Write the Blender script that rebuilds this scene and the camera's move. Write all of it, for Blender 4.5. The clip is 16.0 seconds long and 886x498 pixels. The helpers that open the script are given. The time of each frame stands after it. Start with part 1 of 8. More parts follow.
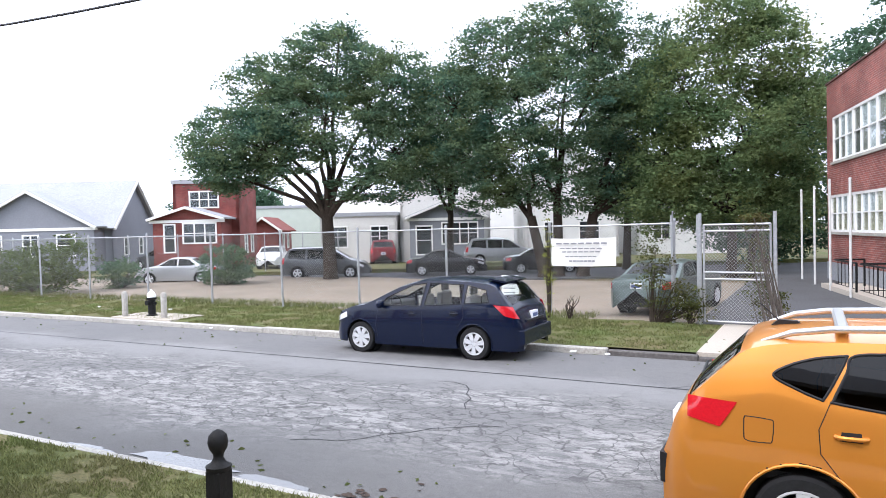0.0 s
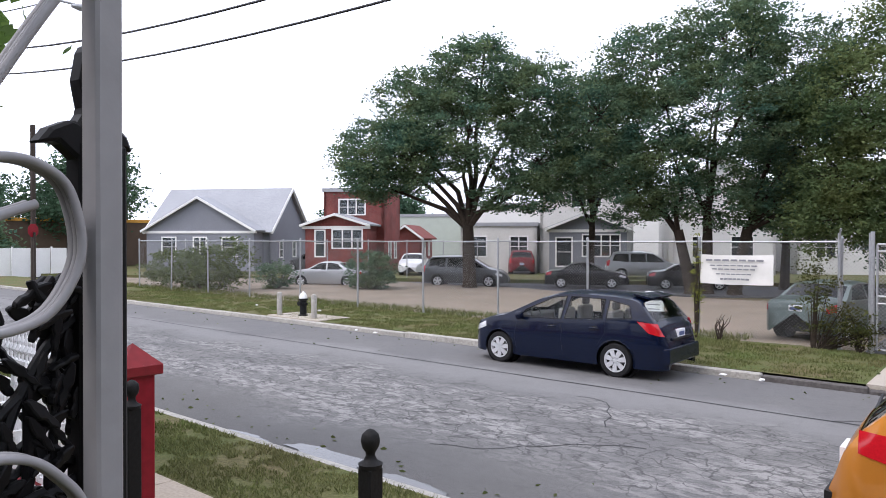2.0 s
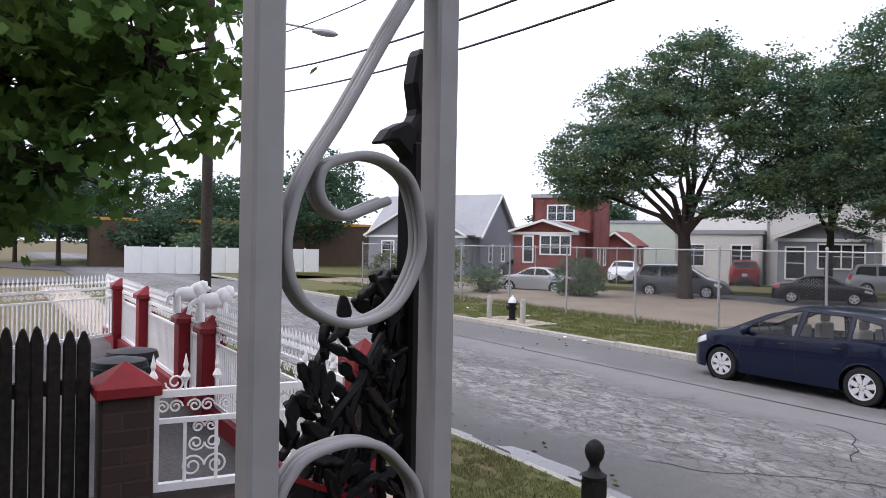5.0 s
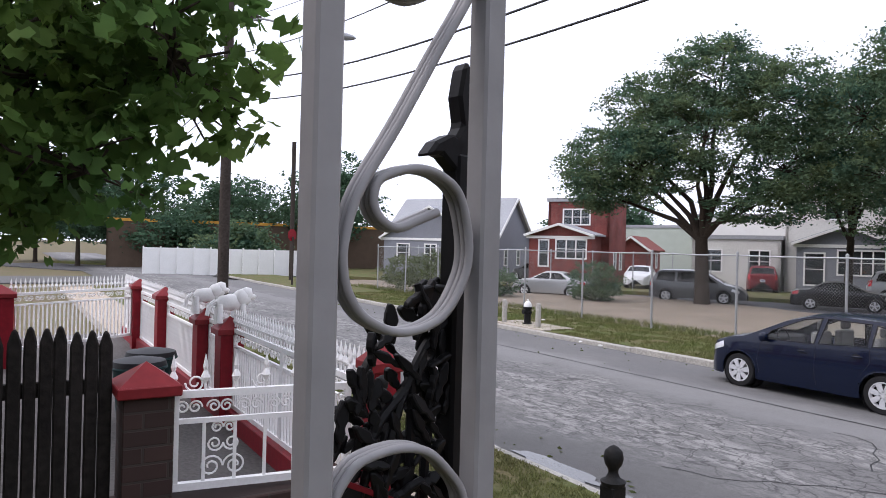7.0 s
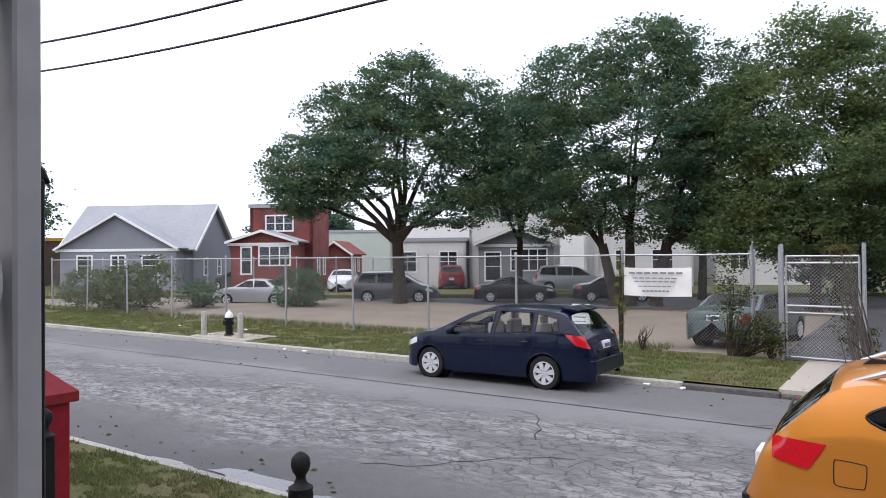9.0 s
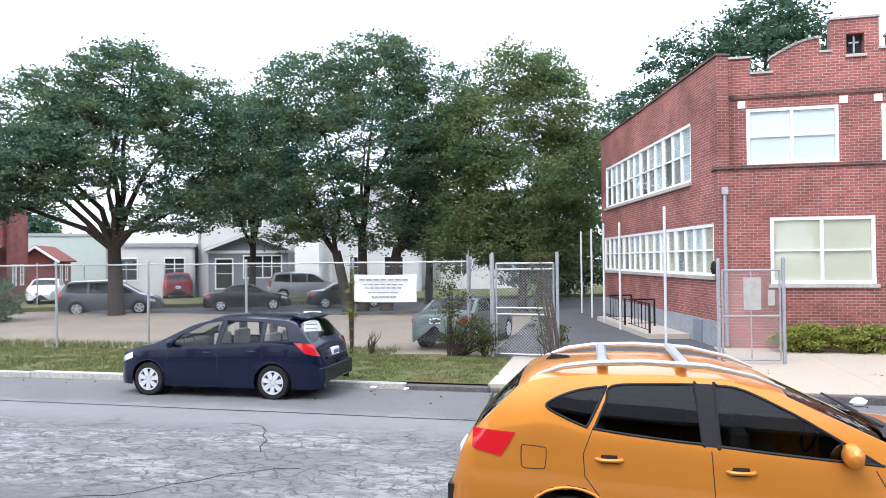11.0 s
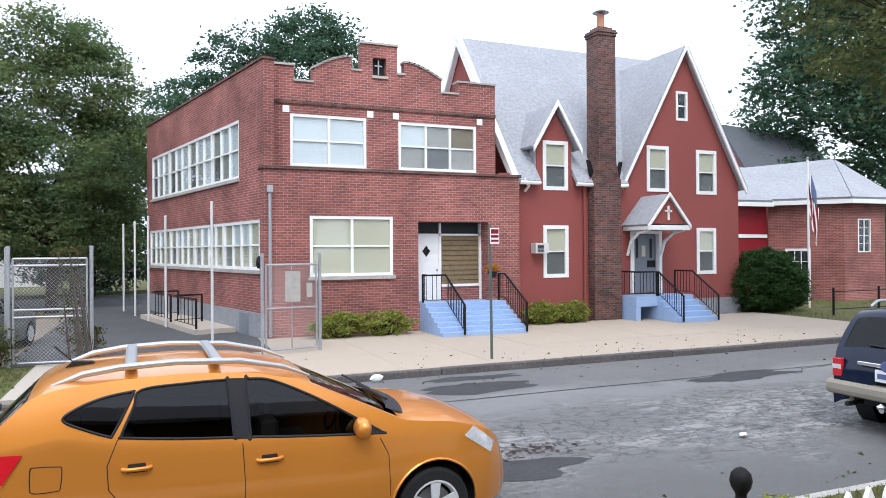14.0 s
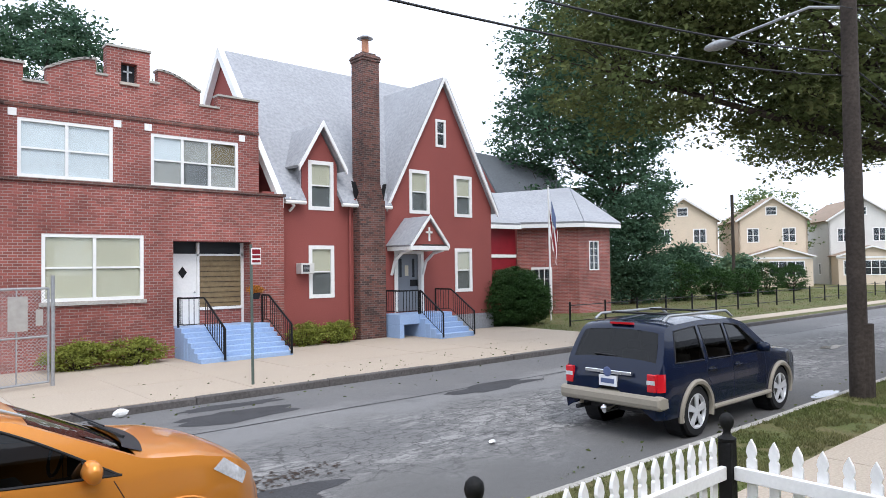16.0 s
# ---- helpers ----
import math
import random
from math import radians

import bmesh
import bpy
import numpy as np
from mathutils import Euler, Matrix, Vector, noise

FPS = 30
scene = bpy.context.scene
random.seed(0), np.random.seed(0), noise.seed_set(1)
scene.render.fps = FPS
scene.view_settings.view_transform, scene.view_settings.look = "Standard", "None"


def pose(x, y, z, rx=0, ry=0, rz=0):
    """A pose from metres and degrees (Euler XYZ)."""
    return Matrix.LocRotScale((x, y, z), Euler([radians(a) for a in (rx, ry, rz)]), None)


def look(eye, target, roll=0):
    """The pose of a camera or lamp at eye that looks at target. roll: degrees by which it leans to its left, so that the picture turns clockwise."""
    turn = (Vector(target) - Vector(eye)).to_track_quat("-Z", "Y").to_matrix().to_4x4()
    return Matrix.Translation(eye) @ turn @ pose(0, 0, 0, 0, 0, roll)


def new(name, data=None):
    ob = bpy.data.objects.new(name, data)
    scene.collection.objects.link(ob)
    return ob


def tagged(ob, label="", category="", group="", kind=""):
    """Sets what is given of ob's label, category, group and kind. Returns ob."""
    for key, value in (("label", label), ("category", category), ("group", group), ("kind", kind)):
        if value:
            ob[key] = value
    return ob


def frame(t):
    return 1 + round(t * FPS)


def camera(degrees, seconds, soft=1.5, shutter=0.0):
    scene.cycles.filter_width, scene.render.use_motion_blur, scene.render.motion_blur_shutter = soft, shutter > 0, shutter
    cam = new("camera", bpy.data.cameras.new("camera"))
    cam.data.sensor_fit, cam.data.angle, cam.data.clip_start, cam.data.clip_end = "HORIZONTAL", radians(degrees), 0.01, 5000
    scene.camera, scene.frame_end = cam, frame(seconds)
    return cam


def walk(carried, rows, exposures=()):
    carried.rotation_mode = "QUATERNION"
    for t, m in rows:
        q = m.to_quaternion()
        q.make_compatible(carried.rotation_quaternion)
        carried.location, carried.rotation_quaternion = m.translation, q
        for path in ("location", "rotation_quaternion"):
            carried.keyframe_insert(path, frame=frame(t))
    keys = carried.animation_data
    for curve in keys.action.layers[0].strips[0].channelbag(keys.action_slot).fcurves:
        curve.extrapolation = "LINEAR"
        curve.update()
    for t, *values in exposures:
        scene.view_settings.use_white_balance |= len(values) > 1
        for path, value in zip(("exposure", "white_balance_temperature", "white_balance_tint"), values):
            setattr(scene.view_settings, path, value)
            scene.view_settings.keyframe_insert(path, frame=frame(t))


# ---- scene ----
cam = camera(64.7, 16.0, soft=0.85)
PATH = [
    (0, (-0.606, 0.515, 2.53), (-1.5678, 2.2677, 2.476), -1.4),
    (0.5, (-0.6423, 0.5167, 2.532), (-1.6983, 2.2147, 2.491), -1.5),
    (1, (-0.6397, 0.4853, 2.54), (-1.781, 2.1273, 2.506), -1.4),
    (1.5, (-0.673, 0.481, 2.535), (-1.9074, 2.0544, 2.509), -1),
    (2, (-0.6393, 0.45, 2.544), (-1.9252, 1.9817, 2.523), 0.1),
    (2.5, (-0.6634, 0.4384, 2.539), (-2.0127, 1.9147, 2.534), 0.6),
    (3, (-0.6767, 0.4196, 2.539), (-2.1194, 1.8047, 2.525), 0.3),
    (3.5, (-0.685, 0.4093, 2.535), (-2.1955, 1.7199, 2.51), 0.3),
    (4, (-0.7107, 0.4095, 2.54), (-2.2912, 1.6348, 2.515), 0),
    (4.5, (-0.705, 0.3915, 2.539), (-2.3254, 1.5637, 2.521), 0.5),
    (4.7, (-0.722, 0.394, 2.537), (-2.3668, 1.5317, 2.5226), 0.7),
    (6.8, (-0.7313, 0.3594, 2.543), (-2.4538, 1.3756, 2.543), 1.8),
    (7, (-0.7275, 0.3627, 2.543), (-2.4243, 1.4214, 2.541), 1.5),
    (7.5, (-0.7196, 0.3854, 2.549), (-2.3325, 1.568, 2.549), 0.7),
    (8, (-0.6966, 0.4074, 2.553), (-2.1871, 1.7409, 2.562), 0),
    (8.5, (-0.6601, 0.4309, 2.555), (-1.9655, 1.9461, 2.569), -0.4),
    (9, (-0.6342, 0.4416, 2.558), (-1.7603, 2.0943, 2.58), -0.5),
    (9.2, (-0.595, 0.4325, 2.564), (-1.6645, 2.1224, 2.584), -0.7),
    (11.3, (-0.483, 0.433, 2.593), (-0.793, 2.4087, 2.615), -0.3),
    (11.5, (-0.485, 0.469, 2.595), (-0.697, 2.4577, 2.609), -0.1),
    (12, (-0.459, 0.459, 2.595), (-0.439, 2.4588, 2.613), 0),
    (12.5, (-0.431, 0.494, 2.588), (-0.204, 2.4811, 2.587), -0.4),
    (13, (-0.39, 0.47, 2.592), (0.0211, 2.4273, 2.587), -0.3),
    (13.5, (-0.362, 0.43, 2.607), (0.231, 2.3401, 2.602), -0.8),
    (14, (-0.346, 0.423, 2.612), (0.4202, 2.2704, 2.617), -0.4),
    (14.5, (-0.315, 0.424, 2.613), (0.612, 2.196, 2.637), -0.1),
    (15, (-0.277, 0.416, 2.614), (0.7771, 2.1152, 2.651), -0.4),
    (15.5, (-0.235, 0.418, 2.61), (0.9551, 2.0251, 2.638), -0.7),
    (16, (-0.221, 0.389, 2.62), (1.0976, 1.8917, 2.675), -0.8),
]
walk(cam, [(t, look(eye, target, roll)) for t, eye, target, roll in PATH],
     exposures=[(0, 1.22, 6400, 16), (1.5, 0.75, 6500, 18), (4.5, 0.44, 6600, 20), (7, 0.42, 6600, 20), (8.5, 0.38, 6500, 18), (9, 0.5, 6500, 18), (11.5, 1.26, 6200, 13), (12.5, 1.17, 6200, 13), (14, 0.82, 6300, 13), (15, 0.68, 6350, 13), (16, 0.7, 6400, 13)])

# ---- world, sun, exposure ----
world = bpy.data.worlds.new("sky")
scene.world = world
world.use_nodes = True
_n = world.node_tree.nodes
_bg = _n["Background"]
_sky = _n.new("ShaderNodeTexSky")
_sky.sky_type = "NISHITA"
_sky.sun_disc = False
_sky.sun_elevation = radians(50)
_sky.sun_rotation = radians(200)
_sky.dust_density = 6.0
_sky.air_density = 1.0
_mix = _n.new("ShaderNodeMix")
_mix.data_type = "RGBA"
_mix.inputs["Factor"].default_value = 0.88
_mix.inputs["B"].default_value = (10.6, 11.8, 13.5, 1)
world.node_tree.links.new(_sky.outputs[0], _mix.inputs["A"])
world.node_tree.links.new(_mix.outputs["Result"], _bg.inputs["Color"])
_bg.inputs["Strength"].default_value = 0.10
sun = new("sun", bpy.data.lights.new("sun", "SUN"))
sun.data.energy, sun.data.angle, sun.data.color = 0.9, radians(25), (1.0, 0.98, 0.95)
sun.rotation_euler = (radians(38), 0, radians(-20))

# ---- mesh helpers ----


class Geo:
    """Collects vertices and faces for one mesh."""

    def __init__(self):
        self.v, self.f = [], []

    def add(self, verts, faces):
        o = len(self.v)
        self.v += [tuple(p) for p in verts]
        self.f += [tuple(i + o for i in q) for q in faces]
        return self

    def box(self, x0, y0, z0, x1, y1, z1, m=None):
        vs = [Vector((x, y, z)) for z in (z0, z1) for y in (y0, y1) for x in (x0, x1)]
        if m:
            vs = [m @ p for p in vs]
        return self.add(vs, [(0, 2, 3, 1), (4, 5, 7, 6), (0, 1, 5, 4), (2, 6, 7, 3), (0, 4, 6, 2), (1, 3, 7, 5)])

    def prism(self, pts, axis, a, b, m=None):
        """The outline pts, given in the other two axes, pushed from a to b along the axis."""
        def at(p, c):
            q = list(p)
            q.insert("xyz".index(axis), c)
            q = Vector(q)
            return m @ q if m else q
        n = len(pts)
        vs = [at(p, a) for p in pts] + [at(p, b) for p in pts]
        fs = [tuple(range(n))[::-1], tuple(range(n, 2 * n))] + [(i, (i + 1) % n, (i + 1) % n + n, i + n) for i in range(n)]
        return self.add(vs, fs)

    def tube(self, path, r, sides=8, closed=False):
        path = [Vector(p) for p in path]
        n = len(path)
        rs = r if isinstance(r, (list, tuple)) else [r] * n
        vs, prev = [], None
        for i, p in enumerate(path):
            d = (path[(i + 1) % n] - path[i - 1]) if closed else (path[min(i + 1, n - 1)] - path[max(i - 1, 0)])
            d = d.normalized() if d.length > 1e-9 else Vector((0, 0, 1))
            if prev is None:
                u = d.orthogonal().normalized()
            else:
                u = (prev - d * prev.dot(d))
                u = u.normalized() if u.length > 1e-6 else d.orthogonal().normalized()
            prev = u
            w = d.cross(u)
            vs += [p + (u * math.cos(2 * math.pi * k / sides) + w * math.sin(2 * math.pi * k / sides)) * rs[i] for k in range(sides)]
        fs = []
        for i in range(n if closed else n - 1):
            j = (i + 1) % n
            fs += [(i * sides + k, i * sides + (k + 1) % sides, j * sides + (k + 1) % sides, j * sides + k) for k in range(sides)]
        if not closed:
            fs += [tuple(range(sides))[::-1], tuple(range((n - 1) * sides, n * sides))]
        return self.add(vs, fs)

    def lathe(self, profile, centre=(0, 0, 0), axis="z", sides=20, m=None, caps=True):
        """profile: (radius, height) rows turned round the axis."""
        c = Vector(centre)
        vs = []
        for r, h in profile:
            for k in range(sides):
                a = 2 * math.pi * k / sides
                x, y = r * math.cos(a), r * math.sin(a)
                p = Vector((x, y, h)) if axis == "z" else (Vector((x, h, y)) if axis == "y" else Vector((h, x, y)))
                p = p + c
                vs.append(m @ p if m else p)
        n = len(profile)
        fs = [(i * sides + k, i * sides + (k + 1) % sides, (i + 1) * sides + (k + 1) % sides, (i + 1) * sides + k) for i in range(n - 1) for k in range(sides)]
        if caps:
            fs += [tuple(range(sides))[::-1], tuple(range((n - 1) * sides, n * sides))]
        return self.add(vs, fs)

    def mesh(self, name, mats, smooth=0.0, bevel=0.0):
        me = bpy.data.meshes.new(name)
        me.from_pydata(self.v, [], self.f)
        bm = bmesh.new()
        bm.from_mesh(me)
        bmesh.ops.recalc_face_normals(bm, faces=bm.faces)
        if bevel:
            es = [e for e in bm.edges if len(e.link_faces) == 2 and e.calc_face_angle(0) > 0.6]
            bmesh.ops.bevel(bm, geom=es, offset=bevel, segments=1, affect="EDGES", clamp_overlap=True)
        if smooth:
            for f in bm.faces:
                f.smooth = True
            for e in bm.edges:
                if len(e.link_faces) != 2 or e.calc_face_angle(0) > smooth:
                    e.smooth = False
        bm.to_mesh(me)
        bm.free()
        for m in (mats if isinstance(mats, (list, tuple)) else [mats]):
            me.materials.append(m)
        return me


def part(name, geo, material, parent=None, label="", smooth=0.0, bevel=0.0):
    """Links a Geo (or a mesh) as one object, under a thing or under a part."""
    me = geo if isinstance(geo, bpy.types.Mesh) else geo.mesh(name, material, smooth, bevel)
    ob = new(name, me)
    if parent is not None:
        ob.parent = parent
    return tagged(ob, label=label)


def thing(name, label, category, group="", kind="", m=None):
    ob = new(name)
    if m is not None:
        ob.matrix_basis = m
    return tagged(ob, label, category, group, kind)


def setting(name, geo, material, label="", category="", smooth=0.0, bevel=0.0):
    return tagged(part(name, geo, material, None, label, smooth, bevel), category=category, kind="structure")


# ---- materials ----


def mat(name, color, rough=0.6, metal=0.0, var=0.25, fine=40.0, coarse=1.5, bump=0.15, second=None, spec=0.22, coat=0.0, random_by=None, contrast=0.5):
    """A surface with grain and stains at two scales; second: the colour that the stains lean to."""
    m = bpy.data.materials.new(name)
    m.use_nodes = True
    nt, n = m.node_tree, m.node_tree.nodes
    b = n["Principled BSDF"]
    b.inputs["Roughness"].default_value, b.inputs["Metallic"].default_value = rough, metal
    b.inputs["Specular IOR Level"].default_value = spec
    b.inputs["Coat Weight"].default_value = coat
    b.inputs["Coat Roughness"].default_value = 0.04
    co = n.new("ShaderNodeTexCoord").outputs["Object"]
    c = (*color, 1)
    c2 = (*(second or [v * 0.6 for v in color]), 1)

    def noise_tex(scale, detail):
        t = n.new("ShaderNodeTexNoise")
        t.inputs["Scale"].default_value, t.inputs["Detail"].default_value = scale, detail
        nt.links.new(co, t.inputs["Vector"])
        return t.outputs["Fac"]
    big, small = noise_tex(coarse, 6), noise_tex(fine, 4)
    ramp = n.new("ShaderNodeMapRange")
    ramp.inputs["From Min"].default_value, ramp.inputs["From Max"].default_value = 0.5 - 0.25 * (1 - contrast) - 0.05, 0.5 + 0.25 * (1 - contrast) + 0.05
    nt.links.new(big, ramp.inputs["Value"])
    sc = n.new("ShaderNodeMath")
    sc.operation = "MULTIPLY"
    sc.inputs[1].default_value = min(1.0, var * 2)
    nt.links.new(ramp.outputs[0], sc.inputs[0])
    mx = n.new("ShaderNodeMix")
    mx.data_type = "RGBA"
    mx.inputs["A"].default_value, mx.inputs["B"].default_value = c, c2
    nt.links.new(sc.outputs[0], mx.inputs["Factor"])
    out = mx.outputs["Result"]
    hs = n.new("ShaderNodeHueSaturation")
    v = n.new("ShaderNodeMapRange")
    v.inputs["To Min"].default_value, v.inputs["To Max"].default_value = 1 - var, 1 + var
    v.inputs["From Min"].default_value, v.inputs["From Max"].default_value = 0.25, 0.75
    nt.links.new(small, v.inputs["Value"])
    val = v.outputs[0]
    if random_by:
        r = n.new("ShaderNodeObjectInfo").outputs["Random"] if random_by == "object" else n.new("ShaderNodeNewGeometry").outputs["Random Per Island"]
        rm = n.new("ShaderNodeMapRange")
        rm.inputs["To Min"].default_value, rm.inputs["To Max"].default_value = 0.72, 1.28
        nt.links.new(r, rm.inputs["Value"])
        mu = n.new("ShaderNodeMath")
        mu.operation = "MULTIPLY"
        nt.links.new(val, mu.inputs[0])
        nt.links.new(rm.outputs[0], mu.inputs[1])
        val = mu.outputs[0]
    nt.links.new(val, hs.inputs["Value"])
    nt.links.new(out, hs.inputs["Color"])
    nt.links.new(hs.outputs["Color"], b.inputs["Base Color"])
    if bump:
        bp = n.new("ShaderNodeBump")
        bp.inputs["Strength"].default_value, bp.inputs["Distance"].default_value = bump, 0.02
        nt.links.new(small, bp.inputs["Height"])
        nt.links.new(bp.outputs["Normal"], b.inputs["Normal"])
    return m


def brick_mat(name, c1, c2, mortar, scale=1.0):
    """Bricks of 0.21 x 0.075 m with recessed joints, on walls of any direction."""
    m = bpy.data.materials.new(name)
    m.use_nodes = True
    nt, n = m.node_tree, m.node_tree.nodes
    b = n["Principled BSDF"]
    b.inputs["Roughness"].default_value = 0.85
    b.inputs["Specular IOR Level"].default_value = 0.3
    tc = n.new("ShaderNodeTexCoord")
    sep = n.new("ShaderNodeSeparateXYZ")
    nt.links.new(tc.outputs["Object"], sep.inputs[0])
    nrm = n.new("ShaderNodeNewGeometry")
    sn = n.new("ShaderNodeSeparateXYZ")
    nt.links.new(nrm.outputs["True Normal"], sn.inputs[0])
    ab = n.new("ShaderNodeMath")
    ab.operation = "ABSOLUTE"
    nt.links.new(sn.outputs["X"], ab.inputs[0])
    gt = n.new("ShaderNodeMath")
    gt.operation = "GREATER_THAN"
    gt.inputs[1].default_value = 0.7
    nt.links.new(ab.outputs[0], gt.inputs[0])
    pick = n.new("ShaderNodeMix")
    nt.links.new(gt.outputs[0], pick.inputs["Factor"])
    nt.links.new(sep.outputs["X"], pick.inputs["A"])
    nt.links.new(sep.outputs["Y"], pick.inputs["B"])
    cb = n.new("ShaderNodeCombineXYZ")
    nt.links.new(pick.outputs["Result"], cb.inputs["X"])
    nt.links.new(sep.outputs["Z"], cb.inputs["Y"])
    br = n.new("ShaderNodeTexBrick")
    br.inputs["Scale"].default_value = 1.0
    br.inputs["Brick Width"].default_value, br.inputs["Row Height"].default_value = 0.215 * scale, 0.076 * scale
    br.inputs["Mortar Size"].default_value, br.inputs["Mortar Smooth"].default_value = 0.007 * scale, 0.3
    br.inputs["Color1"].default_value, br.inputs["Color2"].default_value, br.inputs["Mortar"].default_value = (*c1, 1), (*c2, 1), (*mortar, 1)
    nt.links.new(cb.outputs[0], br.inputs["Vector"])
    no = n.new("ShaderNodeTexNoise")
    no.inputs["Scale"].default_value, no.inputs["Detail"].default_value = 0.7, 6
    nt.links.new(tc.outputs["Object"], no.inputs["Vector"])
    mr = n.new("ShaderNodeMapRange")
    mr.inputs["From Min"].default_value, mr.inputs["From Max"].default_value = 0.3, 0.7
    mr.inputs["To Min"].default_value, mr.inputs["To Max"].default_value = 0.64, 1.28
    nt.links.new(no.outputs["Fac"], mr.inputs["Value"])
    hs = n.new("ShaderNodeHueSaturation")
    nt.links.new(mr.outputs[0], hs.inputs["Value"])
    nt.links.new(br.outputs["Color"], hs.inputs["Color"])
    nt.links.new(hs.outputs["Color"], b.inputs["Base Color"])
    bp = n.new("ShaderNodeBump")
    bp.inputs["Strength"].default_value, bp.inputs["Distance"].default_value = 0.5, 0.006
    bp.invert = True
    nt.links.new(br.outputs["Fac"], bp.inputs["Height"])
    nt.links.new(bp.outputs["Normal"], b.inputs["Normal"])
    return m


def glass_mat(name, tint, rough=0.02, alpha=0.0):
    """Window glass: a mirror-like face over a see-through tint; alpha: how far the tint closes it."""
    m = bpy.data.materials.new(name)
    m.use_nodes = True
    nt, n = m.node_tree, m.node_tree.nodes
    n.remove(n["Principled BSDF"])
    gl, tr, mx = n.new("ShaderNodeBsdfGlossy"), n.new("ShaderNodeBsdfTransparent"), n.new("ShaderNodeMixShader")
    gl.inputs["Roughness"].default_value = rough
    tr.inputs["Color"].default_value = (*tint, 1)
    lw = n.new("ShaderNodeLayerWeight")
    lw.inputs["Blend"].default_value = 0.5
    pw, sc = n.new("ShaderNodeMath"), n.new("ShaderNodeMath")
    pw.operation, sc.operation = "POWER", "MULTIPLY_ADD"
    pw.inputs[1].default_value = 5.0
    sc.inputs[1].default_value, sc.inputs[2].default_value = 0.96, 0.035
    nt.links.new(lw.outputs["Facing"], pw.inputs[0])
    nt.links.new(pw.outputs[0], sc.inputs[0])
    nt.links.new(sc.outputs[0], mx.inputs[0])
    nt.links.new(tr.outputs[0], mx.inputs[1])
    nt.links.new(gl.outputs[0], mx.inputs[2])
    nt.links.new(mx.outputs[0], n["Material Output"].inputs["Surface"])
    return m


M = {}


def road_mat():
    """Old asphalt: a broken, crazed wearing course down the middle lane, smoother beyond."""
    m = mat("asphalt", (0.168, 0.164, 0.160), 0.85, var=0.22, fine=70, coarse=0.5, bump=0.4, second=(0.125, 0.125, 0.13))
    nt, n = m.node_tree, m.node_tree.nodes
    hs = n["Principled BSDF"].inputs["Base Color"].links[0].from_node
    base = hs.inputs["Color"].links[0].from_socket
    co = n.new("ShaderNodeTexCoord").outputs["Object"]

    def math_node(op, a, b):
        q = n.new("ShaderNodeMath")
        q.operation = op
        for k, v in enumerate((a, b)):
            if isinstance(v, (int, float)):
                q.inputs[k].default_value = v
            else:
                nt.links.new(v, q.inputs[k])
        return q.outputs[0]

    def tex(scale, detail, rough=0.6, stretch=(1, 1, 1)):
        mp = n.new("ShaderNodeMapping")
        mp.inputs["Scale"].default_value = stretch
        nt.links.new(co, mp.inputs["Vector"])
        q = n.new("ShaderNodeTexNoise")
        q.inputs["Scale"].default_value, q.inputs["Detail"].default_value, q.inputs["Roughness"].default_value = scale, detail, rough
        nt.links.new(mp.outputs[0], q.inputs["Vector"])
        return q.outputs["Fac"]

    def ramp(v, a, b):
        q = n.new("ShaderNodeMapRange")
        q.inputs["From Min"].default_value, q.inputs["From Max"].default_value = a, b
        nt.links.new(v, q.inputs["Value"])
        return q.outputs[0]

    def mix(f, a, c):
        q = n.new("ShaderNodeMix")
        q.data_type = "RGBA"
        nt.links.new(f, q.inputs["Factor"])
        nt.links.new(a, q.inputs["A"])
        q.inputs["B"].default_value = (*c, 1)
        return q.outputs["Result"]
    sp = n.new("ShaderNodeSeparateXYZ")
    nt.links.new(co, sp.inputs[0])
    y = math_node("ADD", sp.outputs["Y"], math_node("MULTIPLY", math_node("SUBTRACT", tex(0.5, 5), 0.5), 3.0))
    lane = math_node("MULTIPLY", ramp(y, 6.7, 7.5), ramp(y, 10.4, 9.7))
    vo = n.new("ShaderNodeTexVoronoi")
    vo.feature = "DISTANCE_TO_EDGE"
    vo.inputs["Scale"].default_value = 2.6
    wob = n.new("ShaderNodeVectorMath")
    wob.operation = "MULTIPLY_ADD"
    wn = n.new("ShaderNodeTexNoise")
    wn.inputs["Scale"].default_value, wn.inputs["Detail"].default_value = 1.7, 4
    nt.links.new(co, wn.inputs["Vector"])
    nt.links.new(wn.outputs["Color"], wob.inputs[0])
    wob.inputs[1].default_value = (1.1, 0.8, 0)
    nt.links.new(co, wob.inputs[2])
    nt.links.new(wob.outputs[0], vo.inputs["Vector"])
    crack = math_node("MULTIPLY", ramp(vo.outputs["Distance"], 0.035, 0.008), math_node("ADD", math_node("MULTIPLY", lane, 0.6), 0.08))
    area = ramp(tex(0.55, 5, 0.65, (0.55, 1.5, 1)), 0.40, 0.56)
    grain = ramp(tex(5.5, 10, 0.78, (0.6, 1.5, 1)), 0.485, 0.535)
    pale = math_node("MULTIPLY", math_node("MULTIPLY", area, grain), lane)
    dark = math_node("MULTIPLY", ramp(tex(8.0, 10, 0.8, (0.6, 1.4, 1)), 0.50, 0.42), math_node("ADD", math_node("MULTIPLY", lane, 0.6), 0.22))
    out = mix(math_node("MULTIPLY", dark, 0.8), base, (0.072, 0.071, 0.071))
    out = mix(math_node("MULTIPLY", pale, 0.78), out, (0.32, 0.312, 0.30))
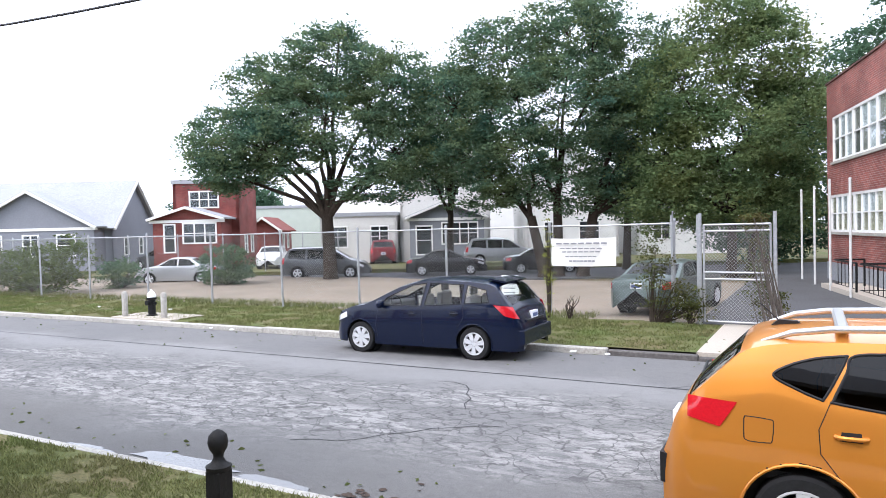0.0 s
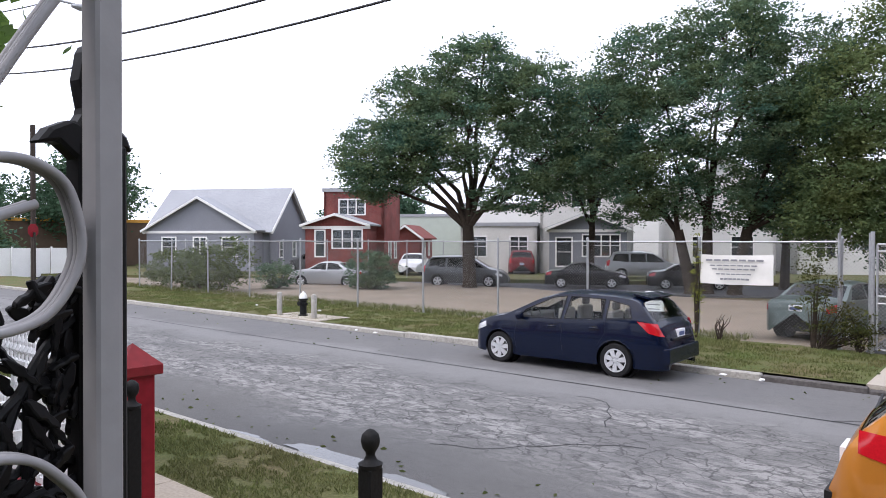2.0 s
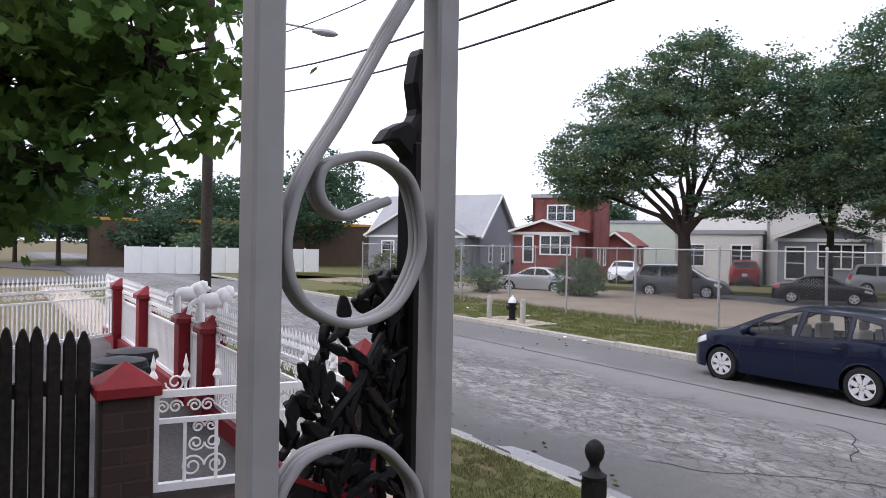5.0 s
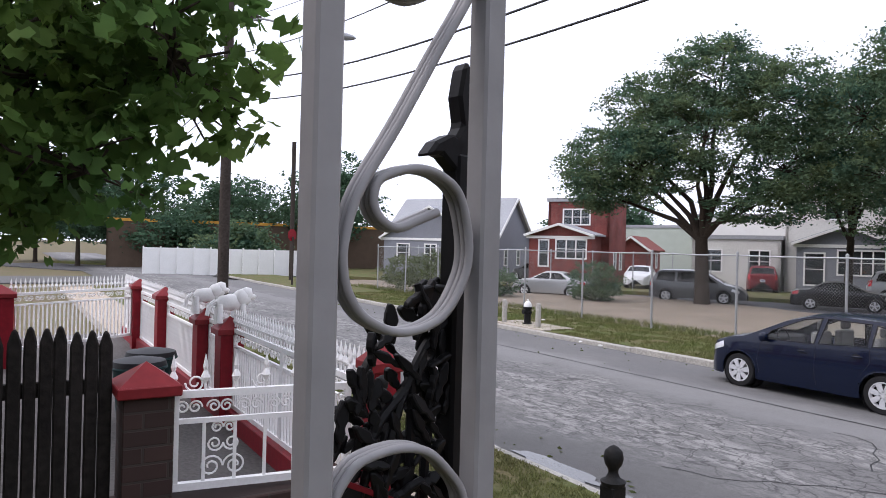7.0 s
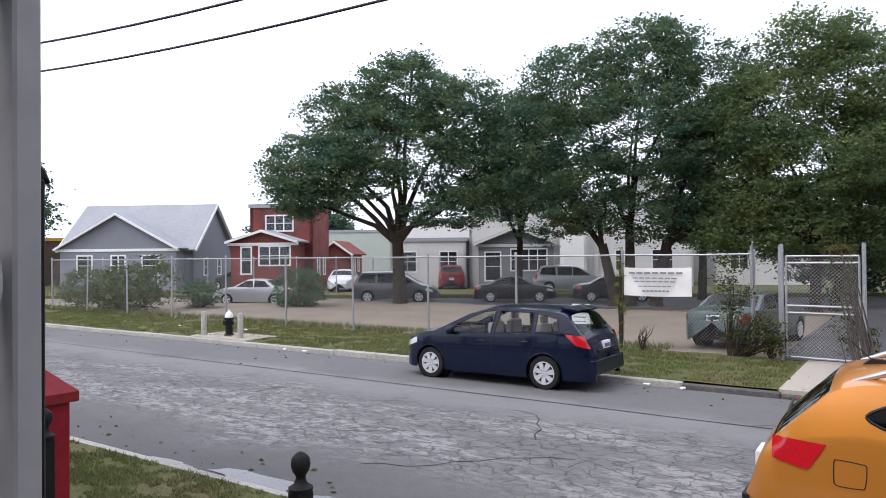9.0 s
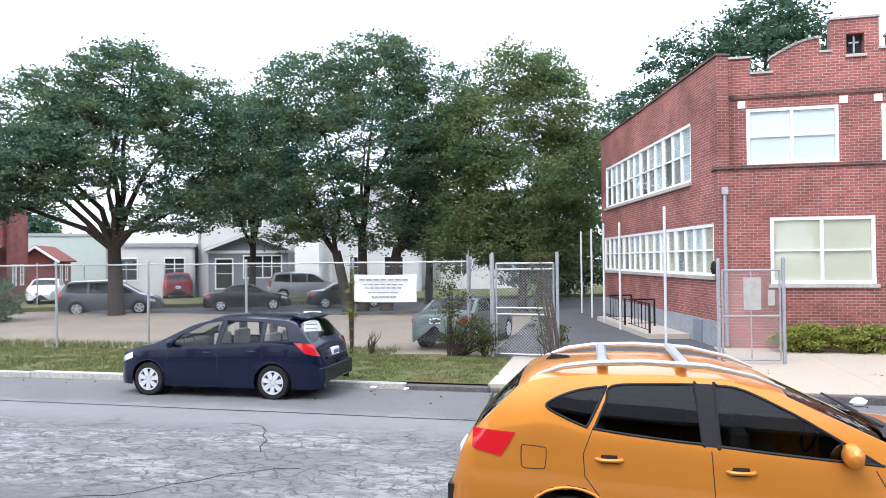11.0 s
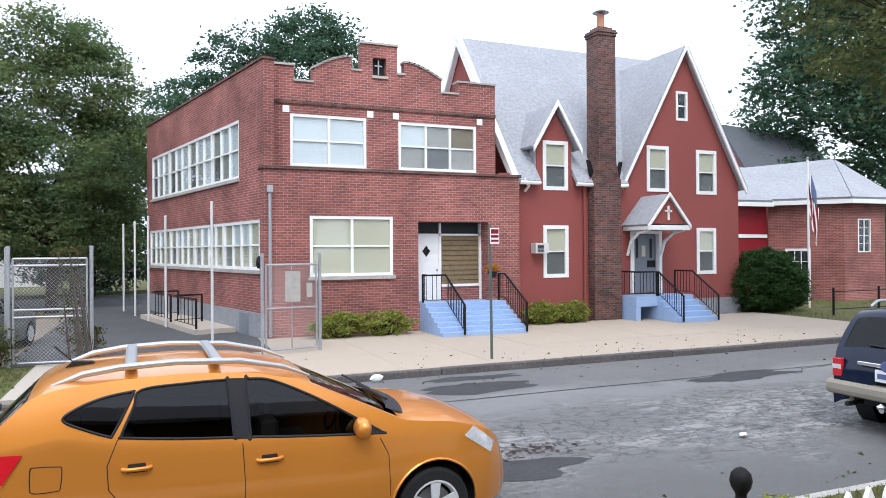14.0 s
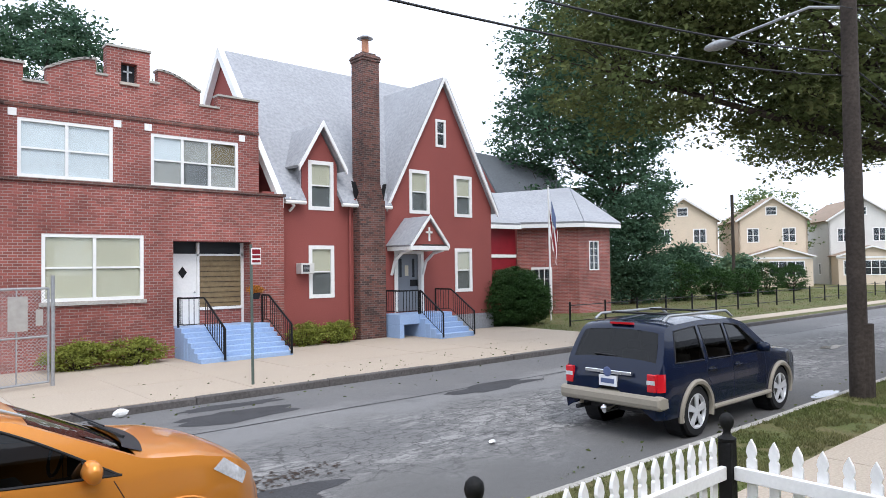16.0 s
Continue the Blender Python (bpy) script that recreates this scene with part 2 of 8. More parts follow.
    far_lane = math_node("MULTIPLY", math_node("MULTIPLY", ramp(y, 9.9, 10.6), ramp(y, 11.8, 11.2)), 0.5)
    out = mix(far_lane, out, (0.25, 0.247, 0.243))
    near = math_node("MULTIPLY", ramp(y, 7.5, 6.2), 0.62)
    out = mix(near, out, (0.098, 0.096, 0.093))
    out = mix(crack, out, (0.05, 0.05, 0.05))
    nt.links.new(out, hs.inputs["Color"])
    return m


M["asphalt"] = road_mat()
M["lot_asphalt"] = mat("lot_asphalt", (0.095, 0.095, 0.1), 0.9, var=0.25, fine=50, coarse=0.5, bump=0.3, second=(0.065, 0.064, 0.062))
M["concrete"] = mat("concrete", (0.44, 0.39, 0.33), 0.9, var=0.12, fine=30, coarse=0.6, bump=0.15, second=(0.42, 0.38, 0.33))
M["kerb"] = mat("kerb", (0.42, 0.40, 0.36), 0.9, var=0.25, fine=20, coarse=1.2, bump=0.3, second=(0.25, 0.24, 0.22))
M["kerb_dark"] = mat("kerb_dark", (0.12, 0.11, 0.105), 0.8, var=0.3, fine=20, coarse=1.2, bump=0.3)
M["soil"] = mat("soil", (0.15, 0.11, 0.07), 0.95, var=0.3, fine=25, coarse=1.0, bump=0.5, second=(0.10, 0.12, 0.04))
M["lot_dirt"] = mat("lot_dirt", (0.26, 0.21, 0.165), 0.95, var=0.3, fine=12, coarse=0.45, bump=0.5, second=(0.16, 0.14, 0.10))
M["lawn"] = mat("lawn", (0.085, 0.11, 0.032), 0.95, var=0.4, fine=30, coarse=0.9, bump=0.6, second=(0.15, 0.11, 0.06))
M["brick"] = brick_mat("brick", (0.32, 0.098, 0.080), (0.20, 0.066, 0.056), (0.35, 0.27, 0.245))
M["brick_dark"] = brick_mat("brick_dark", (0.17, 0.07, 0.055), (0.06, 0.038, 0.034), (0.17, 0.14, 0.125))
M["red_stucco"] = mat("red_stucco", (0.27, 0.078, 0.067), 0.85, var=0.15, fine=25, coarse=0.7, bump=0.25, second=(0.19, 0.055, 0.05))
M["white_paint"] = mat("white_paint", (0.78, 0.78, 0.76), 0.5, var=0.05, fine=15, coarse=2, bump=0.03)
M["roof_slate"] = mat("roof_slate", (0.34, 0.35, 0.37), 0.8, var=0.18, fine=9, coarse=0.5, bump=0.3, second=(0.25, 0.26, 0.27))
# near-black colour that stands for unlit depth behind glass and in recesses
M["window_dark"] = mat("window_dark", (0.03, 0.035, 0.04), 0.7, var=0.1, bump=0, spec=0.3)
M["blind"] = mat("blind", (0.62, 0.57, 0.44), 0.6, var=0.06, fine=8, coarse=1, bump=0.02)
M["blind_white"] = mat("blind_white", (0.72, 0.74, 0.76), 0.5, var=0.06, fine=8, coarse=1, bump=0.02)
M["blind_grey"] = mat("blind_grey", (0.40, 0.38, 0.35), 0.7, var=0.12, fine=8, coarse=1, bump=0.02)
M["blind_dim"] = mat("blind_dim", (0.17, 0.17, 0.17), 0.7, var=0.15, fine=8, coarse=1, bump=0.02)
M["blue_paint"] = mat("blue_paint", (0.30, 0.42, 0.62), 0.55, var=0.12, fine=20, coarse=1.2, bump=0.1, second=(0.26, 0.35, 0.54))
M["black_iron"] = mat("black_iron", (0.009, 0.009, 0.010), 0.5, var=0.2, bump=0.05)
M["galvanised"] = mat("galvanised", (0.40, 0.41, 0.42), 0.45, metal=0.6, var=0.15, fine=20, coarse=2, bump=0.05)
M["bark"] = mat("bark", (0.055, 0.042, 0.032), 0.95, var=0.4, fine=14, coarse=2, bump=0.8)
M["stone_base"] = mat("stone_base", (0.30, 0.31, 0.33), 0.85, var=0.2, fine=12, coarse=1, bump=0.2)
M["grey_siding"] = mat("grey_siding", (0.22, 0.23, 0.26), 0.8, var=0.08, fine=10, coarse=1, bump=0.1)
M["pale_siding"] = mat("pale_siding", (0.62, 0.61, 0.58), 0.8, var=0.08, fine=10, coarse=1, bump=0.1)
M["cream_siding"] = mat("cream_siding", (0.62, 0.52, 0.40), 0.8, var=0.08, fine=10, coarse=1, bump=0.1)
M["tan_roof"] = mat("tan_roof", (0.32, 0.24, 0.18), 0.85, var=0.15, fine=9, coarse=1, bump=0.2)
M["house_red"] = brick_mat("house_red", (0.21, 0.05, 0.042), (0.165, 0.04, 0.036), (0.19, 0.10, 0.09))
M["tin_green"] = mat("tin_green", (0.45, 0.50, 0.44), 0.7, var=0.08, bump=0.05)
M["red_paint"] = mat("red_paint", (0.23, 0.010, 0.018), 0.5, var=0.15, fine=14, coarse=2, bump=0.08)
M["weathered_wood"] = mat("weathered_wood", (0.020, 0.017, 0.015), 0.9, var=0.4, fine=18, coarse=2, bump=0.5)
M["pole_wood"] = mat("pole_wood", (0.055, 0.044, 0.037), 0.9, var=0.35, fine=16, coarse=1.5, bump=0.5)
M["column_paint"] = mat("column_paint", (0.31, 0.306, 0.31), 0.45, var=0.08, fine=30, coarse=3, bump=0.05)
M["cable"] = mat("cable", (0.03, 0.03, 0.032), 0.6, var=0.1, bump=0)
M["clay"] = mat("clay", (0.45, 0.22, 0.14), 0.8, var=0.15)
M["grey_door"] = mat("grey_door", (0.20, 0.22, 0.25), 0.5, var=0.08, bump=0.02)
M["roof_dark"] = mat("roof_dark", (0.10, 0.11, 0.12), 0.8, var=0.2, fine=9, coarse=0.5, bump=0.3)

# ---- ground, road, kerbs ----
NEAR_KERB, FAR_KERB = 5.5, 14.0


def sheet(x0, y0, x1, y1, z, nx, ny, bumpiness=0.0, crown=None):
    g = Geo()
    for j in range(ny + 1):
        for i in range(nx + 1):
            x, y = x0 + (x1 - x0) * i / nx, y0 + (y1 - y0) * j / ny
            h = z + (crown(x, y) if crown else 0) + bumpiness * (noise.noise((x * 0.35, y * 0.35, 3.1)) + 0.5 * noise.noise((x * 1.3, y * 1.3, 7.7)))
            g.v.append((x, y, h))
    g.f += [(j * (nx + 1) + i, j * (nx + 1) + i + 1, (j + 1) * (nx + 1) + i + 1, (j + 1) * (nx + 1) + i) for j in range(ny) for i in range(nx)]
    return g


def road_crown(x, y):
    return 0.09 * (1 - ((y - 9.75) / 4.25) ** 2)


def back(a, d):
    """The rear block's grid is turned against the street: a to its right, d away."""
    return (-0.61 + 0.877 * a - 0.481 * d, 0.515 + 0.481 * a + 0.877 * d)


def back_pose(a, d, z=0.0, turn=0.0):
    x, y = back(a, d)
    return pose(x, y, z, 0, 0, 28.7 + turn)


g = sheet(-900, -900, 900, 900, -0.06, 60, 60)
setting("ground", g, M["soil"], "flat earth ground that runs out to the horizon", "ground")
setting("road", sheet(-140, NEAR_KERB, 140, FAR_KERB, 0.0, 280, 24, 0.006, road_crown), M["asphalt"], "worn grey asphalt street with cracks and patches", "road", smooth=1)
setting("lawn_lot", sheet(-46, 18.2, -3.0, 31, 0.12, 120, 40, 0.05), M["lot_dirt"], "bare trodden earth of the fenced lot", "ground", smooth=1)
setting("verge_far", sheet(-60, 14.16, -2.7, 18.3, 0.13, 160, 16, 0.02), M["lawn"], "patchy grass verge along the far kerb", "ground", smooth=1)
setting("lot_drive", sheet(-3.4, 18.1, 2.8, 46, 0.14, 20, 40, 0.015), M["lot_asphalt"], "dark asphalt yard beside the brick school", "ground", smooth=1)
g = Geo().prism([(-2.75, 14.15), (2.4, 14.15), (2.4, 18.2), (-2.75, 18.2)], "z", -0.05, 0.14)
setting("driveway", g, M["concrete"], "pale concrete driveway apron at the gate", "driveway")
setting("verge_near", sheet(-40, 4.05, 60, 5.38, 0.15, 200, 8, 0.02), M["lawn"], "patchy grass strip along the near kerb", "ground", smooth=1)
setting("front_yard", sheet(-4.8, -6, 14, 2.62, 0.42, 30, 14, 0.02), M["lawn"], "small raised front yard with grass", "ground", smooth=1)
setting("rear_street", Geo().box(-70, 34.5, -0.05, 60, 42.5, 0.03, Matrix.Translation((-0.61, 0.515, 0)) @ pose(0, 0, 0, 0, 0, 28.7)), M["lot_asphalt"], "side street behind the lot", "road")
setting("rear_pavement", Geo().box(-70, 42.5, -0.05, 60, 60, 0.25, Matrix.Translation((-0.61, 0.515, 0)) @ pose(0, 0, 0, 0, 0, 28.7)), M["lawn"], "front gardens of the houses behind", "ground")
setting("lawn_church", sheet(21.2, 15.9, 120, 40, 0.12, 60, 20, 0.04), M["lawn"], "green lawn behind a low railing", "ground", smooth=1)
setting("verge_right", sheet(24, 14.2, 120, 14.9, 0.13, 60, 3, 0.01), M["lawn"], "narrow grass strip beside the far pavement", "ground", smooth=1)


def slabs(name, x0, y0, x1, y1, z, sx, sy, label):
    base = setting(name, Geo().box(x0, y0, z - 0.25, x1, y1, z - 0.012), M["concrete"], label, "pavement")
    nx, ny = max(1, round((x1 - x0) / sx)), max(1, round((y1 - y0) / sy))
    dx, dy = (x1 - x0) / nx, (y1 - y0) / ny
    me = Geo().box(0.006, 0.006, -0.06, dx - 0.006, dy - 0.006, 0).mesh("slab", M["concrete_slab"], bevel=0.006)
    for i in range(nx):
        for j in range(ny):
            ob = part("slab", me, None, base)
            ob.location = (x0 + i * dx, y0 + j * dy, z + random.uniform(-0.004, 0.004))
    return base


M["concrete_slab"] = mat("concrete_slab", (0.43, 0.36, 0.285), 0.9, var=0.15, fine=30, coarse=0.35, bump=0.15, second=(0.34, 0.29, 0.24))
slabs("pavement_far", 2.4, 14.15, 21.2, 20.9, 0.15, 2.1, 2.2, "broad pale concrete pavement before the school and church")
slabs("pavement_right", 21.2, 14.9, 70, 15.9, 0.15, 1.6, 1.0, "narrow concrete pavement beside the lawn")
slabs("pavement_near", -40, 2.66, 60, 4.05, 0.16, 1.5, 1.39, "concrete footpath in front of the houses")


def kerb(name, y0, y1, spans, material, label):
    base = setting(name, Geo().box(spans[0][0], y0 + 0.02, -0.2, spans[-1][1], y1 - 0.02, -0.02), material, label, "kerb")
    for a, b, h in spans:
        n = max(1, round((b - a) / 3.0))
        for i in range(n):
            xa, xb = a + (b - a) * i / n, a + (b - a) * (i + 1) / n
            part("kerbstone", Geo().box(xa + 0.004, y0, -0.15, xb - 0.004, y1, h + random.uniform(-0.012, 0.012)), material, base, bevel=0.02)
    return base


kerb("kerb_far", 13.98, 14.15, [(-70, -4.4, 0.135)], M["kerb"], "pale weathered concrete kerb")
kerb("kerb_school", 13.98, 14.15, [(-4.4, -2.7, 0.10), (-2.7, 2.2, 0.06), (2.2, 90, 0.15)], M["kerb_dark"], "dark steel-faced kerb")
kerb("kerb_near", 5.38, 5.52, [(-40, -1.6, 0.15), (-1.6, 3.2, 0.07), (3.2, 60, 0.15)], M["kerb"], "low broken concrete kerb")

# ---- walls with real openings ----


def facade(name, m, top, z0, holes, thick, material, parent=None, label=""):
    """A wall in its own x (along), y (depth), z: top is a row of (x, z); holes are (x0, z0, x1, z1)."""
    g = Geo()
    xs = sorted({round(x, 4) for x, _ in top} | {round(v, 4) for h in holes for v in (h[0], h[2])})
    x_lo, x_hi = top[0][0], top[-1][0]
    xs = [x for x in xs if x_lo - 1e-3 <= x <= x_hi + 1e-3]

    def top_at(x, mid):
        for (xa, za), (xb, zb) in zip(top, top[1:]):
            if xb > xa and xa - 1e-6 <= mid <= xb + 1e-6:
                return za + (zb - za) * (x - xa) / (xb - xa)
        return top[-1][1]

    def quad(a, b, c, d):
        g.add([m @ Vector(p) for p in (a, b, c, d)], [(0, 1, 2, 3)])
    for xa, xb in zip(xs, xs[1:]):
        mid = (xa + xb) / 2
        cuts = sorted((h[1], h[3]) for h in holes if h[0] < mid < h[2])
        z = z0
        ta, tb = top_at(xa, mid), top_at(xb, mid)
        for ha, hb in cuts + [(None, None)]:
            za = zb = ha
            if ha is None:
                za, zb = ta, tb
            for y in (0, thick):
                quad((xa, y, z), (xb, y, z), (xb, y, zb), (xa, y, za))
            z = hb
        quad((xa, 0, ta), (xb, 0, tb), (xb, thick, tb), (xa, thick, ta))
    for (xa, za), (xb, zb) in zip(top, top[1:]):
        if xb == xa:
            quad((xa, 0, za), (xa, 0, zb), (xa, thick, zb), (xa, thick, za))
    for x, z in (top[0], top[-1]):
        quad((x, 0, z0), (x, thick, z0), (x, thick, z), (x, 0, z))
    for a, b, c, d in holes:
        quad((a, 0, b), (c, 0, b), (c, thick, b), (a, thick, b))
        quad((a, 0, d), (c, 0, d), (c, thick, d), (a, thick, d))
        quad((a, 0, b), (a, 0, d), (a, thick, d), (a, thick, b))
        quad((c, 0, b), (c, 0, d), (c, thick, d), (c, thick, b))
    return part(name, g, material, parent, label)


def window(parent, m, x0, z0, x1, z1, cols=1, rows=2, y=0.06, fr=0.09, bar=0.04, backs=None, frame="white_paint", sill="kerb"):
    """A window unit: a frame, bars, one pane a light with a blind or a near-black sheet for the unlit room behind, and
    a sill.
    """
    w = part("window", Geo(), M[frame], parent)
    g = Geo()
    g.box(x0, y - 0.05, z0, x0 + fr, y + 0.05, z1, m).box(x1 - fr, y - 0.05, z0, x1, y + 0.05, z1, m)
    g.box(x0 + fr, y - 0.05, z0, x1 - fr, y + 0.05, z0 + fr, m).box(x0 + fr, y - 0.05, z1 - fr, x1 - fr, y + 0.05, z1, m)
    part("frame", g, M[frame], w)
    ax, bx, az, bz = x0 + fr, x1 - fr, z0 + fr, z1 - fr
    for i in range(1, cols):
        c = ax + (bx - ax) * i / cols
        part("mullion", Geo().box(c - bar, y - 0.045, az, c + bar, y + 0.04, bz, m), M[frame], w)
    for j in range(1, rows):
        c = az + (bz - az) * j / rows
        part("rail", Geo().box(ax, y - 0.035, c - bar * 0.6, bx, y + 0.03, c + bar * 0.6, m), M[frame], w)
    k = 0
    for i in range(cols):
        for j in range(rows):
            xa, xb = ax + (bx - ax) * i / cols, ax + (bx - ax) * (i + 1) / cols
            za, zb = az + (bz - az) * j / rows, az + (bz - az) * (j + 1) / rows
            p = part("pane", Geo().box(xa, y, za, xb, y + 0.006, zb, m), M["pane"], w)
            p.visible_shadow = False
            b = backs[k % len(backs)] if backs else "window_dark"
            part("blind", Geo().box(xa + 0.001, y + 0.022, za + 0.001, xb - 0.001, y + 0.03, zb - 0.001, m), M[b], w)
            k += 1
    if sill:
        part("sill", Geo().box(x0 - 0.06, y - 0.14, z0 - 0.1, x1 + 0.06, y + 0.02, z0 - 0.003, m), M[sill], w)
    return w


M["pane"] = glass_mat("pane", (0.92, 0.95, 0.95))

M["black_wood"] = mat("black_wood", (0.009, 0.009, 0.009), 0.6, var=0.3, bump=0.2)
M["board"] = mat("board", (0.21, 0.155, 0.085), 0.6, var=0.15, fine=10, coarse=2, bump=0.05)

# ---- brick school ----
school = thing("school", "two-storey red brick school with stepped parapet and blue steps", "building")
YL, YU, YC = 20.65, 21.25, 21.2
ml = pose(0, YL, 0)
mu = pose(0, YU, 0)
holes = [(3.86, 1.88, 6.40, 3.66), (7.22, 0.98, 9.62, 3.52)]
facade("lower_wall", ml, [(2.55, 4.98), (10.75, 4.98)], 0.0, holes, 0.32, M["brick"], school)
top = [(2.6, 8.13), (3.55, 8.13), (3.55, 7.68), (4.1, 7.68), (4.1, 8.1)]
top += [(4.1 + 1.22 * i / 8, 8.1 + 0.45 * math.sin(math.pi / 2 * i / 8)) for i in range(1, 9)]
top += [(5.32, 8.15), (5.6, 8.15), (5.6, 9.02), (6.78, 9.02), (6.78, 8.15), (7.02, 8.15), (7.02, 8.55)]
top += [(7.02 + 1.25 * i / 8, 8.1 + 0.45 * math.cos(math.pi / 2 * i / 8)) for i in range(1, 9)]
top += [(8.27, 7.68), (8.85, 7.68), (8.85, 8.08), (10.2, 8.08)]
niche = (5.98, 8.05, 6.42, 8.62)
upper_holes = [(3.42, 5.16, 5.76, 6.72), (6.80, 5.16, 9.50, 6.68), niche]
facade("upper_wall", mu, top, 4.9, upper_holes, 0.32, M["brick"], school)
side_dir = Vector((-0.233, 0.972, 0)).normalized()
side = Matrix.Translation((2.57, 20.66, 0)) @ Matrix(((side_dir.x, side_dir.y, 0, 0), (side_dir.y, -side_dir.x, 0, 0), (0, 0, 1, 0), (0, 0, 0, 1)))
# x runs away from the street along the side wall, y into the building
facade("side_wall", side, [(0.0, 8.1), (13.4, 8.1)], 0.0, [(0.35, 2.08, 13.0, 3.55), (2.0, 4.87, 12.6, 6.67)], 0.32, M["brick"], school)
facade("end_wall", Matrix.Translation((10.2, 21.6, 0)) @ pose(0, 0, 0, 0, 0, 90), [(0, 8.05), (11.5, 8.05)], 0.0, [], 0.3, M["brick"], school)
facade("rear_wall", pose(-0.5, 33.5, 0), [(0, 8.0), (10.7, 8.0)], 0.0, [], 0.3, M["brick"], school)
part("roof", Geo().prism([(2.7, 21.4), (10.2, 21.4), (10.2, 33.6), (-0.3, 33.6)], "z", 7.2, 7.35), M["roof_slate"], school)
part("ledge", Geo().box(2.45, YL - 0.07, 4.98, 10.82, YU + 0.02, 5.07), M["brick_dark"], school, "dark brick ledge over the ground floor", bevel=0.01)
part("belt_course", Geo().box(2.5, YU - 0.05, 7.0, 10.2, YU - 0.001, 7.1), M["brick_dark"], school)
for (xa, za), (xb, zb) in zip(top, top[1:]):
    if xb > xa:
        part("coping", Geo().prism([(xa - 0.03, za), (xb + 0.03, zb), (xb + 0.03, zb + 0.06), (xa - 0.03, za + 0.06)], "y", YU - 0.05, YU + 0.37), M["kerb"], school, "pale stone coping")
part("side_coping", Geo().box(-0.05, -0.05, 8.1, 13.45, 0.36, 8.17, side), M["brick_dark"], school)
for x in (3.2, 5.78, 6.62, 9.52):
    part("stone_block", Geo().box(x, YU - 0.03, 6.74, x + 0.2, YU - 0.001, 6.94), M["white_paint"], school)
window(school, mu, 3.42, 5.16, 5.76, 6.72, 2, 2, backs=["blind_white"])
window(school, mu, 6.80, 5.16, 9.50, 6.68, 3, 2, backs=["blind_grey", "blind_white", "blind_dim", "blind_grey", "blind_grey", "board"])
window(school, ml, 3.86, 1.88, 6.40, 3.66, 2, 2, backs=["blind"])
for k in range(4):
    a = 0.35 + k * (12.65 / 4)
    window(school, side, a, 2.08, a + 12.65 / 4 - 0.001, 3.55, 4, 2, backs=["blind", "blind", "blind", "blind_white", "blind", "blind_white", "blind_grey"])
for k in range(4):
    a = 2.0 + k * (10.6 / 4)
    window(school, side, a, 4.87, a + 10.6 / 4 - 0.001, 6.67, 3, 2, backs=["blind_white", "blind_white", "blind_grey", "blind_white", "blind_dim", "blind_grey"])
# the niche's shade is put into the colour of its back
part("niche_back", Geo().box(5.98, YU + 0.25, 8.05, 6.42, YU + 0.3, 8.62), M["window_dark"], school)
part("niche_cross", Geo().box(6.18, YU + 0.12, 8.12, 6.22, YU + 0.16, 8.58).box(6.08, YU + 0.12, 8.38, 6.32, YU + 0.16, 8.42), M["galvanised"], school)
part("niche_sill", Geo().box(5.94, YU - 0.08, 7.97, 6.46, YU + 0.02, 8.05), M["concrete"], school)
part("base_band", Geo().box(-0.02, -0.03, 0.0, 13.4, -0.001, 0.85, side), M["stone_base"], school, "grey painted basement wall")
# entrance, set back into the wall
ent = 0.55
# backing coloured near-black for the shade deep in the entrance
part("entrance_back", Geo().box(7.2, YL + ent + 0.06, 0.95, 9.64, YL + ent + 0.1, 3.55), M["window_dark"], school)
part("entrance_side", Geo().box(7.14, YL + 0.32, 0.95, 7.22, YL + ent + 0.1, 3.55).box(9.62, YL + 0.32, 0.95, 9.7, YL + ent + 0.1, 3.55), M["brick"], school)
part("entrance_soffit", Geo().box(7.14, YL + 0.32, 3.52, 9.7, YL + ent + 0.1, 3.6), M["brick"], school)
me_ = pose(0, YL + ent, 0)
d1 = part("door", Geo().box(7.26, 0, 1.02, 8.12, 0.05, 3.1, me_), M["white_paint"], school, "white door with a diamond light", bevel=0.006)
part("diamond_light", Geo().prism([(7.69, 2.42), (7.82, 2.6), (7.69, 2.78), (7.56, 2.6)], "y", YL + ent - 0.012, YL + ent + 0.002), M["black_iron"], d1)
part("door_handle", Geo().lathe([(0.02, -0.05), (0.03, -0.02), (0.012, 0)], (8.05, YL + ent, 2.0), "y", 10), M["galvanised"], d1)
part("entrance_frame", Geo().box(7.22, -0.03, 3.1, 9.62, 0.06, 3.16, me_).box(8.12, -0.03, 1.02, 8.2, 0.06, 3.5, me_).box(9.54, -0.03, 1.0, 9.62, 0.06, 3.5, me_), M["white_paint"], school)
part("boarded_pane", Geo().box(8.2, 0.02, 1.55, 9.54, 0.05, 3.1, me_), M["board"], school, "brown blind in the entrance window")

for k in range(9):
    part("blind_slat", Geo().box(8.22, 0.005, 1.66 + 0.16 * k, 9.52, 0.022, 1.672 + 0.16 * k, me_), M["pole_wood"], school)
part("entrance_plinth", Geo().box(8.2, -0.02, 0.98, 9.54, 0.05, 1.46, me_), M["brick"], school)
part("entrance_sill", Geo().box(8.18, -0.06, 1.46, 9.56, 0.05, 1.54, me_), M["white_paint"], school)


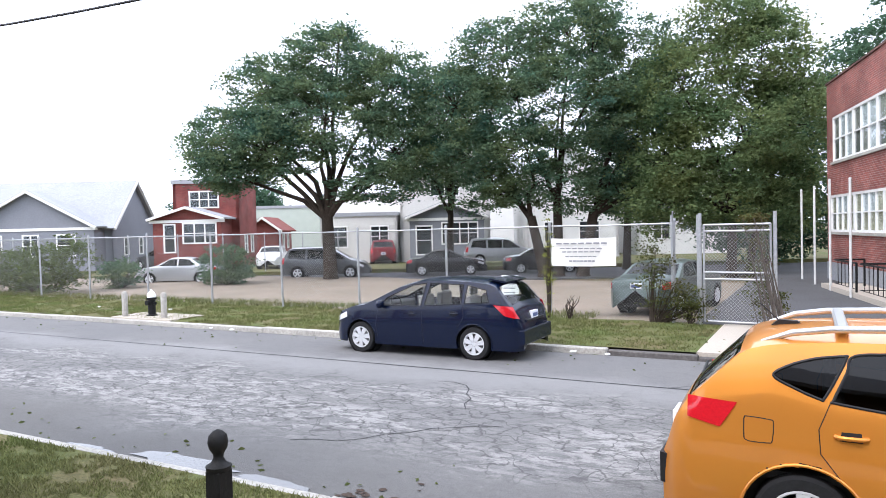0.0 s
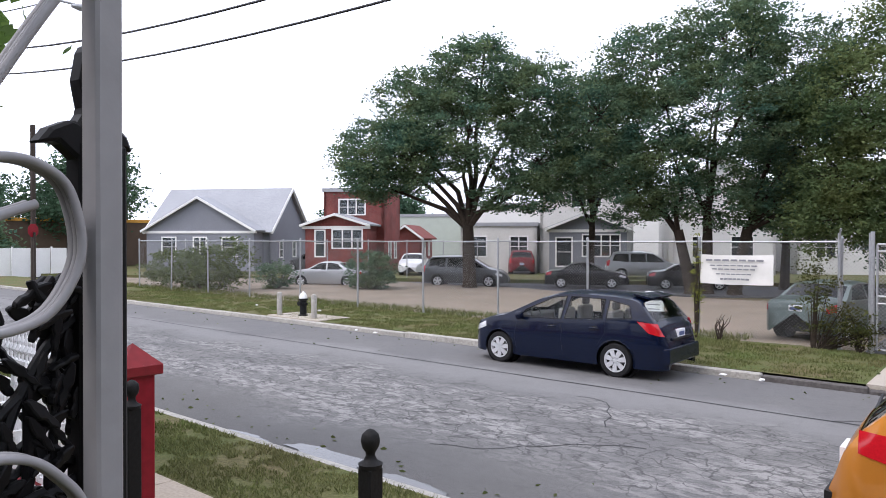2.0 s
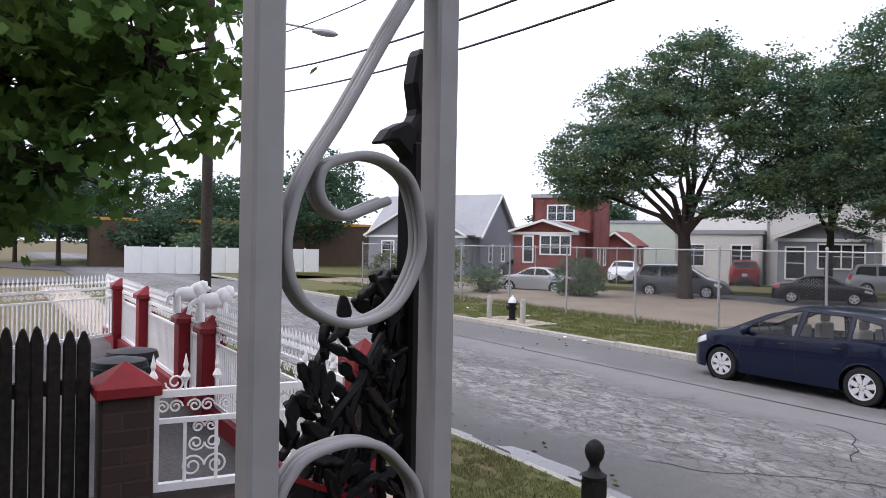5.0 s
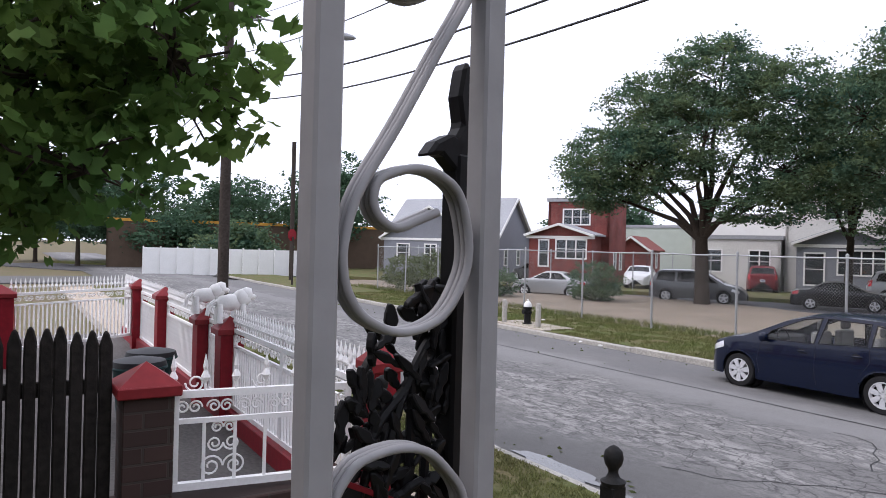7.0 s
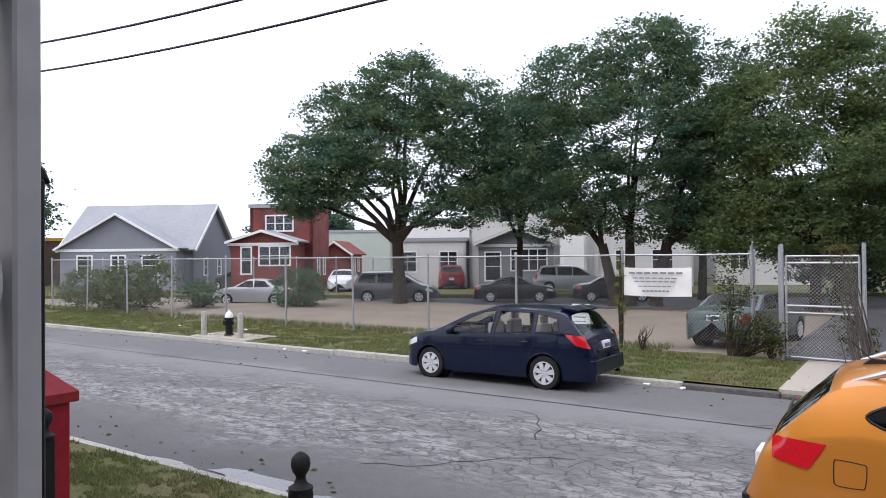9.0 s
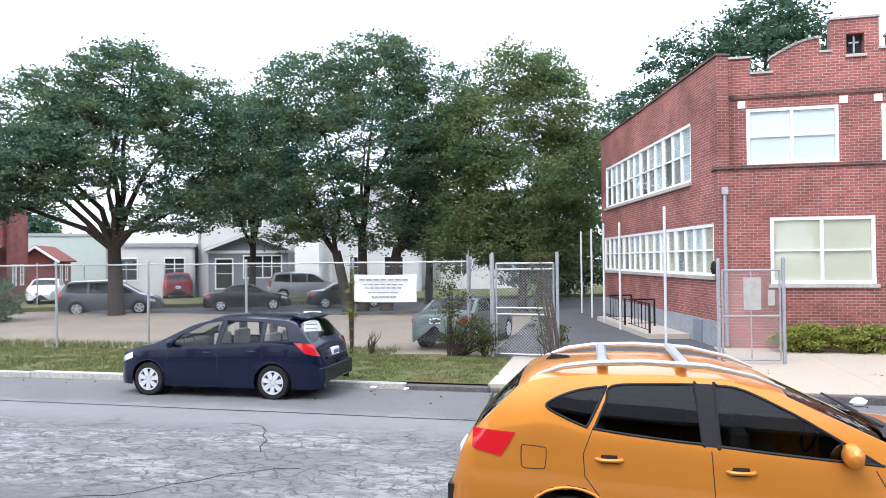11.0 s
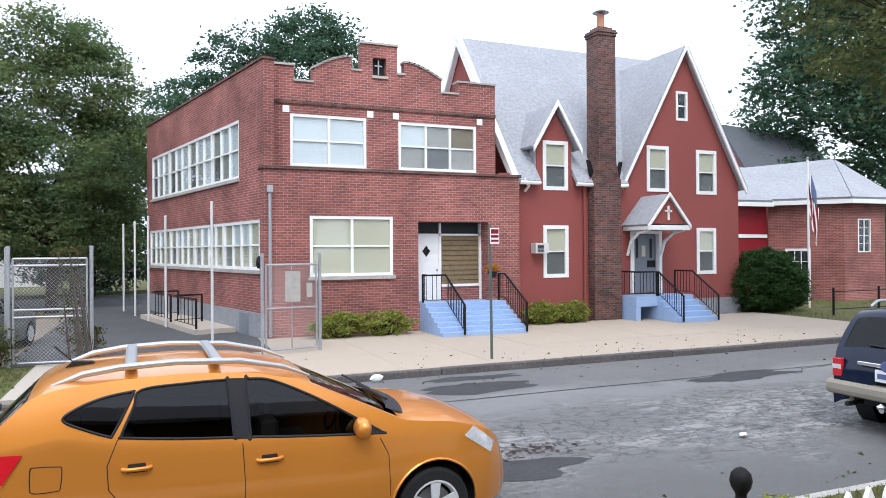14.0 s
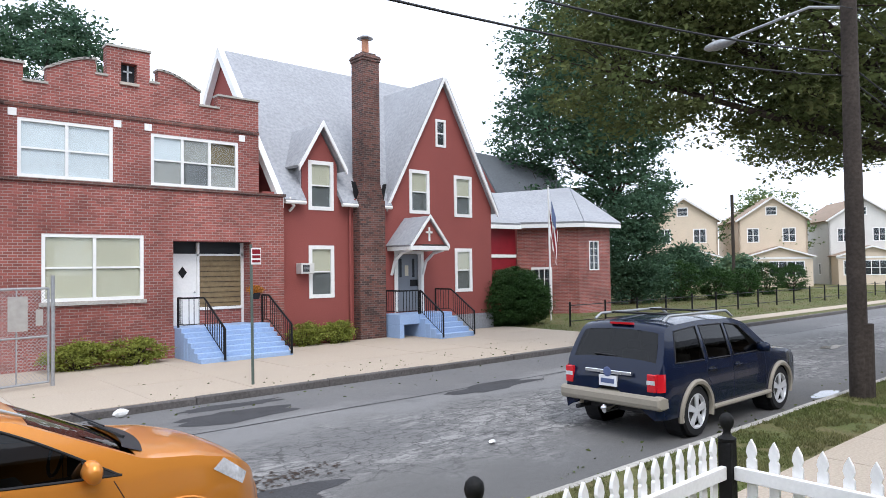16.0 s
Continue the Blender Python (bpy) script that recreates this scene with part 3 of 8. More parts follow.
def stairs(name, x0, x1, y_top, y_bot, z_top, z_bot, n, landing, label):
    """Solid steps that come down towards the street, with a landing behind."""
    t = thing(name, label, "steps")
    part("landing", Geo().box(x0, y_top, z_bot - 0.1, x1, y_top + landing, z_top), M["blue_paint"], t, bevel=0.012)
    for i in range(n):
        ya = y_bot + (y_top - y_bot) * i / n
        z = z_bot + (z_top - z_bot) * (i + 1) / (n + 1)
        part("step", Geo().box(x0, ya + 0.002, z_bot - 0.1, x1, y_bot + (y_top - y_bot) * (i + 1) / n, z), M["blue_paint"], t, bevel=0.012)
    return t


def railing(name, pts, label, h=0.85, gap=0.13):
    """A black iron handrail with balusters; pts run along the foot."""
    t = thing(name, label, "railing")
    up = Vector((0, 0, h))
    pts = [Vector(p) for p in pts]
    part("handrail", Geo().tube([p + up for p in pts], 0.03, 6), M["black_iron"], t)
    part("bottom_rail", Geo().tube([p + Vector((0, 0, 0.1)) for p in pts], 0.012, 6), M["black_iron"], t)
    for p in (pts[0], pts[-1]):
        part("post", Geo().tube([p, p + up], 0.035, 6), M["black_iron"], t)
    me = Geo().tube([(0, 0, 0.1), (0, 0, h)], 0.012, 5).mesh("baluster", M["black_iron"])
    for a, b in zip(pts, pts[1:]):
        n = max(2, int((b - a).length / gap))
        for i in range(1, n):
            ob = part("baluster", me, None, t)
            ob.location = a.lerp(b, i / n)
    return t


stairs("school_steps", 7.25, 10.0, 20.15, 18.75, 1.02, 0.15, 6, 1.0, "blue painted concrete steps up to the school door")
railing("stair_railing", [(7.32, 20.55, 1.02), (7.32, 20.12, 1.02), (7.9, 20.12, 1.02), (7.9, 18.7, 0.2)], "black iron stair railing with thin balusters")
railing("stair_railing", [(9.94, 20.55, 1.02), (9.94, 20.12, 1.02), (9.94, 18.72, 0.2)], "black iron stair railing with thin balusters")

# ---- church ----
church = thing("church", "red stucco church house with steep grey roofs and tall chimney", "building")
mc = pose(0, YC, 0)
cx0, cx1 = 11.05, 20.75
ridge_y, ridge_z, eave_z = 25.6, 10.9, 5.2
g_apex, g_l, g_r = (18.03, 10.1), (15.3, 5.15), (20.75, 5.15)
wins = [(11.98, 4.67, 12.98, 6.37), (11.98, 1.66, 12.98, 3.46), (16.36, 4.73, 17.36, 6.42), (18.66, 4.68, 19.64, 6.36), (18.66, 1.66, 19.6, 3.41), (17.72, 7.42, 18.26, 8.52)]
facade("front_wall", mc, [(10.3, 5.2), (11.75, 5.2), (11.75, 6.3), (12.44, 7.45), (13.13, 6.3), (13.13, 5.2), g_l, g_apex, g_r], 0.0, wins + [(15.72, 1.0, 16.9, 3.22)], 0.3, M["red_stucco"], church)
for w, b in zip(wins, ["blind_white"] * 5 + ["window_dark"]):
    window(church, mc, *w, 1, 2, y=0.02, fr=0.13 if w[1] < 7 else 0.09, backs=["blind_dim", "blind"] if b == "blind_white" else None, sill=None)
facade("gable_wall", Matrix.Translation((cx0 - 0.09, YC + 0.302, 0)) @ Matrix(((0, 1, 0, 0), (1, 0, 0, 0), (0, 0, 1, 0), (0, 0, 0, 1))), [(0, eave_z + 0.34), (ridge_y - YC - 0.302, ridge_z), (2 * (ridge_y - YC) - 0.302, eave_z)], 0.0, [], 0.25, M["red_stucco"], church)
facade("right_wall", Matrix.Translation((cx1, YC + 0.302, 0)) @ pose(0, 0, 0, 0, 0, 90), [(0, 5.1), (8.2, 5.1)], 0.0, [], 0.25, M["red_stucco"], church)
facade("rear_wall", pose(cx0, 2 * ridge_y - YC - 0.27, 0), [(0, 5.2), (9.7, 5.2)], 0.0, [], 0.25, M["red_stucco"], church)


def roof_plane(name, pts, parent, material="roof_slate", t=0.12):
    p = [Vector(q) for q in pts]
    nrm = (p[1] - p[0]).cross(p[2] - p[0]).normalized()
    if nrm.z < 0:
        nrm = -nrm
    n = len(p)
    g = Geo().add(p + [q + nrm * t for q in p], [tuple(range(n))[::-1], tuple(range(n, 2 * n))] + [(i, (i + 1) % n, (i + 1) % n + n, i + n) for i in range(n)])
    return part(name, g, M[material], parent)


sl = (ridge_z - eave_z) / (ridge_y - YC)
ey = YC - 0.25
ez = eave_z - 0.25 * sl
roof_plane("roof_edge", [(cx0 - 0.12, ey, ez), (11.72, ey, ez), (11.72, YC + 0.35, eave_z + 0.35 * sl), (cx0 - 0.12, YC + 0.35, eave_z + 0.35 * sl)], church)
roof_plane("roof_edge", [(13.16, ey, ez), (15.3, ey, ez), (15.3, YC + 0.35, eave_z + 0.35 * sl), (13.16, YC + 0.35, eave_z + 0.35 * sl)], church)
roof_plane("roof", [(cx0 - 0.12, YC + 0.35, eave_z + 0.35 * sl), (15.5, YC + 0.35, eave_z + 0.35 * sl), (cx1 + 0.1, ridge_y - 1.0, ridge_z - sl), (cx1 + 0.1, ridge_y, ridge_z), (cx0 - 0.12, ridge_y, ridge_z)], church)
roof_plane("roof", [(cx0 - 0.12, 2 * ridge_y - ey, ez), (cx1 + 0.1, 2 * ridge_y - ey, ez), (cx1 + 0.1, ridge_y, ridge_z), (cx0 - 0.12, ridge_y, ridge_z)], church)
gy = YC + (g_apex[1] - eave_z) / sl
roof_plane("roof", [(g_l[0] - 0.15, YC - 0.25, g_l[1] - 0.27), (g_apex[0], YC - 0.25, g_apex[1]), (g_apex[0], gy + 0.2, g_apex[1]), (g_l[0] - 0.15, YC + 0.1, g_l[1] - 0.27)], church)
roof_plane("roof", [(g_r[0] + 0.15, YC - 0.25, g_r[1] - 0.27), (g_apex[0], YC - 0.25, g_apex[1]), (g_apex[0], gy + 0.2, g_apex[1]), (g_r[0] + 0.15, gy + 0.2, g_r[1] - 0.27)], church)


def board_line(name, a, b, w, t, parent, material="white_paint"):
    """A board from a to b: w high, t thick towards the street."""
    a, b = Vector(a), Vector(b)
    d = Vector((0, 0, -w))
    o = Vector((0, -t, 0))
    return part(name, Geo().add([a, b, b + d, a + d, a + o, b + o, b + d + o, a + d + o], [(0, 1, 2, 3), (7, 6, 5, 4), (0, 4, 5, 1), (3, 2, 6, 7), (0, 3, 7, 4), (1, 5, 6, 2)]), M[material], parent)


yb = YC - 0.2
board_line("rake_board", (g_l[0] - 0.18, yb, g_l[1] - 0.2), (g_apex[0], yb, g_apex[1] + 0.14), 0.22, 0.07, church)
board_line("rake_board", (g_r[0] + 0.18, yb, g_r[1] - 0.2), (g_apex[0], yb, g_apex[1] + 0.14), 0.22, 0.07, church)
for ya in (ey, 2 * ridge_y - ey):
    part("rake_board", Geo().prism([(ya, ez - 0.22), (ridge_y, ridge_z - 0.22), (ridge_y, ridge_z + 0.2), (ya, ez + 0.2)], "x", cx0 - 0.34, cx0 - 0.12), M["white_paint"], church)
part("gutter", Geo().tube([(cx0 - 0.1, ey - 0.05, ez), (11.72, ey - 0.05, ez)], 0.07, 8), M["white_paint"], church)
part("gutter", Geo().tube([(13.16, ey - 0.05, ez), (g_l[0], ey - 0.05, ez)], 0.07, 8), M["white_paint"], church)
# wall dormer
for s in (-1, 1):
    roof_plane("dormer_roof", [(12.44 + s * 0.92, YC - 0.25, 6.06), (12.44, YC - 0.25, 7.55), (12.44, YC + 2.15, 7.55), (12.44 + s * 0.92, YC + 0.8, 6.06)], church)
    board_line("rake_board", (12.44 + s * 0.95, yb - 0.04, 6.13), (12.44, yb - 0.04, 7.74), 0.2, 0.07, church)
    x = 12.44 + s * 0.69
    part("dormer_cheek", Geo().prism([(YC + 0.05, 5.25), (YC + 0.05, 6.3), (YC + 1.0, 6.3)], "x", x - 0.04, x + 0.04), M["roof_slate"], church)
# chimney
ch = part("chimney", Geo().box(13.8, 20.8, 0, 14.92, 21.6, 5.1).prism([(13.8, 5.1), (14.92, 5.1), (14.78, 5.7), (14.78, 10.3), (14.06, 10.3), (14.06, 5.7)], "y", 20.88, 21.6), M["brick_dark"], church, "tall dark brick chimney")
part("chimney_cap", Geo().box(14.02, 20.84, 10.12, 14.82, 21.64, 10.36).box(13.99, 20.81, 10.22, 14.85, 21.67, 10.3).box(14.12, 20.95, 10.36, 14.72, 21.5, 10.46), M["brick_dark"], ch, bevel=0.02)
part("flashing", Geo().prism([(13.78, 5.0), (13.62, 5.75), (13.78, 5.72), (13.98, 5.15), (14.78, 5.15), (15.0, 5.72), (15.14, 5.75), (14.98, 5.0)], "y", 20.99, 21.03), M["black_iron"], ch, "black tarred flashing at the roof")
part("chimney_pot", Geo().lathe([(0.14, 10.46), (0.13, 10.95), (0.15, 10.97)], (14.4, 21.2, 0), "z", 14), M["clay"], ch, "clay chimney pot under a metal cowl", smooth=0.6)
part("chimney_cowl", Geo().lathe([(0.3, 11.02), (0.12, 11.14), (0.01, 11.18)], (14.4, 21.2, 0), "z", 14), M["galvanised"], ch, smooth=0.6)
# porch hood and door
hx0, hx1, hyf, hz, hza = 15.43, 16.97, 19.8, 3.4, 4.45
hm = (hx0 + hx1) / 2
roof_plane("hood_roof", [(hx0 - 0.12, hyf, hz), (hm, hyf, hza), (hm, YC, hza), (hx0 - 0.12, YC, hz)], church)
roof_plane("hood_roof", [(hx1 + 0.12, hyf, hz), (hm, hyf, hza), (hm, YC, hza), (hx1 + 0.12, YC, hz)], church)
part("hood_gable", Geo().prism([(hx0, hz + 0.1), (hx1, hz + 0.1), (hm, hza - 0.02)], "y", hyf + 0.08, hyf + 0.14), M["red_stucco"], church)
part("hood_beam", Geo().box(hx0 - 0.15, hyf, hz - 0.12, hx1 + 0.15, hyf + 0.16, hz + 0.04).box(hx0 - 0.15, hyf + 0.16, hz - 0.12, hx0 + 0.02, YC, hz + 0.02).box(hx1 - 0.02, hyf + 0.16, hz - 0.12, hx1 + 0.15, YC, hz + 0.02), M["white_paint"], church, bevel=0.01)
board_line("rake_board", (hx0 - 0.15, hyf, hz + 0.06), (hm, hyf, hza + 0.14), 0.13, 0.05, church)
board_line("rake_board", (hx1 + 0.15, hyf, hz + 0.06), (hm, hyf, hza + 0.14), 0.13, 0.05, church)
part("hood_cross", Geo().box(hm - 0.035, hyf + 0.03, 3.62, hm + 0.035, hyf + 0.08, 4.12).box(hm - 0.14, hyf + 0.03, 3.9, hm + 0.14, hyf + 0.08, 3.97), M["white_paint"], church)
for x in (hx0 + 0.02, hx1 - 0.02):
    part("bracket", Geo().tube([(x, YC - 0.05, 2.4), (x, YC - 0.25, 2.9), (x, YC - 0.7, 3.2), (x, hyf + 0.15, 3.3)], 0.06, 6), M["white_paint"], church)
d2 = part("door", Geo().box(15.78, YC + 0.12, 1.02, 16.84, YC + 0.18, 3.15), M["grey_door"], church, "grey double door with narrow lights", bevel=0.005)
for x in (15.94, 16.56):
    part("door_light", Geo().box(x, YC + 0.105, 2.3, x + 0.1, YC + 0.125, 3.0), M["window_dark"], d2)
part("door_notice", Geo().box(16.2, YC + 0.1, 2.35, 16.36, YC + 0.122, 2.75), M["blind"], d2)
part("door_plaque", Geo().box(16.45, YC + 0.09, 1.95, 16.8, YC + 0.12, 2.2), M["black_iron"], d2)
part("door_frame", Geo().box(15.6, YC - 0.05, 1.0, 15.75, YC + 0.2, 3.3).box(16.87, YC - 0.05, 1.0, 17.0, YC + 0.2, 3.3).box(15.75, YC - 0.05, 3.17, 16.87, YC + 0.2, 3.3), M["white_paint"], church)
part("base_course", Geo().box(15.1, YC - 0.04, 0, 15.58, YC - 0.001, 0.75).box(17.1, YC - 0.04, 0, 20.78, YC - 0.001, 0.75), M["stone_base"], church)
# near-black sheet for the unlit inside behind the church door
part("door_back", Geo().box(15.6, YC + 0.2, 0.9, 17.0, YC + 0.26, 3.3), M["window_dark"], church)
cs = stairs("church_steps", 15.9, 17.5, 20.1, 18.9, 0.98, 0.15, 4, 1.1, "blue painted steps and landing at the church door")
part("side_landing", Geo().box(15.0, 20.1, 0.62, 15.898, 21.2, 0.98), M["blue_paint"], cs, bevel=0.012)
part("landing_leg", Geo().box(15.0, 20.1, 0.1, 15.2, 21.2, 0.618), M["blue_paint"], cs, bevel=0.012)
railing("stair_railing", [(15.06, 21.1, 0.98), (15.06, 20.14, 0.98), (15.9, 20.14, 0.98)], "black iron railing on the church landing")
railing("stair_railing", [(15.95, 20.1, 0.98), (15.95, 18.85, 0.2)], "black iron stair railing with thin balusters")
railing("stair_railing", [(17.45, 21.0, 0.98), (17.45, 20.1, 0.98), (17.45, 18.85, 0.2)], "black iron stair railing with thin balusters")

# ---- church annex ----
annex = thing("church_annex", "low brick church annex with a hipped grey roof", "building")


def wall_frame(a, b):
    """Local x from a to b, y into the building."""
    d = Vector((b[0] - a[0], b[1] - a[1], 0))
    return pose(a[0], a[1], 0, 0, 0, math.degrees(math.atan2(d.y, d.x))), d.length


an_a, an_c, an_b = (27.7, 26.15), (29.8, 23.65), (32.4, 23.5)
fa, la = wall_frame(an_a, an_c)
fb, lb = wall_frame(an_c, an_b)
facade("front_wall", fa, [(0, 4.95), (la, 4.95)], 0.0, [(0.75, 0.3, 1.85, 2.6)], 0.3, M["brick"], annex)
facade("end_wall", fb, [(0.01, 4.95), (lb, 4.95)], 0.0, [(0.85, 2.4, 1.65, 4.0)], 0.3, M["brick"], annex)
facade("right_wall", wall_frame(an_b, (35.6, 27.0))[0], [(0.01, 4.95), (4.7, 4.95)], 0.0, [], 0.3, M["brick"], annex)
facade("link_wall", wall_frame((20.78, 25.4), (27.7, 26.2))[0], [(0, 4.85), (6.9, 4.85)], 0.0, [], 0.3, M["red_paint"], annex, "bright red painted link wall")
window(annex, fa, 0.75, 0.3, 1.85, 2.6, 3, 4, y=0.03, fr=0.12, bar=0.025, sill=None)
window(annex, fb, 0.85, 2.4, 1.65, 4.0, 2, 4, y=0.03, fr=0.06, bar=0.02, sill=None)
ap, apl = (33.2, 26.9, 7.25), (29.4, 29.2, 6.9)
e_a, e_c, e_b = (27.35, 26.0, 4.9), (29.7, 23.2, 4.9), (32.75, 23.05, 4.9)
roof_plane("roof", [(20.6, 24.95, 4.75), (27.6, 25.75, 4.85), apl, (20.6, 29.2, 6.9)], annex)
roof_plane("roof", [e_a, e_c, ap, apl], annex)
roof_plane("roof", [e_c, e_b, ap], annex)
roof_plane("roof", [e_b, (36.2, 27.0, 4.9), ap], annex)
for p, q in ((e_a, e_c), (e_c, e_b), ((20.6, 24.95, 4.75), (27.6, 25.75, 4.85))):
    board_line("fascia", p, q, 0.2, 0.06, annex)
board_line("band", (20.8, 25.36, 3.3), (27.6, 26.16, 3.3), 0.16, 0.05, annex)
hall = thing("church_hall", "tall church hall with a dark slate roof behind", "building")
h_tl, h_tr, h_ll, h_lr = (31.7, 33.5, 10.15), (38.4, 32.6, 9.6), (30.5, 30.3, 7.0), (36.7, 29.9, 7.0)
roof_plane("roof", [h_ll, h_lr, h_tr, h_tl], hall, "roof_dark")
part("gable_wall", Geo().add([(h_tl[0], h_tl[1], 0), (h_ll[0], h_ll[1], 0), h_ll, h_tl, (h_tl[0] + 0.3, h_tl[1], 0), (h_ll[0] + 0.3, h_ll[1], 0), (h_ll[0] + 0.3, h_ll[1], h_ll[2]), (h_tl[0] + 0.3, h_tl[1], h_tl[2])], [(0, 1, 2, 3), (7, 6, 5, 4), (0, 4, 5, 1), (1, 5, 6, 2), (2, 6, 7, 3), (3, 7, 4, 0)]), M["red_stucco"], hall)
facade("front_wall", wall_frame(h_ll[:2], h_lr[:2])[0], [(0.35, 6.95), (6.1, 6.95)], 0.0, [], 0.3, M["red_stucco"], hall)

# ---- cars ----
M["tyre"] = mat("tyre", (0.018, 0.018, 0.019), 0.8, var=0.2, bump=0.1)
M["rim"] = mat("rim", (0.62, 0.63, 0.65), 0.3, metal=0.25, var=0.05, bump=0)
M["rim_dark"] = mat("rim_dark", (0.36, 0.36, 0.37), 0.3, metal=0.7, var=0.08, bump=0)
M["dark_plastic"] = mat("dark_plastic", (0.02, 0.02, 0.022), 0.5, var=0.1, bump=0.03)
M["cabin"] = mat("cabin", (0.04, 0.04, 0.042), 0.8, var=0.2, bump=0.1)
M["seat_grey"] = mat("seat_grey", (0.30, 0.29, 0.28), 0.9, var=0.15, bump=0.1)
M["red_lens"] = mat("red_lens", (0.55, 0.012, 0.02), 0.12, var=0.12, fine=60, bump=0.05, coat=1.0)
M["clear_lens"] = mat("clear_lens", (0.75, 0.76, 0.78), 0.12, metal=0.3, var=0.2, fine=30, bump=0.1, coat=1.0)
M["disc_grey"] = mat("disc_grey", (0.16, 0.16, 0.165), 0.5, metal=0.3, var=0.1, bump=0)
M["chrome"] = mat("chrome", (0.75, 0.76, 0.78), 0.12, metal=1.0, var=0.04, bump=0)
M["plate"] = mat("plate", (0.75, 0.76, 0.78), 0.5, var=0.05, bump=0)
M["plate_bar"] = mat("plate_bar", (0.10, 0.13, 0.25), 0.5, var=0.05, bump=0)
M["tan_cladding"] = mat("tan_cladding", (0.30, 0.27, 0.22), 0.6, var=0.08, bump=0.03)
M["silver_rail"] = mat("silver_rail", (0.45, 0.46, 0.47), 0.35, metal=0.6, var=0.05, bump=0)
M["auto_glass"] = glass_mat("auto_glass", (0.90, 0.93, 0.92))
M["tint_glass"] = glass_mat("tint_glass", (0.05, 0.055, 0.055))


def car_paint(name, c, metal=0.25, rough=0.32, coat=0.45):
    m = mat(name, c, rough, metal, var=0.05, fine=300, coarse=1.0, bump=0.0, coat=coat, spec=0.15)
    M[name] = m
    return m


car_paint("orange_paint", (0.70, 0.265, 0.042), 0.55, 0.36, 0.75)
car_paint("navy_paint", (0.002, 0.0062, 0.023), 0.0, 0.25, 0.45)
car_paint("dark_navy_paint", (0.003, 0.008, 0.027), 0.0, 0.25, 0.45)
car_paint("silver_paint", (0.42, 0.43, 0.44), 0.6)
car_paint("grey_paint", (0.09, 0.095, 0.10), 0.5)
car_paint("black_paint", (0.008, 0.008, 0.01), 0.2)
car_paint("maroon_paint", (0.16, 0.015, 0.02), 0.3)
car_paint("white_car_paint", (0.65, 0.66, 0.67), 0.1)


def inside(p, poly):
    x, z = p
    ok = False
    for (xa, za), (xb, zb) in zip(poly, poly[1:] + poly[:1]):
        if (za > z) != (zb > z) and x < (xb - xa) * (z - za) / (zb - za) + xa:
            ok = not ok
    return ok


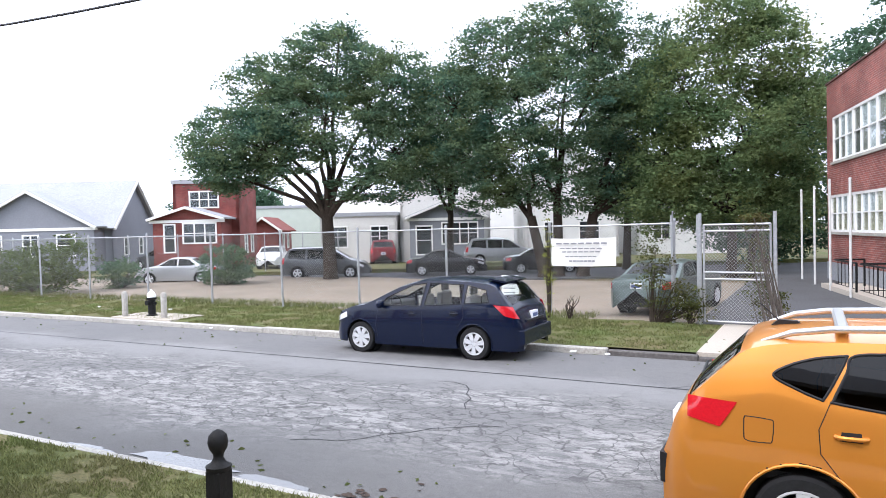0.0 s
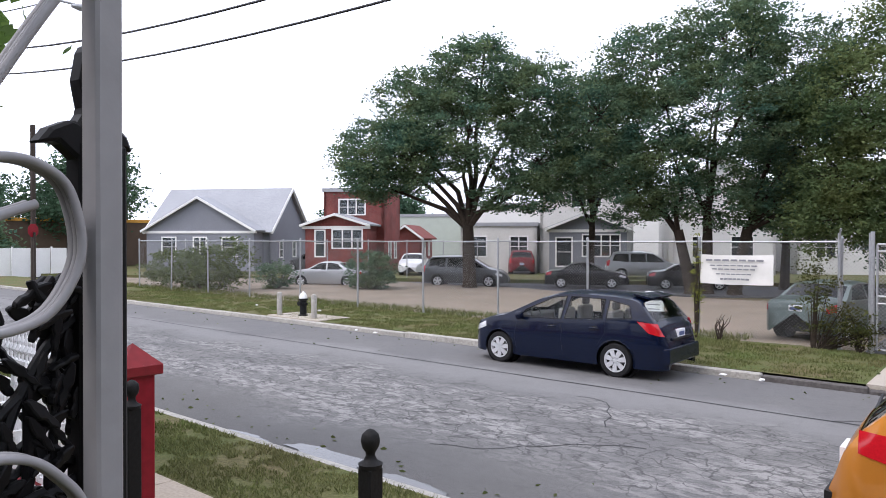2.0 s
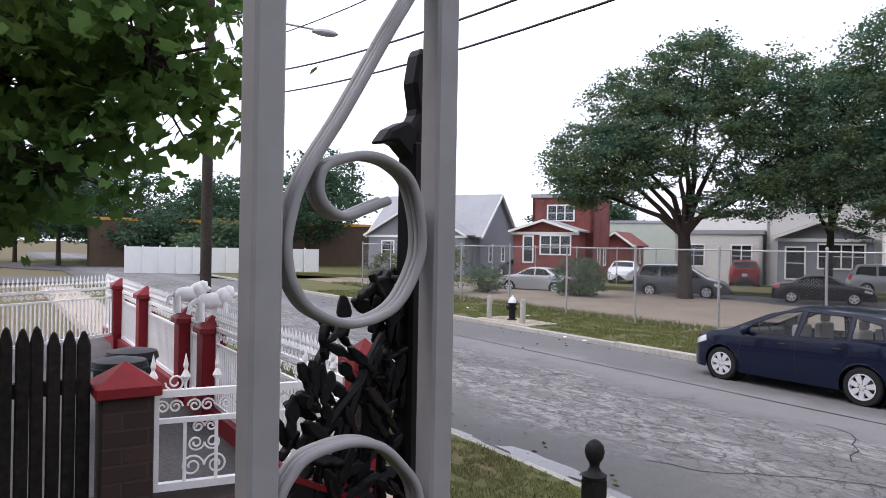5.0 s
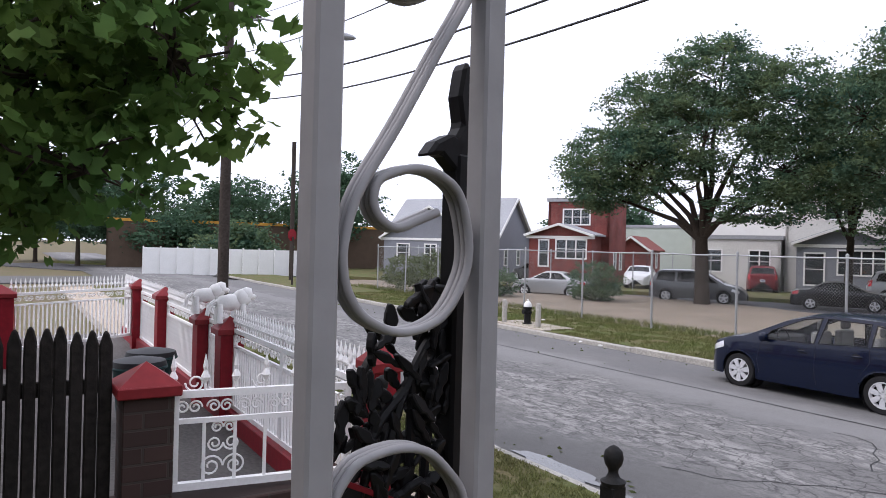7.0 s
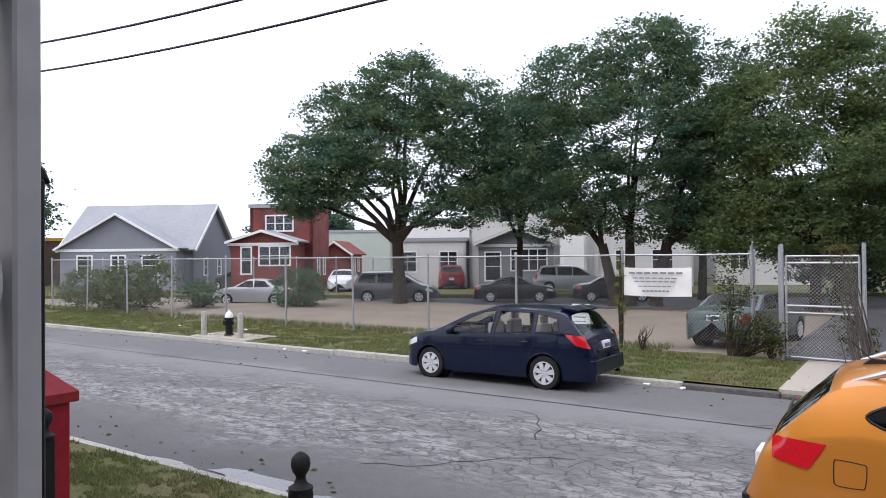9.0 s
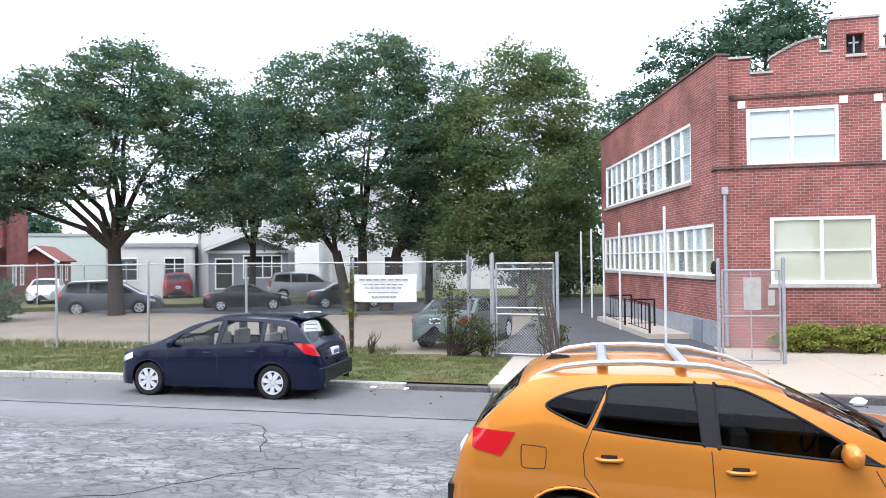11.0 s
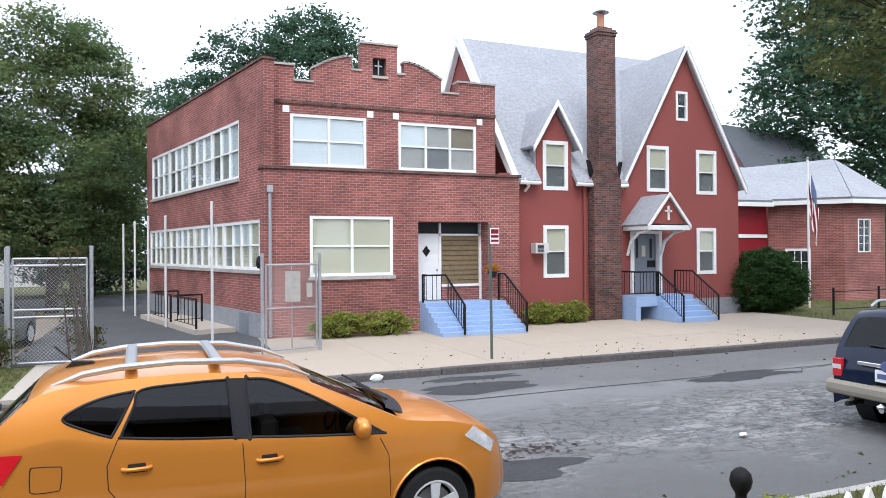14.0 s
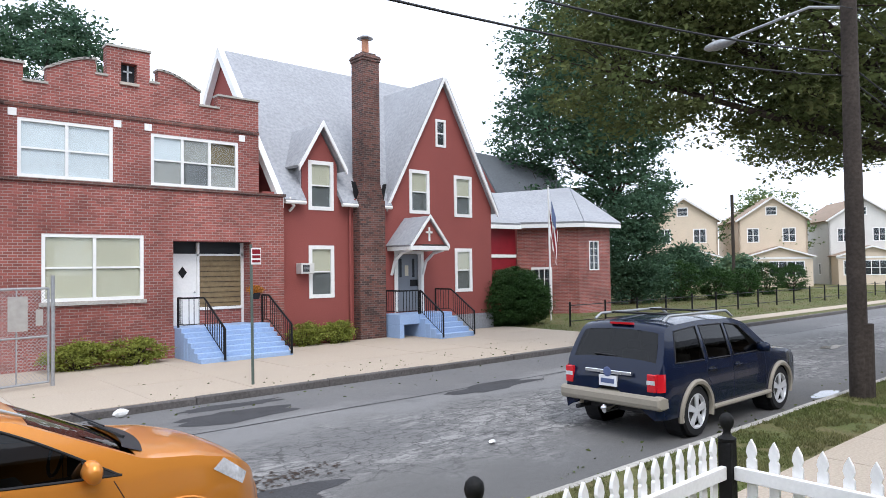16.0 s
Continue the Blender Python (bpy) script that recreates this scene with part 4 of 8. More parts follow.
class CarShape:
    """The skin of a car: x from tail to nose, y to its left, z up."""

    def __init__(self, top, belt, plan, length, floor=0.24, tumble=0.34, step=0.035, wheels=(), r=0.34, crown=0.035, bulge=0.045, fine=0, gap=0.06):
        self.gap = gap
        self.bulge = bulge
        self.top, self.belt, self.plan, self.L, self.floor, self.tumble = top, belt, plan, length, floor, tumble
        self.wheels, self.r, self.crown = wheels, r, crown
        self.n = int(length / step)
        self.low, self.green, self.roof = 16 + fine, 14 + 2 * fine, 8 + fine

    @staticmethod
    def curve(rows, x):
        return float(np.interp(x, [a for a, _ in rows], [b for _, b in rows]))

    def smooth(self, rows, x):
        return sum(self.curve(rows, min(max(x + d, 0), self.L)) for d in (-0.06, -0.03, 0, 0.03, 0.06)) / 5

    def half(self, x):
        return self.smooth(self.plan, x)

    def heights(self, x):
        t, b = self.smooth(self.top, x), self.smooth(self.belt, x)
        return min(b, t - 0.02), t

    def side_y(self, x, z):
        b, t = self.heights(x)
        w = self.half(x)
        if z <= b:
            k = max(0.0, (z - self.floor) / max(0.05, b - self.floor))
            return w * (1 - self.bulge + self.bulge * math.sin(math.pi * min(1, 0.12 + 0.80 * k)) ** 0.7)
        h = (z - b)
        return w * (1 - 0.622 * self.bulge) - self.tumble * h - 0.10 * h * h

    def section(self, x):
        b, t = self.heights(x)
        edge = max(b + 0.01, t - 0.055)
        pts = [(self.side_y(x, z), z) for z in np.linspace(self.floor, b, self.low + 1)]
        pts += [(self.side_y(x, z), z) for z in np.linspace(b, edge, self.green + 1)[1:]]
        ye = pts[-1][0]
        for k in range(1, self.roof + 1):
            u = 1 - k / self.roof
            pts.append((ye * u, edge + (t - edge) * (1 - u ** 2.6)))
        return pts

    def build(self, windows, screens):
        """windows: outlines in x, z on the flanks; screens: (xa, xb) stretches of the top that are glass."""
        xs = np.linspace(0, self.L, self.n + 1)
        secs = [self.section(float(x)) for x in xs]
        m = len(secs[0])
        body = Geo()
        glass = {k: Geo() for k in [("w", i, s) for i in range(len(windows)) for s in (1, -1)] + [("s", i) for i in range(len(screens))]}
        for s in (1, -1):
            body.v += [(float(x), s * y, z) for x, sec in zip(xs, secs) for y, z in sec]
        off = len(xs) * m
        for i in range(self.n):
            for j in range(m - 1):
                ids = (i * m + j, (i + 1) * m + j, (i + 1) * m + j + 1, i * m + j + 1)
                cx = (xs[i] + xs[i + 1]) / 2
                cz = sum(secs[a][c][1] for a, c in ((i, j), (i + 1, j), (i, j + 1), (i + 1, j + 1))) / 4
                target = None
                if j < self.low:
                    if any((cx - w) ** 2 + (cz - self.r) ** 2 < (self.r + self.gap) ** 2 for w in self.wheels):
                        continue
                elif j < self.low + self.green:
                    for k, w in enumerate(windows):
                        if inside((cx, cz), w):
                            target = ("w", k)
                elif j > self.low + self.green:
                    for k, (xa, xb) in enumerate(screens):
                        if xa < cx < xb:
                            target = ("s", k)
                for s in (1, -1):
                    q = tuple(a + (off if s < 0 else 0) for a in ids)
                    if target is None:
                        body.f.append(q if s < 0 else q[::-1])
                    else:
                        gg = glass[target + (s,)] if target[0] == "w" else glass[target]
                        gg.add([(body.v[a][0], body.v[a][1] * 0.992, body.v[a][2] - (0.006 if target[0] == "s" else 0)) for a in q], [(0, 1, 2, 3)])
        for i in (0, self.n):
            for s, o in ((1, 0), (-1, off)):
                body.f.append(tuple(o + i * m + j for j in range(m)))
        return body, glass

    def on(self, x, z, out=0.0, s=-1):
        return (x, s * (self.side_y(x, z) + out), z)

    def patch(self, corners, out, s, n=6):
        """A quad patch, corners in x, z, that lies on the flank."""
        (a, b, c, d) = [Vector(p) for p in corners]
        g = Geo()
        for i in range(n + 1):
            for j in range(n + 1):
                p = a.lerp(b, i / n).lerp(d.lerp(c, i / n), j / n)
                g.v.append(self.on(p.x, p.y, out, s))
        g.f += [(i * (n + 1) + j, (i + 1) * (n + 1) + j, (i + 1) * (n + 1) + j + 1, i * (n + 1) + j + 1) for i in range(n) for j in range(n)]
        edge = [self.on(*p, out=-0.02, s=s) for p in corners]
        return g


def wheel(parent, x, y, r, s, spokes, width=0.2):
    w = part("wheel", Geo(), M["tyre"], parent)
    c = (x, y, r)
    rm = "rim" if spokes in (5, 7) else "rim_dark"
    o = s * width / 2
    prof = [(r * 0.66, -width / 2), (r * 0.93, -width / 2), (r, -width * 0.36), (r, width * 0.36), (r * 0.93, width / 2), (r * 0.66, width / 2)]
    part("tyre", Geo().lathe(prof, c, "y", 28, caps=False), M["tyre"], w, smooth=0.5)
    rim = part("rim", Geo().lathe([(r * 0.58, o * 0.55), (r * 0.66, o * 0.86), (r * 0.69, o * 1.02), (r * 0.64, o * 1.03), (r * 0.6, o * 0.8)], c, "y", 28, caps=False), M[rm], w, smooth=0.6)
    part("hub", Geo().lathe([(r * 0.16, o * 0.6), (r * 0.15, o * 0.98), (r * 0.05, o * 1.0)], c, "y", 14), M[rm], w, smooth=0.5)
    part("brake_disc", Geo().lathe([(r * 0.5, o * 0.4), (r * 0.5, o * 0.45)], c, "y", 20), M["disc_grey"], w)
    for k in range(spokes):
        a = 2 * math.pi * k / spokes + 0.3
        d, t = Vector((math.cos(a), 0, math.sin(a))), Vector((-math.sin(a), 0, math.cos(a)))
        cc = Vector(c) + Vector((0, o * 0.8, 0))
        hw = r * 0.32 / spokes * (3.3 if spokes > 6 else 2.2)
        pts = [cc + d * r * 0.12 - t * hw * 0.7, cc + d * r * 0.62 - t * hw * 1.1, cc + d * r * 0.62 + t * hw * 0.9, cc + d * r * 0.12 + t * hw * 0.7]
        up = Vector((0, o * 0.2, 0))
        part("spoke", Geo().add([p for p in pts] + [p + up for p in pts], [(0, 1, 2, 3), (7, 6, 5, 4), (0, 4, 5, 1), (1, 5, 6, 2), (2, 6, 7, 3), (3, 7, 4, 0)]), M[rm], w)
    return w


def car(name, label, m, shape, windows, screens, paint, glass="tint_glass", spokes=7, seams=(), handles=(), tail=None, head=None, mirror=None, seats=True, detail=True, group="", plate_z=0.8, lower=None):
    t = thing(name, label, "car", group, m=m)
    body, panes = shape.build(windows, screens)
    part("body", body, M[paint], t, smooth=0.55)
    for key, g in panes.items():
        if g.f:
            nm = "side_window" if key[0] == "w" else ("rear_window" if key[1] == 0 else "windshield")
            gm = glass if not (isinstance(glass, dict)) else glass.get((key[0], key[1]), glass["all"])
            p = part(nm, g, M[gm], t, smooth=0.8)
            p.visible_shadow = False
    L, r = shape.L, shape.r
    ymax = max(shape.half(x) for x in np.linspace(0, L, 20))
    part("underbody", Geo().box(0.25, -ymax + 0.28, shape.floor + 0.02, L - 0.25, ymax - 0.28, 0.62), M["cabin"], t)
    part("cabin_floor", Geo().box(0.5, -ymax + 0.12, 0.6, L - 1.2, ymax - 0.12, 0.66), M["cabin"], t)
    for w in shape.wheels:
        for s in (1, -1):
            wheel(t, w, s * (shape.half(w) - 0.11), r, s, spokes)
            arc = [shape.on(w + (r + shape.gap) * math.cos(a), r + (r + shape.gap) * math.sin(a), 0.004, s) for a in np.linspace(-0.25, math.pi + 0.25, 22)]
            part("wheel_arch", Geo().tube(arc, 0.012 if not lower else 0.045, 6), M[lower or paint], t, smooth=1)
            part("wheel_well", Geo().lathe([(r + shape.gap - 0.01, -0.32 * s), (r + shape.gap - 0.005, -0.05 * s), (r + shape.gap - 0.03, -0.32 * s)], (w, s * (shape.half(w) - 0.02), r), "y", 20), M["dark_plastic"], t)
    if detail:
        for poly in windows:
            for s in (1, -1):
                pts = []
                for (xa, za), (xb, zb) in zip(poly, poly[1:] + poly[:1]):
                    n = max(2, int(math.hypot(xb - xa, zb - za) / 0.06))
                    pts += [shape.on(xa + (xb - xa) * i / n, za + (zb - za) * i / n, 0.0, s) for i in range(n)]
                part("window_trim", Geo().tube(pts, 0.011, 6, closed=True), M["dark_plastic"], t, smooth=1)
        for seam in seams:
            for s in (1, -1):
                pts = []
                for (xa, za), (xb, zb) in zip(seam, seam[1:]):
                    pts += [shape.on(xa + (xb - xa) * i / 8, za + (zb - za) * i / 8, -0.001, s) for i in range(9)]
                part("door_gap", Geo().tube(pts, 0.0045, 5), M["dark_plastic"], t)
        for x, z in handles:
            for s in (1, -1):
                a, b, c = shape.on(x - 0.1, z, 0.0, s), shape.on(x, z, 0.035, s), shape.on(x + 0.1, z, 0.0, s)
                part("door_handle", Geo().tube([a, shape.on(x - 0.07, z, 0.03, s), b, shape.on(x + 0.07, z, 0.03, s), c], 0.016, 8), M[paint], t, smooth=1)
                part("handle_cup", shape.patch([(x - 0.07, z - 0.03), (x + 0.07, z - 0.03), (x + 0.06, z + 0.035), (x - 0.06, z + 0.035)], 0.003, s, 3), M["dark_plastic"], t)
        if mirror:
            x, z = mirror
            for s in (1, -1):
                y = s * (shape.side_y(x, z) + 0.1)
                g = Geo()
                for k, sc in enumerate((0.3, 0.85, 1.0, 0.9, 0.3)):
                    for q in range(10):
                        a = 2 * math.pi * q / 10
                        g.v.append((x - 0.05 + 0.035 * k, y + 0.12 * sc * math.copysign(abs(math.cos(a)) ** 0.55, math.cos(a)), z + 0.04 + 0.085 * sc * math.copysign(abs(math.sin(a)) ** 0.55, math.sin(a))))
                g.f += [(k * 10 + q, k * 10 + (q + 1) % 10, (k + 1) * 10 + (q + 1) % 10, (k + 1) * 10 + q) for k in range(4) for q in range(10)]
                g.f += [tuple(range(10)), tuple(range(40, 50))]
                part("wing_mirror", g, M[paint], t, smooth=0.9)
                part("mirror_arm", Geo().tube([shape.on(x + 0.03, z - 0.02, -0.02, s), (x + 0.03, y, z)], 0.025, 6), M["dark_plastic"], t)
        if seats:
            for x in (L * 0.28, L * 0.52):
                for y in (-0.38, 0.38):
                    part("seat", Geo().box(x - 0.05, y - 0.24, 0.62, x + 0.45, y + 0.24, 0.8).box(x - 0.14, y - 0.23, 0.75, x + 0.0, y + 0.23, 1.18).box(x - 0.13, y - 0.12, 1.2, x - 0.04, y + 0.12, 1.36), M["seat_grey"], t, bevel=0.03)
            part("dashboard", Geo().box(L * 0.70, -0.6, 0.7, L * 0.78, 0.6, 0.98), M["cabin"], t, bevel=0.03)
            part("steering_wheel", Geo().tube([(L * 0.67 + 0.05 * math.sin(a), 0.36 + 0.18 * math.cos(a), 0.98 + 0.17 * math.sin(a)) for a in np.linspace(0, 2 * math.pi, 17)[:-1]], 0.015, 6, closed=True), M["dark_plastic"], t)
    if tail:
        for s in (1, -1):
            lamp = part("tail_light", shape.patch(tail, 0.012, s), M["red_lens"], t, "red tail light", smooth=1)
    if head:
        for s in (1, -1):
            part("headlight", shape.patch(head, 0.008, s), M["clear_lens"], t, "clear headlight", smooth=1)
    zb, _ = shape.heights(0.02)
    xr = -0.012
    for k in range(40):
        if shape.heights(k * 0.02)[1] > plate_z:
            xr = k * 0.02 - 0.03
            break
    pl = part("number_plate", Geo().box(xr - 0.012, -0.16, plate_z - 0.085, xr + 0.05, 0.16, plate_z + 0.075), M["plate"], t, "pale number plate with plain bars", bevel=0.004)
    part("plate_bar", Geo().box(xr - 0.016, -0.12, plate_z - 0.04, xr - 0.011, 0.12, plate_z + 0.03), M["plate_bar"], pl)
    return t


# orange crossover at the near kerb, its nose towards the school
plan_suv = [(0, 0.60), (0.05, 0.72), (0.2, 0.83), (0.6, 0.89), (1.5, 0.90), (3.3, 0.90), (4.0, 0.88), (4.3, 0.80), (4.52, 0.62), (4.64, 0.40)]
rogue = CarShape([(0, 0.62), (0.05, 0.9), (0.14, 1.08), (0.2, 1.18), (0.62, 1.595), (0.8, 1.645), (1.2, 1.675), (1.7, 1.685), (2.2, 1.655), (2.6, 1.56), (3.45, 1.165), (3.9, 1.11), (4.2, 1.03), (4.42, 0.92), (4.57, 0.76), (4.64, 0.55)],
                 [(0, 0.55), (0.12, 1.0), (0.4, 1.18), (0.82, 1.25), (1.15, 1.17), (2.06, 1.08), (3.28, 0.99), (3.6, 1.0), (4.0, 0.96), (4.3, 0.84), (4.5, 0.66), (4.64, 0.48)], plan_suv, 4.64, floor=0.26, wheels=(1.01, 3.72), r=0.335, gap=0.085, step=0.018, bulge=0.07, fine=8, tumble=0.27)


def rounded(pts, n=5):
    """A closed outline eased through its corners."""
    out = []
    for i in range(len(pts)):
        p0, p1, p2, p3 = (np.array(pts[(i + k) % len(pts)]) for k in (-1, 0, 1, 2))
        for k in range(n):
            t = k / n
            out.append(tuple(float(c) for c in 0.5 * (2 * p1 + (p2 - p0) * t + (2 * p0 - 5 * p1 + 4 * p2 - p3) * t * t + (3 * p1 - p0 - 3 * p2 + p3) * t ** 3)))
    return out


rogue_w = [rounded([(0.83, 1.375), (0.93, 1.45), (1.1, 1.505), (1.28, 1.53), (1.30, 1.52), (1.23, 1.37), (1.155, 1.235), (1.13, 1.23), (0.98, 1.29)]),
           rounded([(1.35, 1.535), (1.65, 1.557), (1.96, 1.56), (1.985, 1.545), (2.02, 1.15), (2.0, 1.13), (1.6, 1.165), (1.23, 1.21), (1.215, 1.23), (1.30, 1.42)]),
           rounded([(2.13, 1.55), (2.16, 1.555), (2.35, 1.525), (2.7, 1.36), (3.05, 1.155), (3.24, 1.04), (3.22, 1.03), (2.6, 1.075), (2.17, 1.115), (2.15, 1.13)])]
M["tint_mid"] = glass_mat("tint_mid", (0.065, 0.075, 0.075))
o = car("orange_crossover", "glossy orange metallic crossover with silver roof rails", pose(-1.80, 6.95, 0.03, 0, 0, 1.0), rogue, rogue_w, [(0.22, 0.60), (2.68, 3.42)], "orange_paint", {"all": "tint_glass", ("w", 2): "tint_mid", ("s", 1): "tint_mid"}, 5,
        seams=[[(1.19, 1.2), (1.12, 1.02), (1.13, 0.85), (1.3, 0.62)], [(2.085, 1.08), (2.10, 0.75), (2.09, 0.36)], [(3.22, 0.99), (3.29, 0.85), (3.30, 0.5)], rounded([(0.63, 0.91), (0.63, 1.05), (0.66, 1.07), (0.80, 1.06), (0.83, 1.04), (0.82, 0.91), (0.79, 0.89), (0.66, 0.89), (0.63, 0.91)], 2)[:17]],
        handles=[(1.32, 0.985), (2.29, 0.935)], tail=[(0.22, 1.015), (0.46, 0.97), (0.585, 1.165), (0.22, 1.175)], head=[(4.02, 0.92), (4.32, 0.72), (4.40, 0.79), (4.14, 0.985)], mirror=(3.02, 1.07))
for s in (1, -1):
    part("pillar_cover", rogue.patch([(2.02, 1.115), (2.14, 1.105), (2.12, 1.565), (1.985, 1.57)], 0.003, s), M["dark_plastic"], o, "black door pillar", smooth=1)
    part("mirror_corner", rogue.patch([(3.02, 1.055), (3.27, 1.025), (3.1, 1.12), (3.0, 1.18)], 0.004, s), M["dark_plastic"], o, "black corner trim behind the mirror", smooth=1)
    rail = [(0.74, s * 0.60, 1.59), (0.95, s * 0.61, 1.665), (1.2, s * 0.615, 1.70), (1.6, s * 0.615, 1.715), (2.1, s * 0.605, 1.69), (2.45, s * 0.59, 1.615), (2.68, s * 0.57, 1.52)]
    part("roof_rail", Geo().tube(rail, [0.014, 0.026, 0.027, 0.027, 0.026, 0.02, 0.01], 8), M["silver_rail"], o, "silver roof rail", smooth=1)
for x in (1.28, 1.92):
    part("roof_bar", Geo().prism([(x - 0.05, 1.70), (x + 0.05, 1.70), (x + 0.035, 1.73), (x - 0.035, 1.73)], "y", -0.6, 0.6), M["silver_rail"], o, "silver cross bar", bevel=0.008)
part("aerial", Geo().tube([(0.86, 0, 1.66), (0.70, 0, 1.82)], 0.006, 5).prism([(0.78, 1.64), (1.0, 1.665), (0.98, 1.68), (0.84, 1.69)], "y", -0.035, 0.035), M["dark_plastic"], o)
part("rear_bumper", Geo().prism([(-0.02, 0.42), (0.2, 0.36), (0.2, 0.62), (-0.02, 0.66)], "y", -0.66, 0.66), M["dark_plastic"], o)
part("rear_wiper", Geo().tube([(0.24, -0.1, 1.20), (0.22, 0.45, 1.22)], 0.012, 6), M["dark_plastic"], o)
part("rocker", Geo().box(1.45, -0.85, 0.22, 3.3, 0.85, 0.32), M["dark_plastic"], o)
rogue_cowl = Geo()
for i in range(25):
    y = -0.66 + 1.32 * i / 24
    bow = 0.10 * (1 - (y / 0.66) ** 2)
    for x, lift in ((3.34 + bow, 0.02), (3.50 + bow, 0.012)):
        edge_z = rogue.heights(x)[1]
        rogue_cowl.v.append((x, y, edge_z - 0.055 * min(1, abs(y) / 0.74) ** 2.6 + lift))
rogue_cowl.f += [(2 * i, 2 * i + 1, 2 * i + 3, 2 * i + 2) for i in range(24)]
part("cowl", rogue_cowl, M["dark_plastic"], o, "black cowl under the windshield", smooth=1)
for y in (-0.3, 0.25):
    part("wiper", Geo().tube([(3.47, y, 1.195), (3.33, y + 0.5, 1.26)], 0.012, 5), M["dark_plastic"], o)

# dark blue hatchback at the far kerb, its nose the other way
plan_h = [(0, 0.60), (0.05, 0.72), (0.2, 0.82), (0.6, 0.87), (1.4, 0.885), (3.2, 0.88), (3.8, 0.86), (4.1, 0.78), (4.3, 0.60), (4.4, 0.42)]
matrix_shape = CarShape([(0, 0.55), (0.04, 0.86), (0.10, 0.98), (0.18, 1.05), (0.50, 1.43), (0.66, 1.49), (1.0, 1.525), (1.6, 1.545), (2.2, 1.52), (2.65, 1.40), (3.42, 1.04), (3.8, 0.97), (4.15, 0.86), (4.32, 0.70), (4.40, 0.50)],
                        [(0, 0.5), (0.1, 0.92), (0.3, 1.05), (0.9, 1.06), (1.6, 1.02), (2.5, 0.98), (3.2, 0.94), (3.5, 0.93), (3.9, 0.86), (4.2, 0.74), (4.4, 0.45)], plan_h, 4.40, floor=0.2, wheels=(0.93, 3.53), r=0.315)
matrix_w = [[(0.62, 1.10), (0.70, 1.33), (1.10, 1.41), (1.12, 1.07)], [(1.19, 1.42), (1.92, 1.44), (2.0, 1.01), (1.20, 1.06)], [(2.02, 1.44), (2.32, 1.40), (2.92, 1.13), (3.0, 0.98), (2.08, 1.0)]]
h = car("blue_hatchback", "dark blue hatchback parked at the far kerb", pose(-5.54, 13.18, 0.05, 0, 0, 180), matrix_shape, matrix_w, [(0.2, 0.50), (2.72, 3.36)], "navy_paint", "auto_glass", 7,
        seams=[[(1.15, 1.05), (1.14, 0.8), (1.28, 0.58)], [(2.04, 0.98), (2.06, 0.6), (2.02, 0.3)], [(3.08, 0.94), (3.15, 0.6), (3.1, 0.34)]], handles=[(1.35, 0.88), (2.28, 0.85)],
        tail=[(0.06, 0.80), (0.30, 0.86), (0.52, 1.06), (0.16, 1.03)], head=[(3.88, 0.72), (4.22, 0.60), (4.24, 0.70), (3.9, 0.83)], mirror=(2.95, 0.98), plate_z=0.82)
part("side_skirt", Geo().box(1.3, -0.86, 0.2, 3.1, 0.86, 0.27), M["navy_paint"], h, bevel=0.01)
part("rear_bumper", Geo().prism([(-0.05, 0.32), (0.18, 0.26), (0.2, 0.58), (-0.04, 0.60)], "y", -0.72, 0.72), M["navy_paint"], h, bevel=0.02)
part("spoiler", Geo().prism([(0.42, 1.44), (0.75, 1.51), (0.72, 1.53), (0.38, 1.475)], "y", -0.52, 0.52), M["navy_paint"], h)
part("tail_band", Geo().box(-0.012, -0.42, 0.72, 0.05, 0.42, 0.76), M["dark_plastic"], h)

# dark blue off-roader at the near kerb
plan_e = [(0, 0.78), (0.05, 0.86), (0.2, 0.91), (0.6, 0.93), (4.2, 0.93), (4.6, 0.86), (4.8, 0.74), (4.91, 0.6)]
suv_shape = CarShape([(0, 0.72), (0.03, 1.0), (0.10, 1.12), (0.36, 1.66), (0.5, 1.74), (1.5, 1.78), (2.5, 1.75), (2.85, 1.66), (3.55, 1.17), (4.3, 1.10), (4.7, 1.02), (4.86, 0.88), (4.91, 0.6)],
                     [(0, 0.68), (0.08, 1.05), (0.3, 1.12), (2.0, 1.10), (3.3, 1.08), (3.6, 1.06), (4.3, 1.0), (4.7, 0.9), (4.91, 0.55)], plan_e, 4.91, floor=0.36, tumble=0.26, wheels=(0.95, 3.84), r=0.385)
suv_w = [[(0.42, 1.15), (0.60, 1.60), (1.25, 1.64), (1.25, 1.13)], [(1.36, 1.64), (2.08, 1.63), (2.08, 1.12), (1.36, 1.13)], [(2.18, 1.63), (2.60, 1.58), (3.25, 1.12), (2.18, 1.12)]]
e = car("blue_offroader", "dark blue off-road wagon with tan cladding and roof rack", pose(8.72, 6.80, 0.02), suv_shape, suv_w, [(0.13, 0.36), (2.95, 3.48)], "dark_navy_paint", {"all": "tint_glass", ("w", 2): "tint_mid", ("s", 1): "tint_mid"}, 5,
        seams=[[(1.30, 1.12), (1.28, 0.9), (1.42, 0.72)], [(2.13, 1.1), (2.13, 0.45)], [(3.28, 1.08), (3.30, 0.5)]], handles=[(1.45, 0.98), (2.28, 0.97)],
        tail=[(0.02, 0.76), (0.13, 0.76), (0.15, 1.02), (0.06, 1.02)], head=[(4.55, 0.78), (4.85, 0.72), (4.84, 0.9), (4.6, 0.95)], mirror=(3.05, 1.14), plate_z=0.86, lower="tan_cladding")
